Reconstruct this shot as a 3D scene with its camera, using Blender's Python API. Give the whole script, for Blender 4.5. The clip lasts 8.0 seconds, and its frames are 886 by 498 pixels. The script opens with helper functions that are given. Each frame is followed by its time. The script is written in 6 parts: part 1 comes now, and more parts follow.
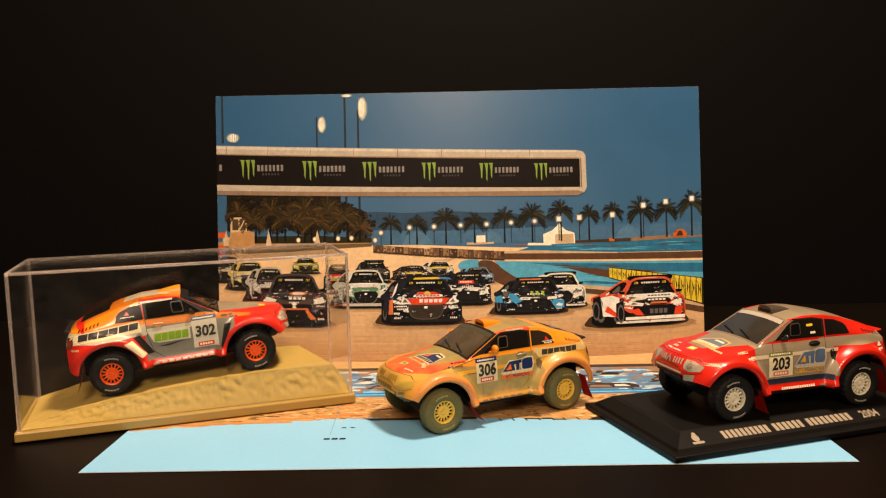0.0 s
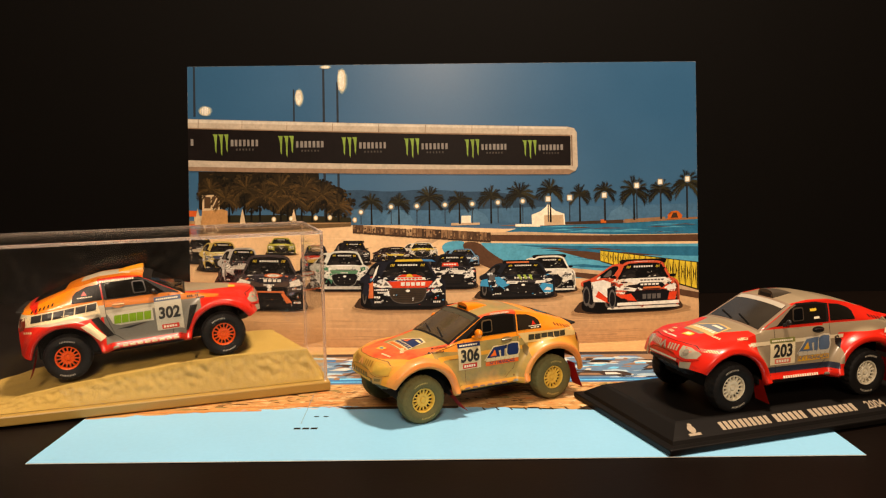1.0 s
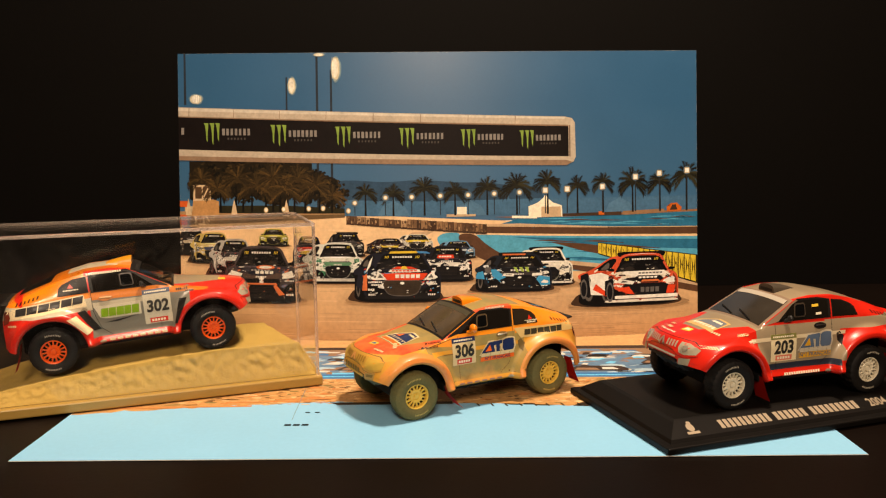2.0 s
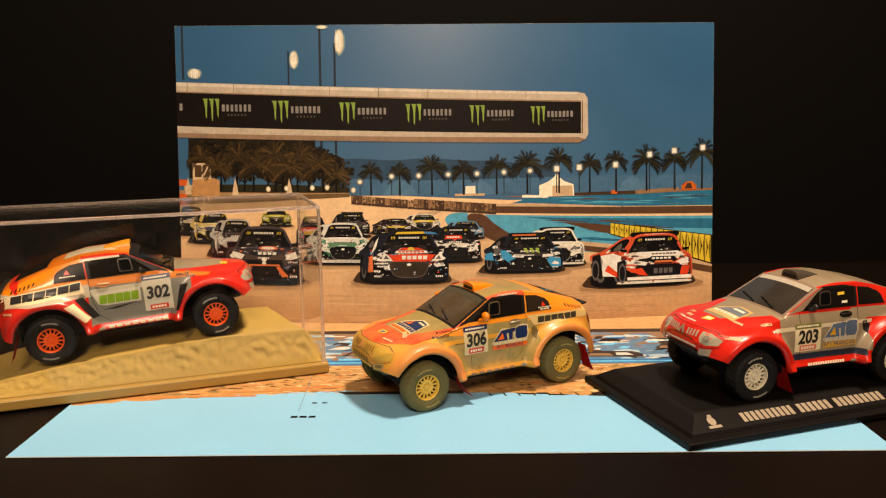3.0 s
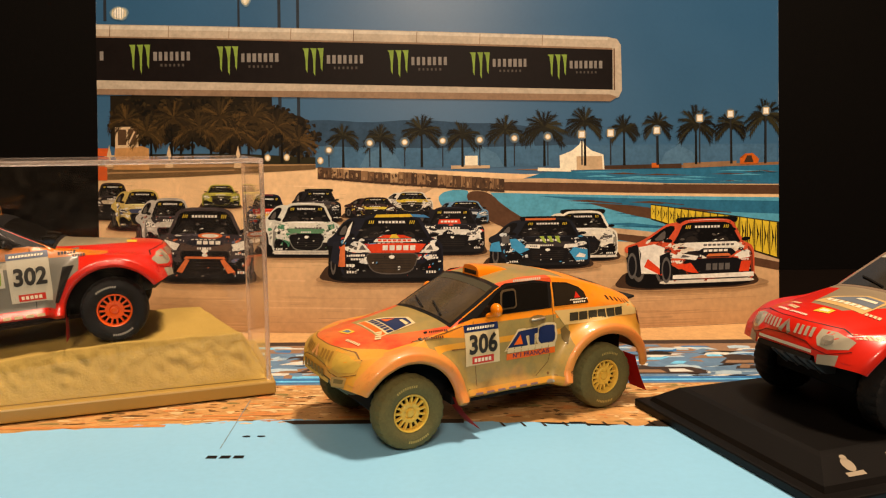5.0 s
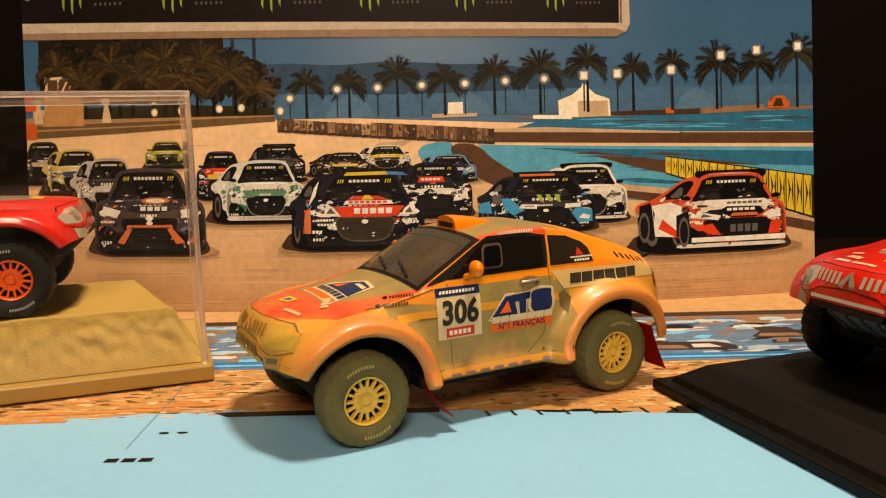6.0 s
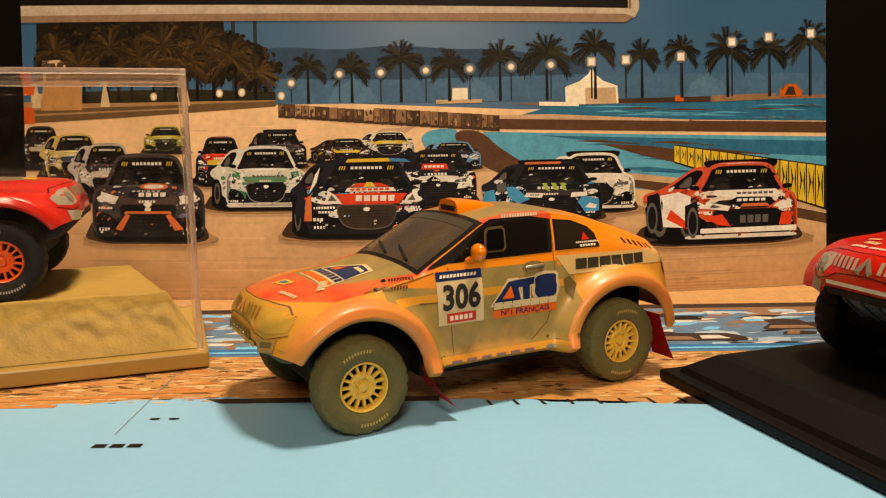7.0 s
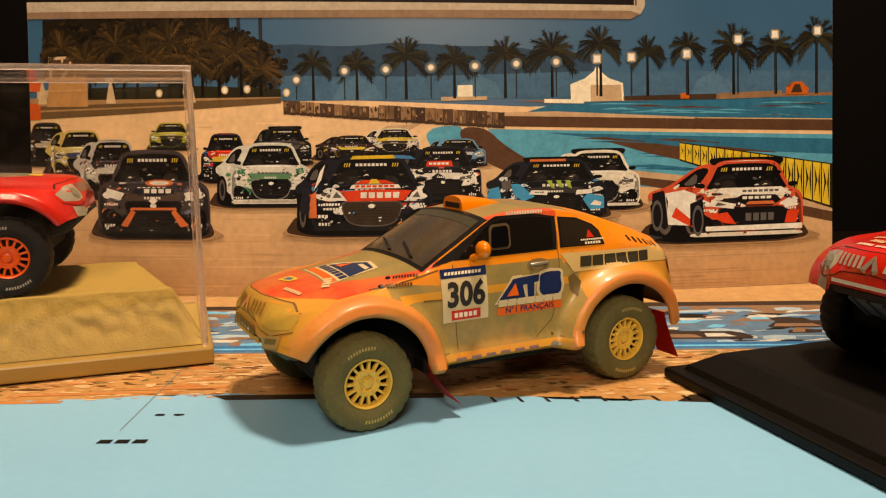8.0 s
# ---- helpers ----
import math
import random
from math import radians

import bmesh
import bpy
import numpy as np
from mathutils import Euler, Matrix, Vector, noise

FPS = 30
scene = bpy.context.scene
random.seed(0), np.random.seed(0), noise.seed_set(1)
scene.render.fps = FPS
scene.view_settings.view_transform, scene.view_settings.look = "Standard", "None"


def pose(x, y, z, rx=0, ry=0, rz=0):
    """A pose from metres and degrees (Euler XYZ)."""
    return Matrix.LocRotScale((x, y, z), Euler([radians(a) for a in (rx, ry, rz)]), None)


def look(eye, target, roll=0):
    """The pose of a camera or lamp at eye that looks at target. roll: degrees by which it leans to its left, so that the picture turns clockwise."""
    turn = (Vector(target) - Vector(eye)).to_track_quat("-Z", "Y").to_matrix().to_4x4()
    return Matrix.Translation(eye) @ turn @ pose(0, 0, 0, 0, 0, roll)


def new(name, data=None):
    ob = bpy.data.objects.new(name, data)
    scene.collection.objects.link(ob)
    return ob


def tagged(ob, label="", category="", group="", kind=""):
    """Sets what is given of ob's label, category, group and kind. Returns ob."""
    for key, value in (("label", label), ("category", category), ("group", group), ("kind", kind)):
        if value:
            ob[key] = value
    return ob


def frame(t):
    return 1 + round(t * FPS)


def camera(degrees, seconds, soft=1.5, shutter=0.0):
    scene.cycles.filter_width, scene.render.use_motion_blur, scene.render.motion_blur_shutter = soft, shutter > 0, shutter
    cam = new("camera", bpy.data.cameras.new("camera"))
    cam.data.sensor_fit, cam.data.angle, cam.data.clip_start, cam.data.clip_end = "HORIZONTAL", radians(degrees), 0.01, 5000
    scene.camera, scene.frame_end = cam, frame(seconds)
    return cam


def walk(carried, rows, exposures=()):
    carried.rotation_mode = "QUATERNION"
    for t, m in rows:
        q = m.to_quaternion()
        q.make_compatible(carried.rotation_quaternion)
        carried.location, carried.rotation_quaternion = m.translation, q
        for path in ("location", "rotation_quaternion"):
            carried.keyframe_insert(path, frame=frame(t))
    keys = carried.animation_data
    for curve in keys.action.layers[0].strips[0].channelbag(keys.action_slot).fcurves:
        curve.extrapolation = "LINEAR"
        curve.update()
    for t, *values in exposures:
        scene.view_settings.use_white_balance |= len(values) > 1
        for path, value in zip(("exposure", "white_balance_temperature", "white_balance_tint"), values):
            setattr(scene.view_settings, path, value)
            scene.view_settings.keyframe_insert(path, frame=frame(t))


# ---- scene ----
cam = camera(58.9, 8.0, 1.2)
PATH = [
    (0, (0.009, -0.041, 0.118), (0.011, 1.945, -0.111), -1.2),
    (0.5, (0.013, -0.024, 0.114), (0.029, 1.96, -0.132), -0.9),
    (1, (0.013, -0.019, 0.11), (0.039, 1.965, -0.144), -0.7),
    (1.5, (0.016, -0.014, 0.109), (0.047, 1.97, -0.145), -0.5),
    (3, (0.01, 0.002, 0.116), (0.043, 1.968, -0.249), -0.5),
    (3.5, (0.01, 0.027, 0.11), (0.053, 2.001, -0.207), -0.1),
    (4, (0.008, 0.055, 0.099), (0.088, 2.032, -0.193), 0.2),
    (4.5, (0.012, 0.078, 0.09), (0.07, 2.054, -0.213), -0.8),
    (4.7, (0.01, 0.083, 0.085), (0.072, 2.063, -0.191), -0.4),
    (5.8, (0.022, 0.128, 0.067), (0.035, 2.109, -0.209), -0.8),
    (6, (0.022, 0.135, 0.063), (0.052, 2.112, -0.237), -1.3),
    (6.5, (0.023, 0.136, 0.061), (0.062, 2.116, -0.224), -1.2),
    (7, (0.023, 0.14, 0.059), (0.038, 2.117, -0.246), -0.9),
    (7.5, (0.024, 0.14, 0.059), (0.026, 2.117, -0.242), -0.8),
    (8, (0.023, 0.14, 0.059), (0.026, 2.116, -0.253), -0.8),
]
walk(cam, [(t, look(eye, target, roll)) for t, eye, target, roll in PATH], [(0, 0.24, 6500, 10), (3.5, 0.14, 6500, 10), (4.7, 0.06, 6550, 10), (6, -0.02, 6850, 11), (8, -0.13, 7000, 11)])

# ---- light: a warm lamp overhead and an added front fill over a table in a dim closed room ----
world = bpy.data.worlds.new("world")
scene.world = world
world.use_nodes = True
world.node_tree.nodes["Background"].inputs[0].default_value = (0.9, 0.75, 0.55, 1)
world.node_tree.nodes["Background"].inputs[1].default_value = 0.02


def area_lamp(name, eye, target, size, watts, colour):
    data = bpy.data.lights.new(name, "AREA")
    data.shape, data.size, data.energy, data.color = "DISK", size, watts, colour
    ob = new(name, data)
    ob.matrix_world = look(eye, target)
    return ob


WARM = (1.0, 0.75, 0.535)
area_lamp("ceiling_lamp_light", (0.17, 0.29, 1.0), (0.03, 0.33, 0.0), 0.14, 13.5, WARM)
# unseen fill behind the camera, added to brighten the car fronts and the poster
area_lamp("front_fill_light", (0.02, -0.98, 0.95), (0.03, 0.36, 0.03), 0.45, 16.0, WARM)


# ---- materials ----
def lin(v):
    v = v / 255.0
    return v / 12.92 if v <= 0.04045 else ((v + 0.055) / 1.055) ** 2.4


def rgb(r, g, b, k=1.0):
    return (min(lin(r) * k, 0.9), min(lin(g) * k, 0.9), min(lin(b) * k, 0.9), 1.0)


def node(nt, kind, **inputs):
    n = nt.nodes.new(kind)
    for key, value in inputs.items():
        key = int(key[1:]) if key[0] == "i" and key[1:].isdigit() else key.replace("_", " ")
        if isinstance(value, bpy.types.NodeSocket):
            nt.links.new(value, n.inputs[key])
        else:
            n.inputs[key].default_value = value
    return n


def math_node(nt, op, a, b=0.0):
    n = nt.nodes.new("ShaderNodeMath")
    n.operation = op
    for i, v in enumerate((a, b)):
        if isinstance(v, bpy.types.NodeSocket):
            nt.links.new(v, n.inputs[i])
        else:
            n.inputs[i].default_value = v
    return n.outputs[0]


def mix_colour(nt, fac, a, b):
    n = nt.nodes.new("ShaderNodeMix")
    n.data_type = "RGBA"
    for i, v in ((0, fac), (6, a), (7, b)):
        if isinstance(v, bpy.types.NodeSocket):
            nt.links.new(v, n.inputs[i])
        else:
            n.inputs[i].default_value = v
    return n.outputs[2]


def surface(name, colour, rough=0.5, metal=0.0, grain=(400.0, 0.08), stain=(60.0, 0.12), bump=0.0, bump_scale=1500.0, coat=0.0, spec=0.5, alpha=1.0):
    """A surface with fine grain and broad stains at real size."""
    mat = bpy.data.materials.new(name)
    mat.use_nodes = True
    nt = mat.node_tree
    bsdf = nt.nodes["Principled BSDF"]
    co = nt.nodes.new("ShaderNodeTexCoord").outputs["Object"]
    fine = node(nt, "ShaderNodeTexNoise", Vector=co, Scale=grain[0], Detail=3.0).outputs[0]
    broad = node(nt, "ShaderNodeTexNoise", Vector=co, Scale=stain[0], Detail=4.0).outputs[0]
    k = math_node(nt, "ADD", math_node(nt, "MULTIPLY", math_node(nt, "SUBTRACT", fine, 0.5), grain[1] * 2),
                  math_node(nt, "MULTIPLY", math_node(nt, "SUBTRACT", broad, 0.5), stain[1] * 2))
    k = math_node(nt, "ADD", k, 1.0)
    hsv = node(nt, "ShaderNodeHueSaturation", Value=k)
    if isinstance(colour, tuple):
        hsv.inputs["Color"].default_value = colour
    else:
        nt.links.new(colour(nt, co), hsv.inputs["Color"])
    nt.links.new(hsv.outputs[0], bsdf.inputs["Base Color"])
    r = math_node(nt, "ADD", rough - 0.06, math_node(nt, "MULTIPLY", broad, 0.12))
    nt.links.new(r, bsdf.inputs["Roughness"])
    bsdf.inputs["Metallic"].default_value = metal
    bsdf.inputs["Coat Weight"].default_value = coat
    bsdf.inputs["Coat Roughness"].default_value = 0.06
    bsdf.inputs["Specular IOR Level"].default_value = spec
    if bump:
        tex = node(nt, "ShaderNodeTexNoise", Vector=co, Scale=bump_scale, Detail=3.0).outputs[0]
        b = node(nt, "ShaderNodeBump", Strength=bump, Distance=0.0006, Height=tex)
        nt.links.new(b.outputs[0], bsdf.inputs["Normal"])
    return mat


def gradient(low, high, z0, z1):
    """A colour that runs from low at height z0 to high at z1 (metres), for printed skies and ground."""
    def build(nt, co):
        z = node(nt, "ShaderNodeSeparateXYZ", Vector=co).outputs[2]
        f = node(nt, "ShaderNodeMapRange", Value=z, From_Min=z0, From_Max=z1).outputs[0]
        return mix_colour(nt, f, low, high)
    return build


PRINTS = {}


def ink(r, g, b):
    """Printing ink on glossy paper, one material for each colour."""
    key = (r, g, b)
    if key not in PRINTS:
        PRINTS[key] = surface("ink", rgb(r * 0.965, g, min(255, b * 1.05), 1.0), 0.5, grain=(800.0, 0.24), stain=(230.0, 0.30), spec=0.1)
    return PRINTS[key]


def paint(name, base, zones, dust=None, rough=0.28, coat=0.6):
    """Car paint: zones are (colour, conditions); a condition is (a, b, c, d) for a*x + b*|y| + c*z + d > 0 or
    (x, z, r) for inside a circle seen from the side, in millimetres of the model."""
    def build(nt, co):
        sep = node(nt, "ShaderNodeSeparateXYZ", Vector=co)
        x = math_node(nt, "MULTIPLY", sep.outputs[0], 1000.0)
        y = math_node(nt, "MULTIPLY", math_node(nt, "ABSOLUTE", sep.outputs[1]), 1000.0)
        z = math_node(nt, "MULTIPLY", sep.outputs[2], 1000.0)
        out = base
        for colour, conds in zones:
            mask = None
            for cond in conds:
                if len(cond) == 4:
                    a, b, c, d = cond
                    v = math_node(nt, "ADD", math_node(nt, "MULTIPLY", x, a), math_node(nt, "MULTIPLY", y, b))
                    v = math_node(nt, "ADD", math_node(nt, "ADD", v, math_node(nt, "MULTIPLY", z, c)), d)
                else:
                    dx = math_node(nt, "SUBTRACT", x, cond[0])
                    dz = math_node(nt, "SUBTRACT", z, cond[1])
                    r2 = math_node(nt, "ADD", math_node(nt, "MULTIPLY", dx, dx), math_node(nt, "MULTIPLY", dz, dz))
                    v = math_node(nt, "SUBTRACT", abs(cond[2]) ** 2, r2)
                    if cond[2] < 0:
                        v = math_node(nt, "MULTIPLY", v, -1.0)
                m = math_node(nt, "GREATER_THAN", v, 0.0)
                mask = m if mask is None else math_node(nt, "MULTIPLY", mask, m)
            out = mix_colour(nt, mask, out, colour)
        if dust:
            n1 = node(nt, "ShaderNodeTexNoise", Vector=co, Scale=130.0, Detail=7.0, Roughness=0.7).outputs[0]
            low = node(nt, "ShaderNodeMapRange", Value=z, From_Min=34.0, From_Max=12.0, To_Min=dust[1], To_Max=dust[2]).outputs[0]
            f = math_node(nt, "MULTIPLY", low, node(nt, "ShaderNodeMapRange", Value=n1, From_Min=0.38, From_Max=0.6).outputs[0])
            out = mix_colour(nt, f, out, dust[0])
            n2 = node(nt, "ShaderNodeTexNoise", Vector=co, Scale=320.0, Detail=6.0, Roughness=0.75).outputs[0]
            out = mix_colour(nt, node(nt, "ShaderNodeMapRange", Value=n2, From_Min=0.56, From_Max=0.8, To_Max=0.5).outputs[0], out, dust[3])
            n3 = node(nt, "ShaderNodeTexNoise", Vector=co, Scale=48.0, Detail=4.0, Roughness=0.6).outputs[0]
            out = mix_colour(nt, node(nt, "ShaderNodeMapRange", Value=n3, From_Min=0.5, From_Max=0.72, To_Max=0.4).outputs[0], out, dust[4])
        return out
    return surface(name, build, rough, grain=(900.0, 0.04), stain=(120.0, 0.06), coat=coat)


def clear(name, tint=(1, 1, 1, 1), rough=0.0):
    mat = bpy.data.materials.new(name)
    mat.use_nodes = True
    b = mat.node_tree.nodes["Principled BSDF"]
    b.inputs["Base Color"].default_value = tint
    b.inputs["Transmission Weight"].default_value = 1.0
    b.inputs["Roughness"].default_value = rough
    b.inputs["IOR"].default_value = 1.36
    return mat


def clear_sheet(name, tint):
    """Thin clear plastic: light passes straight through, slightly weakened, under a Fresnel gloss."""
    mat = bpy.data.materials.new(name)
    mat.use_nodes = True
    nt = mat.node_tree
    nt.nodes.remove(nt.nodes["Principled BSDF"])
    pass_through = node(nt, "ShaderNodeBsdfTransparent", Color=tint)
    gloss = node(nt, "ShaderNodeBsdfGlossy", Color=(1, 1, 1, 1), Roughness=0.03)
    co = nt.nodes.new("ShaderNodeTexCoord").outputs["Object"]
    dust = node(nt, "ShaderNodeTexNoise", Vector=co, Scale=240.0, Detail=6.0).outputs[0]
    # noise-broken diffuse veil that imitates pale reflections and haze on the plastic
    haze = node(nt, "ShaderNodeBsdfDiffuse", Color=(0.55, 0.47, 0.36, 1))
    thin = node(nt, "ShaderNodeMapRange", Value=dust, From_Min=0.45, From_Max=0.8, To_Max=0.012).outputs[0]
    base = node(nt, "ShaderNodeMixShader", i0=thin, i1=pass_through.outputs[0], i2=haze.outputs[0])
    facing = node(nt, "ShaderNodeLayerWeight", Blend=0.5).outputs["Facing"]
    fresnel = math_node(nt, "ADD", math_node(nt, "MULTIPLY", math_node(nt, "POWER", facing, 5.0), 0.6), 0.014)
    out = node(nt, "ShaderNodeMixShader", i0=fresnel, i1=base.outputs[0], i2=gloss.outputs[0])
    nt.links.new(out.outputs[0], nt.nodes["Material Output"].inputs[0])
    return mat


M_VOID = surface("open_window_dark", (0.002, 0.002, 0.002, 1), 0.9, spec=0.05)
M_BLACK_BOARD = surface("black_backdrop", (0.0022, 0.0017, 0.0013, 1), 0.6, grain=(500, 0.3), stain=(4, 0.3), bump=0.1, spec=0.08)
M_TABLE = surface("dark_table", (0.004, 0.0022, 0.0014, 1), 0.45, grain=(300, 0.25), stain=(9, 0.3), bump=0.05, bump_scale=700, spec=0.08)
M_PAPER = surface("paper", rgb(235, 230, 220), 0.5)
M_WALL = surface("room_wall", (0.5, 0.42, 0.32, 1), 0.8, stain=(2, 0.05))
M_CEILING = surface("room_ceiling", (0.5, 0.46, 0.4, 1), 0.8, stain=(2, 0.05))
M_FLOOR = surface("room_floor", (0.16, 0.09, 0.05, 1), 0.5, stain=(3, 0.2))
M_PLINTH = surface("black_plastic", (0.0036, 0.0029, 0.0024, 1), 0.5, grain=(1800, 0.3), stain=(40, 0.2), bump=0.12, bump_scale=2600, spec=0.16)
M_SILVER_PRINT = surface("silver_print", rgb(166, 152, 130), 0.4, metal=0.2)
M_SAND = surface("sand_resin", rgb(174, 146, 74), 0.75, grain=(1500, 0.12), stain=(70, 0.12), bump=0.35, bump_scale=1300, spec=0.25)
M_SAND_BASE = surface("sand_plastic", rgb(158, 128, 62), 0.38, grain=(700, 0.05), stain=(50, 0.08))
M_ACRYLIC = clear_sheet("clear_acrylic", (0.996, 0.991, 0.982, 1))
M_ACRYLIC_EDGE = clear("frosted_acrylic_edge", (0.80, 0.71, 0.64, 1), 0.25)
M_ACRYLIC_EDGE.node_tree.nodes["Principled BSDF"].inputs["Transmission Weight"].default_value = 0.88
M_RUBBER = surface("black_rubber", (0.007, 0.006, 0.0055, 1), 0.6, grain=(1500, 0.3), bump=0.3, bump_scale=2500, spec=0.25)
M_RUBBER_DUST = surface("dusty_rubber", rgb(100, 94, 58), 0.85, grain=(1600, 0.2), stain=(150, 0.3), bump=0.4, bump_scale=2200, spec=0.2)
M_CHASSIS = surface("black_chassis", (0.005, 0.0045, 0.004, 1), 0.7, spec=0.1)
M_GLASS_DARK = surface("smoked_window", (0.008, 0.0065, 0.005, 1), 0.1, spec=0.3, stain=(80, 0.3))
# dusty glass; its light blotchy base also stands for reflections
M_GLASS_DUST_SHEEN = surface("dusty_sheen_window", rgb(74, 62, 44), 0.16, spec=0.7, stain=(90, 0.5), grain=(700, 0.2))
M_TRIM = surface("black_trim", (0.009, 0.008, 0.007, 1), 0.45, spec=0.3)
M_WHITE = surface("white_decal", rgb(238, 226, 198), 0.35)
M_INK_BLACK = surface("black_decal", (0.012, 0.011, 0.011, 1), 0.35)
M_CHROME = surface("silver_plastic", rgb(190, 180, 160), 0.28, metal=0.6)
M_LENS = surface("headlight_lens", rgb(205, 195, 170), 0.12, metal=0.35, coat=1.0)
M_RED_LAMP = surface("tail_lamp", rgb(120, 40, 24), 0.2, coat=1.0)


# ---- building helpers ----
def part(name, bm, material, parent=None, label="", smooth=None):
    """Links a bmesh as one mesh object under a thing or a part. smooth: the angle in degrees below which edges shade smooth."""
    mesh = bpy.data.meshes.new(name)
    if smooth is not None:
        for f in bm.faces:
            f.smooth = True
        for e in bm.edges:
            if len(e.link_faces) == 2 and e.calc_face_angle(0.0) > radians(smooth):
                e.smooth = False
    bm.to_mesh(mesh)
    bm.free()
    for m in material if isinstance(material, (list, tuple)) else [material]:
        mesh.materials.append(m)
    ob = new(name, mesh)
    if parent:
        ob.parent = parent
    if label:
        tagged(ob, label)
    return ob


def box_bm(x0, x1, y0, y1, z0, z1, bevel=0.0, segments=2, bm=None):
    bm = bm or bmesh.new()
    made = bmesh.ops.create_cube(bm, size=1.0)["verts"]
    for v in made:
        v.co = Vector(((x0 + x1) / 2 + v.co.x * (x1 - x0), (y0 + y1) / 2 + v.co.y * (y1 - y0), (z0 + z1) / 2 + v.co.z * (z1 - z0)))
    if bevel:
        edges = list({e for v in made for e in v.link_edges})
        bmesh.ops.bevel(bm, geom=edges, offset=bevel, segments=segments, affect="EDGES", profile=0.5)
    return bm


def revolve(profile, segments, bm=None, axis="y", ripple=None):
    """A closed or open profile of (along, radius) turned about the axis y."""
    bm = bm or bmesh.new()
    rings = []
    for i in range(segments):
        a = 2 * math.pi * i / segments
        ring = []
        for j, (h, r) in enumerate(profile):
            rr = r + (ripple(i, j) if ripple else 0.0)
            ring.append(bm.verts.new((math.cos(a) * rr, h, math.sin(a) * rr)))
        rings.append(ring)
    for i in range(segments):
        a, b = rings[i], rings[(i + 1) % segments]
        for j in range(len(profile) - 1):
            bm.faces.new((a[j], a[j + 1], b[j + 1], b[j]))
    return bm


def scaled(bm, k):
    for v in bm.verts:
        v.co *= k
    return bm


def flat_shapes(shapes, step_u=0.0, step_v=0.0):
    """A bmesh of flat polygons; shapes are (points, material index, lift). Cut every step so that it can follow a curved surface."""
    bm = bmesh.new()
    for points, index, lift in shapes:
        vs = [bm.verts.new((u, v, lift)) for u, v in points]
        try:
            f = bm.faces.new(vs)
        except ValueError:
            continue
        f.material_index = index
        if f.normal.z < 0 or sum(points[i - 1][0] * points[i][1] - points[i][0] * points[i - 1][1] for i in range(len(points))) < 0:
            f.normal_flip()
    cut(bm, step_u, step_v)
    return bm


def cut(bm, step_u, step_v):
    bmesh.ops.triangulate(bm, faces=[f for f in bm.faces if len(f.verts) > 4])
    for axis, step in ((0, step_u), (1, step_v)):
        if not step or not bm.verts:
            continue
        lo, hi = min(v.co[axis] for v in bm.verts), max(v.co[axis] for v in bm.verts)
        k = math.floor(lo / step) + 1
        while k * step < hi:
            at = Vector((0, 0, 0))
            at[axis] = k * step
            no = Vector((0, 0, 0))
            no[axis] = 1
            bmesh.ops.bisect_plane(bm, geom=bm.verts[:] + bm.edges[:] + bm.faces[:], dist=1e-6, plane_co=at, plane_no=no)
            k += 1


def text_bm(body, height, bold=0.0, slant=0.0, step=0.0):
    """Flat letters, centred, in the built-in font: x along the line, y up."""
    curve = bpy.data.curves.new("lettering", "FONT")
    curve.body, curve.size, curve.offset, curve.shear = body, height * 1.38, bold * height, slant
    curve.align_x, curve.align_y, curve.resolution_u = "CENTER", "CENTER", 3
    ob = new("lettering", curve)
    mesh = bpy.data.meshes.new_from_object(ob.evaluated_get(bpy.context.evaluated_depsgraph_get()))
    bpy.data.objects.remove(ob)
    bm = bmesh.new()
    bm.from_mesh(mesh)
    bpy.data.meshes.remove(mesh)
    ys = [v.co.y for v in bm.verts]
    mid = (min(ys) + max(ys)) / 2
    for v in bm.verts:
        v.co = Vector((v.co.x, v.co.y - mid, 0))
    cut(bm, step, step)
    return bm


def letter_bars(x, y, w, h, n, index, lift, slant=0.0, gap=0.28, rng=None):
    """A row of n plain bars in place of lettering that is a name or cannot be read."""
    out, pitch = [], w / n
    for i in range(n):
        k = 1.0 if rng is None else rng.uniform(0.75, 1.0)
        a = x + i * pitch
        b = a + pitch * (1 - gap) * k
        out.append(([(a, y), (b, y), (b + slant * h, y + h), (a + slant * h, y + h)], index, lift))
    return out


def rounded(points, times=2, limit=1e9):
    """Cuts the corners of an outline by up to limit, so that it runs smooth."""
    for _ in range(times):
        out = []
        for (x0, y0), (x1, y1) in zip(points, points[1:] + points[:1]):
            d = math.hypot(x1 - x0, y1 - y0)
            k = min(0.25, limit / d) if d > 0 else 0.25
            out += [(x0 + (x1 - x0) * k, y0 + (y1 - y0) * k), (x1 + (x0 - x1) * k, y1 + (y0 - y1) * k)]
        points, limit = out, limit * 0.35
    return points


def ellipse(cx, cy, rx, ry, n=16, turn=0.0):
    return [(cx + rx * math.cos(turn + 2 * math.pi * i / n), cy + ry * math.sin(turn + 2 * math.pi * i / n)) for i in range(n)]


def blob(rng, cx, cy, rx, ry, n=11, rough=0.35):
    return [(cx + rx * (1 + rng.uniform(-rough, rough)) * math.cos(2 * math.pi * i / n), cy + ry * (1 + rng.uniform(-rough, rough)) * math.sin(2 * math.pi * i / n)) for i in range(n)]


# ---- the room and the table ----
def slab(name, x0, x1, y0, y1, z0, z1, mat, label, bevel=0.0):
    return tagged(part(name, box_bm(x0, x1, y0, y1, z0, z1, bevel), mat), label, kind="structure")


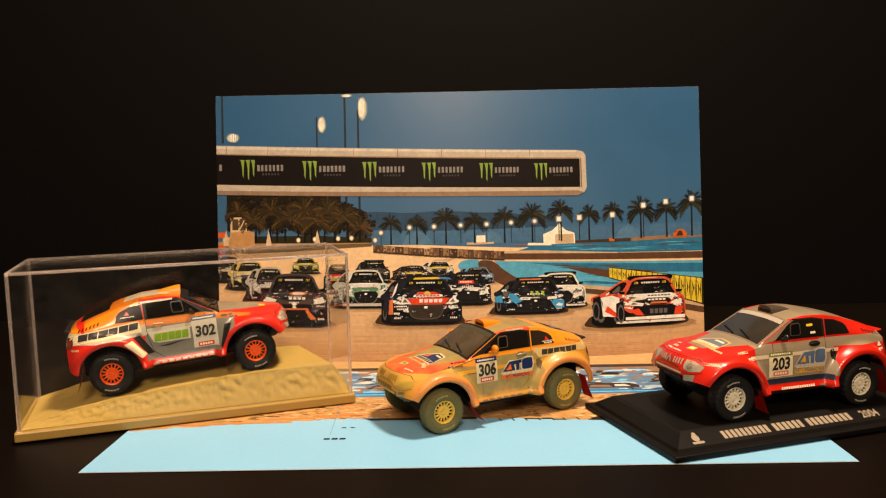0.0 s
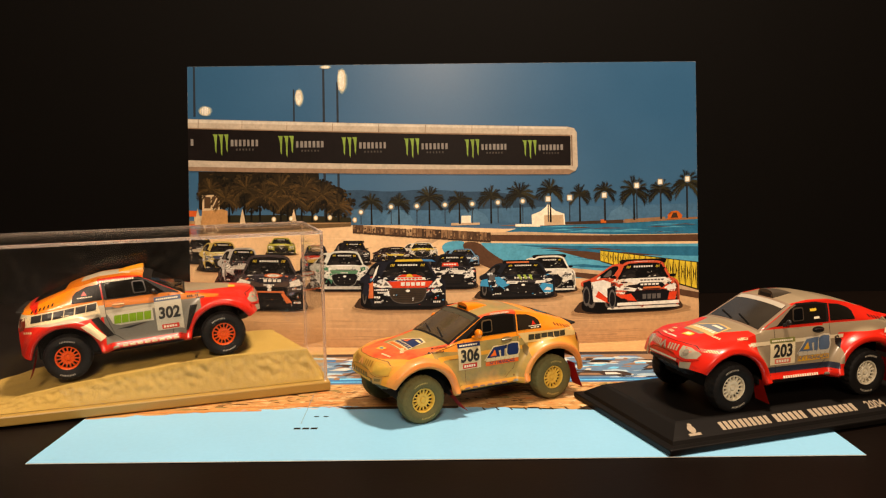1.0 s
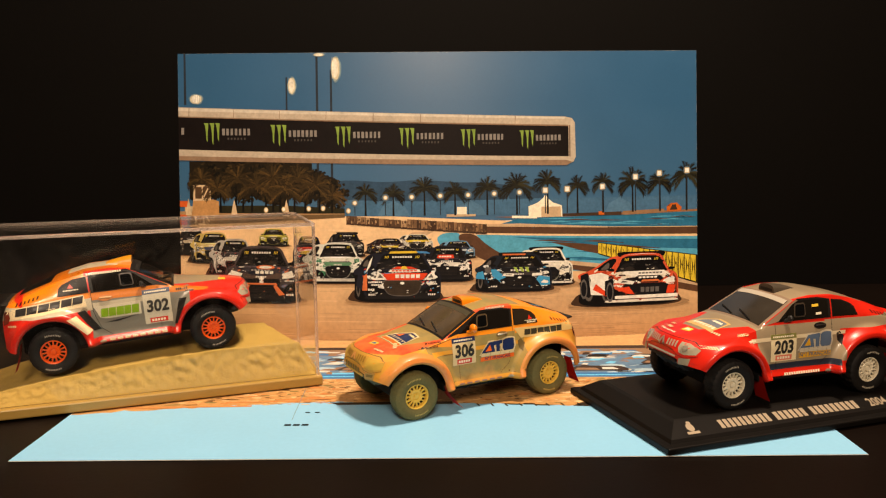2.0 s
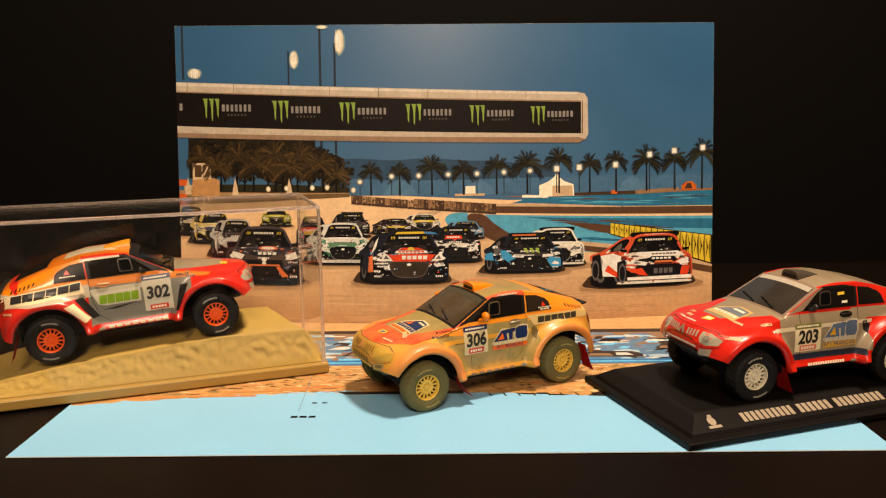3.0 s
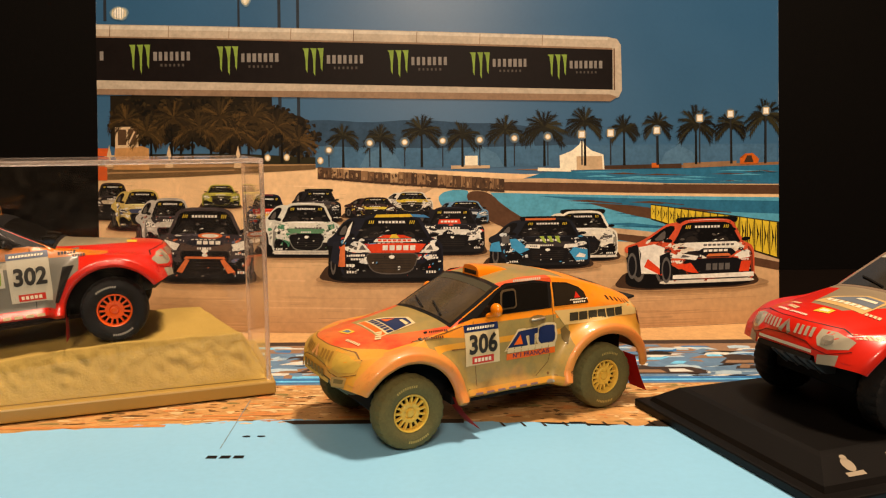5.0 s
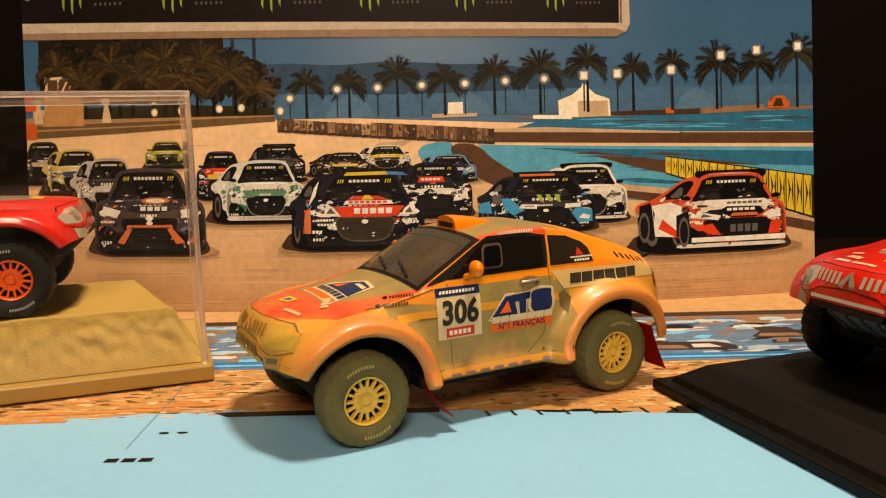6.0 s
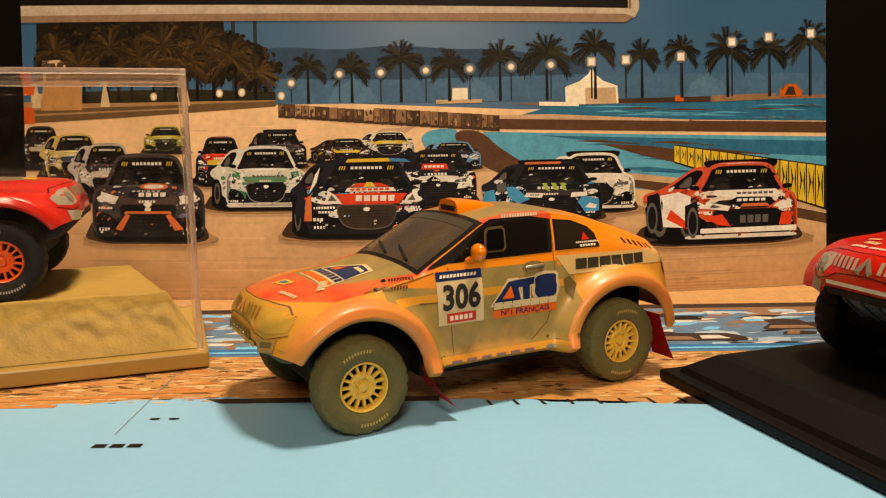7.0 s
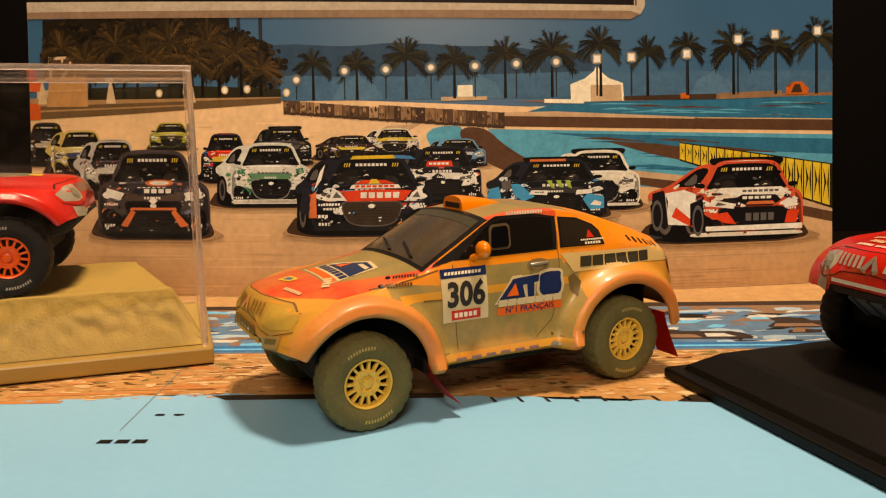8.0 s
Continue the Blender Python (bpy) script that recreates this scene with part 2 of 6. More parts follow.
slab("tabletop", -0.75, 0.75, -0.62, 0.62, -0.74, -0.0006, M_TABLE, "dark polished tabletop under the display", 0.004)
slab("backdrop", -0.75, 0.75, 0.56, 0.575, -0.0005, 0.62, M_BLACK_BOARD, "plain black board standing behind the display")
slab("floor", -2.2, 2.2, -2.6, 1.4, -0.78, -0.74, M_FLOOR, "brown floor of the dim room")
slab("ceiling", -2.2, 2.2, -2.6, 1.4, 1.70, 1.74, M_CEILING, "plain pale ceiling of the room")
slab("wall_north", -2.2, 2.2, 1.4, 1.45, -0.78, 1.74, M_WALL, "plain warm wall of the room")
slab("wall_south", -2.2, 2.2, -2.65, -2.6, -0.78, 1.74, M_WALL, "plain warm wall of the room")
slab("wall_east", 2.2, 2.25, -2.6, 1.4, -0.78, 1.74, M_WALL, "plain warm wall of the room")
slab("wall_west", -2.25, -2.2, -2.6, 1.4, -0.78, 1.74, M_WALL, "plain warm wall of the room")


# ---- the rally cars, scale models about 10 cm long (all measures below in millimetres) ----
MM = 0.001


def curve(soft, *pairs):
    xs, ys = zip(*sorted(pairs))
    grid = np.arange(-56.0, 56.01, 0.25)
    tab = np.interp(grid, xs, ys)
    k = max(1, int(soft / 0.25)) | 1
    tab = np.convolve(np.pad(tab, k // 2, mode="edge"), np.ones(k) / k, "valid")
    return lambda x: float(np.interp(x, grid, tab))


Z_TOP = curve(2, (50, 21.6), (49.3, 24.0), (48.4, 25.7), (47, 26.7), (44, 27.3), (38, 28.1), (30, 29.1), (18.4, 30.4), (1.6, 40.0), (-7, 41.2), (-17, 41.0), (-27, 39.0), (-38, 35.5), (-46, 32.6), (-48.5, 30.7), (-50, 26))
Z_BELT = curve(3, (50, 20.2), (48.5, 23.0), (46, 24.0), (40, 25.2), (30, 26.8), (16, 29.8), (0, 30.8), (-15, 31.3), (-30, 31.5), (-40, 30.6), (-47, 28.5), (-50, 24))
Y_SIDE = curve(2, (50, 9.5), (49, 12.8), (47, 15.6), (44.5, 17.7), (42, 18.8), (37, 19.6), (20, 19.0), (0, 18.8), (-20, 19.2), (-37, 20.2), (-45, 19.6), (-48.5, 18.0), (-50, 16.5))
Y_ROOF = curve(4, (50, 6.5), (47, 11.5), (44, 14), (38, 15.6), (30, 16.8), (18, 17.0), (8, 16.0), (0, 15.2), (-20, 15.2), (-38, 14.5), (-50, 12.5))
Z_BASE = curve(1, (50, 17.2), (46, 16.8), (43.5, 15.6), (40, 11), (20, 9.8), (-20, 9.6), (-43, 10.2), (-50, 13.5))
AXLES, AXLE_Z, ARCH = (32.0, -32.0), 9.6, 13.3


def arch_ring(x, z):
    return min(math.hypot(x - a, z - AXLE_Z) for a in AXLES) - ARCH


def z_low(x):
    z = Z_BASE(x)
    for a in AXLES:
        if abs(x - a) < ARCH:
            z = max(z, AXLE_Z + math.sqrt(ARCH ** 2 - (x - a) ** 2))
    return z


def lower_y(x, z):
    s = (z - 10.0) / max(Z_BELT(x) - 10.0, 1.0)
    y = Y_SIDE(x) - 1.5 * max(0.0, (s - 0.55) / 0.45) ** 2 - 0.9 * max(0.0, (0.2 - s) / 0.2) ** 2
    d = arch_ring(x, z)
    if z > 8:
        bulge = 3.9 * math.exp(-(max(0.0, d - 2.3) / 1.7) ** 2) * (1.0 - 0.25 * min(1.0, max(0.0, (0.8 - d) / 0.8)))
        y += bulge
    if abs(x) < 18.5:
        y += 1.7 * math.exp(-((z - 11.0) / 1.4) ** 2)
    return y


def edge_z(x):
    drop = 1.1 + 1.0 * min(1.0, max(0.0, (x - 16.0) / 10.0))
    return max(Z_TOP(x) - drop, Z_BELT(x) + 0.15)


def side_y(x, z):
    """Half width of the body at a place of the side."""
    zb, ze = Z_BELT(x), edge_z(x)
    if z <= zb:
        return lower_y(x, z)
    t = min(1.0, (z - zb) / max(ze - zb, 0.05))
    a, b = lower_y(x, zb), Y_ROOF(x)
    return a + (b - a) * (t ** 1.25 if ze - zb > 3 else t)


def top_z(x, y):
    """Height of bonnet, windscreen and roof."""
    y = abs(y)
    r, ze = Y_ROOF(x), edge_z(x)
    if y <= r:
        return ze + (Z_TOP(x) - ze) * (1 - (y / r) ** 2.4)
    a = lower_y(x, Z_BELT(x))
    t = min(1.0, (y - r) / max(a - r, 0.1))
    return ze + (Z_BELT(x) - ze) * t


def body_bm():
    bm = bmesh.new()
    rows = []
    for i in range(201):
        x = -49.6 + i * 99.2 / 200
        zl, zb, ze, r = z_low(x), Z_BELT(x), edge_z(x), Y_ROOF(x)
        half = [(lower_y(x, zl) - 1.0, zl + 1.4), (lower_y(x, zl) - 0.55, zl - 0.05)]
        for j in range(19):
            z = zl + (zb - zl) * j / 18
            half.append((lower_y(x, z), z))
        for j in range(1, 10):
            z = zb + (ze - zb) * j / 9
            half.append((side_y(x, z), z))
        for j in range(1, 10):
            y = r * (1 - j / 9)
            half.append((y, top_z(x, y)))
        ring = [bm.verts.new((x, y, z)) for y, z in half]
        ring += [bm.verts.new((x, -y, z)) for y, z in reversed(half[:-1])]
        rows.append(ring)
    for a, b in zip(rows, rows[1:]):
        for j in range(len(a) - 1):
            bm.faces.new((a[j], b[j], b[j + 1], a[j + 1]))
    bm.faces.new(rows[0])
    bm.faces.new(list(reversed(rows[-1])))
    bmesh.ops.recalc_face_normals(bm, faces=bm.faces)
    return scaled(bm, MM)


def on_side(bm, side, lift):
    """Wraps flat shapes (x along the car, z up) on a side of the body; side is 1 for the left."""
    for v in bm.verts:
        x, z, extra = v.co
        v.co = Vector((x, side * (side_y(x, z) + lift + extra), z)) * MM
    bmesh.ops.recalc_face_normals(bm, faces=bm.faces)
    return bm


def on_top(bm, lift):
    for v in bm.verts:
        x, y, extra = v.co
        v.co = Vector((x, y, top_z(x, y) + lift + extra)) * MM
    return bm


def side_decal(name, points, mat, car, side, lift=0.1, label="", step=1.0):
    bm = on_side(flat_shapes([(points, 0, 0.0)], step, step), side, lift)
    return part(name, bm, mat, car, label, 40)


def side_text(name, body, x, z, height, mat, car, side, bold=0.0, slant=0.0, lift=0.22, squeeze=1.0):
    bm = text_bm(body, height, bold, slant, 1.0)
    for v in bm.verts:
        v.co = Vector((x - side * v.co.x * squeeze, z + v.co.y, 0))
    return part(name, on_side(bm, side, lift), mat, car)


def side_bars(name, x, z, w, h, n, mat, car, side, slant=0.0, lift=0.24, rise=0.0):
    """Bars from x towards the right as a reader of that side sees it."""
    shapes = letter_bars(0, 0, w, h, n, 0, 0.0, slant)
    shapes = [([(x - side * a, z + b + rise * a) for a, b in p], i, l) for p, i, l in shapes]
    return part(name, on_side(flat_shapes(shapes, 1.2, 1.2), side, lift), mat, car)


def side_blocks(name, x, z, w, h, n, mat, car, side, slant=0.15, lift=0.24, rise=0.0):
    """Bold plain bars in place of large sponsor lettering, read from x onwards."""
    shapes, pitch = [], w / n
    for k in range(n):
        a, b = k * pitch, (k + (0.93, 0.9, 0.94, 0.88)[k % 4]) * pitch
        shapes.append(([(x - side * (p + slant * q), z + q + rise * p) for p, q in ((a, 0), (b, 0), (b, h), (a, h))], 0, 0.0))
    return part(name, on_side(flat_shapes(shapes, 1.2, 1.2), side, lift), mat, car)


def top_bars(name, x, y, w, h, n, mat, car, turn=0.0, lift=0.25):
    c, s = math.cos(turn), math.sin(turn)
    shapes = [([(x + a * s + b * c, y + a * c - b * s) for a, b in p], i, l) for p, i, l in letter_bars(0, 0, w, h, n, 0, 0.0, 0.15)]
    return part(name, on_top(flat_shapes(shapes, 1.0, 1.0), lift), mat, car)


def wheel(car, x, side, tyre_mat, rim_mat, letter_mat):
    """tyre > sidewall lettering, rim > spokes: axis along y, outside towards +y before turning."""
    prof = [(2.4, 4.9), (3.0, 5.2), (3.55, 6.4), (3.6, 7.6), (3.35, 8.7), (2.9, 9.3), (2.0, 9.6), (0.7, 9.75), (-0.7, 9.75), (-2.0, 9.6), (-2.9, 9.3), (-3.4, 8.4), (-3.3, 6.0), (-2.8, 5.0)]

    def tread(i, j):
        if 4 <= j <= 7:
            return -0.28 if i % 4 == 0 else 0.0
        if 8 <= j <= 11:
            return -0.28 if i % 4 == 2 else 0.0
        return 0.0
    wheel_ob = new("wheel")
    wheel_ob.parent = car
    wheel_ob.location = Vector((x, side * 18.6, AXLE_Z + 0.1)) * MM
    wheel_ob.rotation_euler = (0, 0.3 * x, 0 if side > 0 else math.pi)
    bm = revolve(prof, 96, ripple=tread)
    bmesh.ops.recalc_face_normals(bm, faces=bm.faces)
    part("tyre", scaled(bm, MM), tyre_mat, wheel_ob, smooth=32)
    # bars for the raised lettering on the sidewall
    bm = bmesh.new()
    for start in (0.35 * math.pi, 1.35 * math.pi):
        for i in range(10):
            a = start + i * 0.085
            q = []
            for da, r in ((0, 7.0), (0.05, 7.0), (0.06, 7.65), (0.012, 7.65)):
                q.append(bm.verts.new((math.cos(a + da) * r, 3.64, math.sin(a + da) * r)))
            bm.faces.new(q)
    bmesh.ops.recalc_face_normals(bm, faces=bm.faces)
    part("sidewall_lettering", scaled(bm, MM), letter_mat, wheel_ob)
    bm = revolve([(1.0, 5.05), (2.75, 5.05), (2.95, 4.9), (2.85, 4.65), (2.2, 4.45), (1.0, 4.4)], 60)
    revolve([(1.3, 2.75), (2.0, 2.75), (2.25, 2.5), (2.1, 1.6), (1.75, 1.35), (1.75, 1.05), (2.35, 0.95), (2.45, 0.7), (2.45, 0.01)], 48, bm)
    for i in range(15):
        a = 2 * math.pi * i / 15
        made = box_bm(2.4, 4.6, 1.1, 2.15, -0.27, 0.27, 0.12, 2, bmesh.new())
        for v in made.verts:
            v.co.z *= 0.72 + 0.28 * abs(v.co.x - 3.4)
        tmp = bpy.data.meshes.new("spoke")
        made.transform(Matrix.Rotation(a, 4, "Y"))
        made.to_mesh(tmp)
        made.free()
        bm.from_mesh(tmp)
        bpy.data.meshes.remove(tmp)
    for i in range(5):
        a = 2 * math.pi * i / 5
        bmesh.ops.create_cone(bm, cap_ends=True, segments=6, radius1=0.22, radius2=0.18, depth=0.5,
                              matrix=Matrix.Translation((1.95 * math.cos(a), 2.3, 1.95 * math.sin(a))) @ Matrix.Rotation(math.pi / 2, 4, "X"))
    bmesh.ops.recalc_face_normals(bm, faces=bm.faces)
    part("rim", scaled(bm, MM), rim_mat, wheel_ob, smooth=35)
    part("brake_disc", scaled(revolve([(0.9, 4.6), (1.0, 4.4), (1.0, 0.01)], 40), MM), M_CHASSIS, wheel_ob)
    return wheel_ob


def tube(points, radius, segments=8):
    bm = bmesh.new()
    rings = []
    pts = [Vector(p) for p in points]
    for i, p in enumerate(pts):
        d = (pts[min(i + 1, len(pts) - 1)] - pts[max(i - 1, 0)]).normalized()
        a = d.cross(Vector((0, 0, 1)) if abs(d.z) < 0.9 else Vector((1, 0, 0))).normalized()
        b = d.cross(a)
        rings.append([bm.verts.new(p + (a * math.cos(t) + b * math.sin(t)) * radius) for t in [2 * math.pi * k / segments for k in range(segments)]])
    for r, q in zip(rings, rings[1:]):
        for k in range(segments):
            bm.faces.new((r[k], r[(k + 1) % segments], q[(k + 1) % segments], q[k]))
    bm.faces.new(rings[0])
    bm.faces.new(list(reversed(rings[-1])))
    bmesh.ops.recalc_face_normals(bm, faces=bm.faces)
    return bm


def ball(rx, ry, rz, at, seg=20):
    bm = bmesh.new()
    bmesh.ops.create_uvsphere(bm, u_segments=seg, v_segments=12, radius=1.0)
    for v in bm.verts:
        v.co = Vector((v.co.x * rx, v.co.y * ry, v.co.z * rz)) + Vector(at)
    return bm


def seam(name, pts, car, side, width=0.28, mat=None):
    """A panel gap: a thin dark line along the side."""
    shapes = []
    for (x0, z0), (x1, z1) in zip(pts, pts[1:]):
        d = math.hypot(x1 - x0, z1 - z0)
        nx, nz = -(z1 - z0) / d * width / 2, (x1 - x0) / d * width / 2
        shapes.append(([(x0 + nx, z0 + nz), (x1 + nx, z1 + nz), (x1 - nx, z1 - nz), (x0 - nx, z0 - nz)], 0, 0.0))
    return part(name, on_side(flat_shapes(shapes, 1.0, 1.0), side, 0.05), mat or M_TRIM, car)


WINDOW = [(9.6, 31.7), (-13.8, 32.1), (-14.4, 38.5), (-9, 39.1), (-1.2, 38.9), (2.6, 37.4)]
QUARTER = [(-16.2, 32.1), (-27.4, 32.1), (-26.6, 35.0), (-25.2, 36.2), (-21.5, 37.6), (-16.6, 38.4)]


def grow(points, d):
    cx, cy = sum(p[0] for p in points) / len(points), sum(p[1] for p in points) / len(points)
    out = []
    for x, y in points:
        l = math.hypot(x - cx, y - cy)
        out.append((x + (x - cx) / l * d, y + (y - cy) / l * d))
    return out


def rally_car(label, look_):
    """One model car; look_ holds its paints and what sets it apart."""
    car = new("model_car")
    tagged(car, label, "model car", "rally model cars")
    part("body", body_bm(), look_["paint"], car, smooth=50)
    part("chassis", scaled(box_bm(-44, 40, -14.2, 14.2, 8.6, 21.5, 1.0), MM), M_CHASSIS, car)
    part("cabin_floor", scaled(box_bm(-19, 19, -19.0, 19.0, 8.9, 12.0, 0.6), MM), M_CHASSIS, car)
    for x in AXLES:
        for side in (1, -1):
            wheel(car, x, side, look_["tyre"], look_["rim"], look_["letters"])
    glass = look_["glass"]
    for side in (1, -1):
        side_decal("window_surround", grow(WINDOW, 1.2), M_TRIM, car, side, 0.06)
        side_decal("door_window", WINDOW, glass, car, side, 0.2)
        side_decal("window_surround", grow(QUARTER, 0.5), M_TRIM, car, side, 0.06)
        side_decal("quarter_window", QUARTER, look_["quarter"], car, side, 0.2)
        side_decal("windscreen_pillar", [(15.8, 30.4), (9.4, 31.7), (2.5, 37.5), (-0.8, 39.1), (0.6, 39.3), (4.0, 37.4), (10.0, 33.9), (15.4, 30.9)], look_.get("pillar", M_TRIM), car, side, 0.09)
        # sliding pane with its own frame
        pane = rounded([(1.9, 33.2), (-2.6, 33.3), (-2.9, 37.7), (1.2, 37.5)], 2, 0.5)
        side_decal("slider_frame", grow(pane, 0.6), look_["slider"], car, side, 0.42)
        side_decal("slider_opening", pane, M_VOID, car, side, 0.6)
        seam("door_seam", [(11.2, 30.6), (11.6, 22), (11.0, 12.8), (-8, 12.6), (-12.6, 16.5), (-14.9, 24), (-15.1, 31), (-15.5, 38.8)], car, side, 0.2, look_.get("seam"))
        seam("sill_seam", [(18.0, 12.6), (-18.5, 12.6)], car, side, 0.2, look_.get("seam"))
        # handle in its recess, which is flat with the shade put into its colour
        hx, hz = -9.6, 28.9
        side_decal("handle_recess", ellipse(hx, hz, 2.9, 1.25), look_.get("recess", M_TRIM), car, side, 0.1)
        part("door_handle", scaled(tube([(hx + 2.2, side * (side_y(hx, hz) + 0.35), hz + 0.15), (hx + 1, side * (side_y(hx, hz) + 0.9), hz + 0.3), (hx - 1, side * (side_y(hx, hz) + 0.9), hz + 0.35), (hx - 2.2, side * (side_y(hx, hz) + 0.35), hz + 0.3)], 0.32), MM), look_["handle"], car, smooth=60)
        # mirror on its arm
        mk = look_.get("mirror_size", 1.0)
        my = side * (side_y(6.0, 32.0) + 2.6 * mk)
        mirror = part("mirror", scaled(ball(1.5 * mk, 2.1 * mk, 1.9 * mk, (5.2, my, 32.0 + 1.5 * mk)), MM), look_["mirror"], car, smooth=70)
        part("mirror_arm", scaled(tube([(6.6, side * (side_y(7.0, 31.6) - 0.4), 31.4), (5.4, my, 32.6)], 0.7), MM), look_["mirror"], mirror, smooth=60)
        # mud flaps behind the wheels
        for x0, top, low, lean, wide in ((18.6, 11.4, 2.4, look_.get("flap_lean", 6.2), 2.2), (-43.8, 14.5, 3.4, 3.4, 1.2)):
            flap = bmesh.new()
            rows = []
            for k in range(6):
                t = k / 5
                zz = top - (top - low) * t
                xx = x0 - lean * t ** 1.4
                rows.append([flap.verts.new((xx, side * yy, zz)) for yy in (15.6 - t * 0.3, 18.4, 21.0 + (0.4 + wide) * t)])
            for a, b in zip(rows, rows[1:]):
                for j in range(2):
                    flap.faces.new((a[j], a[j + 1], b[j + 1], b[j]))
            bmesh.ops.solidify(flap, geom=flap.faces[:], thickness=0.9)
            bmesh.ops.recalc_face_normals(flap, faces=flap.faces)
            part("mud_flap", scaled(flap, MM), look_["flap"], car, "red rubber mud flap", 40)
        # headlight, indicator, tail lamp
        part("headlight", on_front([(side * 9.6, 25.2), (side * 13.0, 24.9), (side * 16.2, 24.0), (side * 17.4, 23.2), (side * 16.8, 21.4), (side * 13.0, 20.8), (side * 10.6, 21.4), (side * 9.4, 23.0)], 0.18), look_["lens"], car, smooth=50)
        if look_["emblem"] is M_CHROME:
            part("headlamp_bulb", on_front(ellipse(side * 12.4, 23.0, 1.5, 1.3, 14), 0.3), M_CHROME, car)
        side_decal("tail_lamp", [(-46.3, 28.6), (-49.0, 27.6), (-49.2, 22.8), (-47.2, 23.6), (-46.2, 25.6)], M_RED_LAMP, car, side, 0.15, step=0.8)
        for k in range(6):
            x = -34.5 - k * 1.65
            side_decal("air_slot", [(x, 33.3 - 0.42 * k), (x - 0.7, 33.1 - 0.42 * k), (x - 1.2, 31.9 - 0.42 * k), (x - 0.5, 32.1 - 0.42 * k)], M_TRIM, car, side, 0.12)
        side_decal("fuel_cap", ellipse(-12.6, 11.0, 1.3, 0.75), M_CHROME, car, side, 0.25)
        # scoop ahead of the rear arch, a flat patch; where dark, the opening's shade is painted
        side_decal("side_scoop", [(-17.0, 25.4), (-18.6, 26.2), (-20.4, 24.2), (-18.8, 21.0), (-17.4, 22.6)], look_.get("scoop", M_TRIM), car, side, 0.07)
        # wiper
        wy = side * 5.5 + 2.5
        pts = [(16.8 - 0.55 * k, wy - 1.9 * k + 1.5, top_z(16.8 - 0.55 * k, wy - 1.9 * k + 1.5) + 0.55) for k in range(6)]
        part("wiper", scaled(tube(pts, 0.3, 6), MM), M_TRIM, car)
    # windscreen and rear window on the top surface
    screen = [(17.2, -15.4), (17.2, 15.4), (2.8, 13.9), (2.8, -13.9)]
    part("screen_surround", on_top(flat_shapes([([(18.0, -16.6), (18.0, 16.6), (10.0, 16.1), (1.4, 15.2), (1.4, -15.2), (10.0, -16.1)], 0, 0.0)], 1.0, 1.2), 0.06), look_.get("pillar", M_TRIM), car, smooth=40)
    part("windscreen", on_top(flat_shapes([(screen, 0, 0.0)], 1.0, 1.2), 0.2), look_["screen"], car, smooth=40)
    part("sun_strip", on_top(flat_shapes([([(4.9, -13.9), (4.9, 13.9), (2.8, 13.6), (2.8, -13.6)], 0, 0.0)], 1.0, 1.2), 0.28), look_.get("strip", M_TRIM), car, smooth=40)
    top_bars("sun_strip_lettering", 3.3, -11.0, 9.0, 1.2, 12, M_WHITE, car)
    top_bars("sun_strip_lettering", 3.4, 3.0, 8.0, 0.9, 9, look_.get("strip_text", M_WHITE), car)
    part("rear_window", on_top(flat_shapes([([(-30, -11), (-30, 11), (-43, 10), (-43, -10)], 0, 0.0)], 1.5, 1.5), 0.15), glass, car, smooth=40)
    # roof scoop
    vent = bmesh.new()
    rows = []
    for k in range(9):
        t = k / 8
        x = 1.6 - 10.5 * t
        w, h = 4.4 - 1.0 * t, (3.3 - 2.7 * t ** 1.2)
        rows.append([vent.verts.new((x, w * c, top_z(x, 0) - 0.4 + h * s)) for c, s in ((1.05, 0), (1.0, 0.6), (0.8, 0.95), (0.3, 1.08), (-0.3, 1.08), (-0.8, 0.95), (-1.0, 0.6), (-1.05, 0))])
    for a, b in zip(rows, rows[1:]):
        for j in range(7):
            vent.faces.new((a[j], a[j + 1], b[j + 1], b[j]))
    vent.faces.new(rows[0])
    vent.faces.new(list(reversed(rows[-1])))
    bmesh.ops.recalc_face_normals(vent, faces=vent.faces)
    scoop = part("roof_scoop", scaled(vent, MM), look_["vent"], car, smooth=45)
    part("scoop_mouth", scaled(box_bm(1.5, 1.75, -3.3, 3.3, top_z(1.5, 0) + 0.5, top_z(1.5, 0) + 1.7, 0.1), MM), M_TRIM, scoop)
    # nose: grille, bumper line, skid plate
    part("grille", on_front([(-17.0, 24.2), (-13.0, 25.5), (-8.0, 26.0), (0, 26.2), (8.0, 26.0), (13.0, 25.5), (17.0, 24.2), (17.6, 21.0), (13.0, 19.6), (9.0, 20.6), (7.4, 21.6), (0, 22.0), (-7.4, 21.6), (-9.0, 20.6), (-13.0, 19.6), (-17.6, 21.0)], 0.12), look_["grille"], car, smooth=40)
    for k in range(9):
        y = (-8.4, -7.0, -5.6, -4.2, -2.8, 3.4, 4.9, 6.4, 7.9)[k]
        part("grille_slat", on_front([(y - 0.42, 25.2), (y + 0.42, 25.2), (y + 0.42, 22.9), (y - 0.42, 22.9)], 0.3), look_["slat"], car)
    for side in (1, -1):
        part("grille_emblem_bar", on_front([(side * 0.1, 25.8), (side * 2.3, 22.8), (side * 1.0, 22.2), (side * 0.05, 24.4)], 0.5), look_["emblem"], car)
        part("fog_lamp_panel", on_front([(side * 11.0, 19.2), (side * 15.4, 19.8), (side * 15.2, 17.2), (side * 11.0, 16.8)], 0.15), look_["fog"], car)
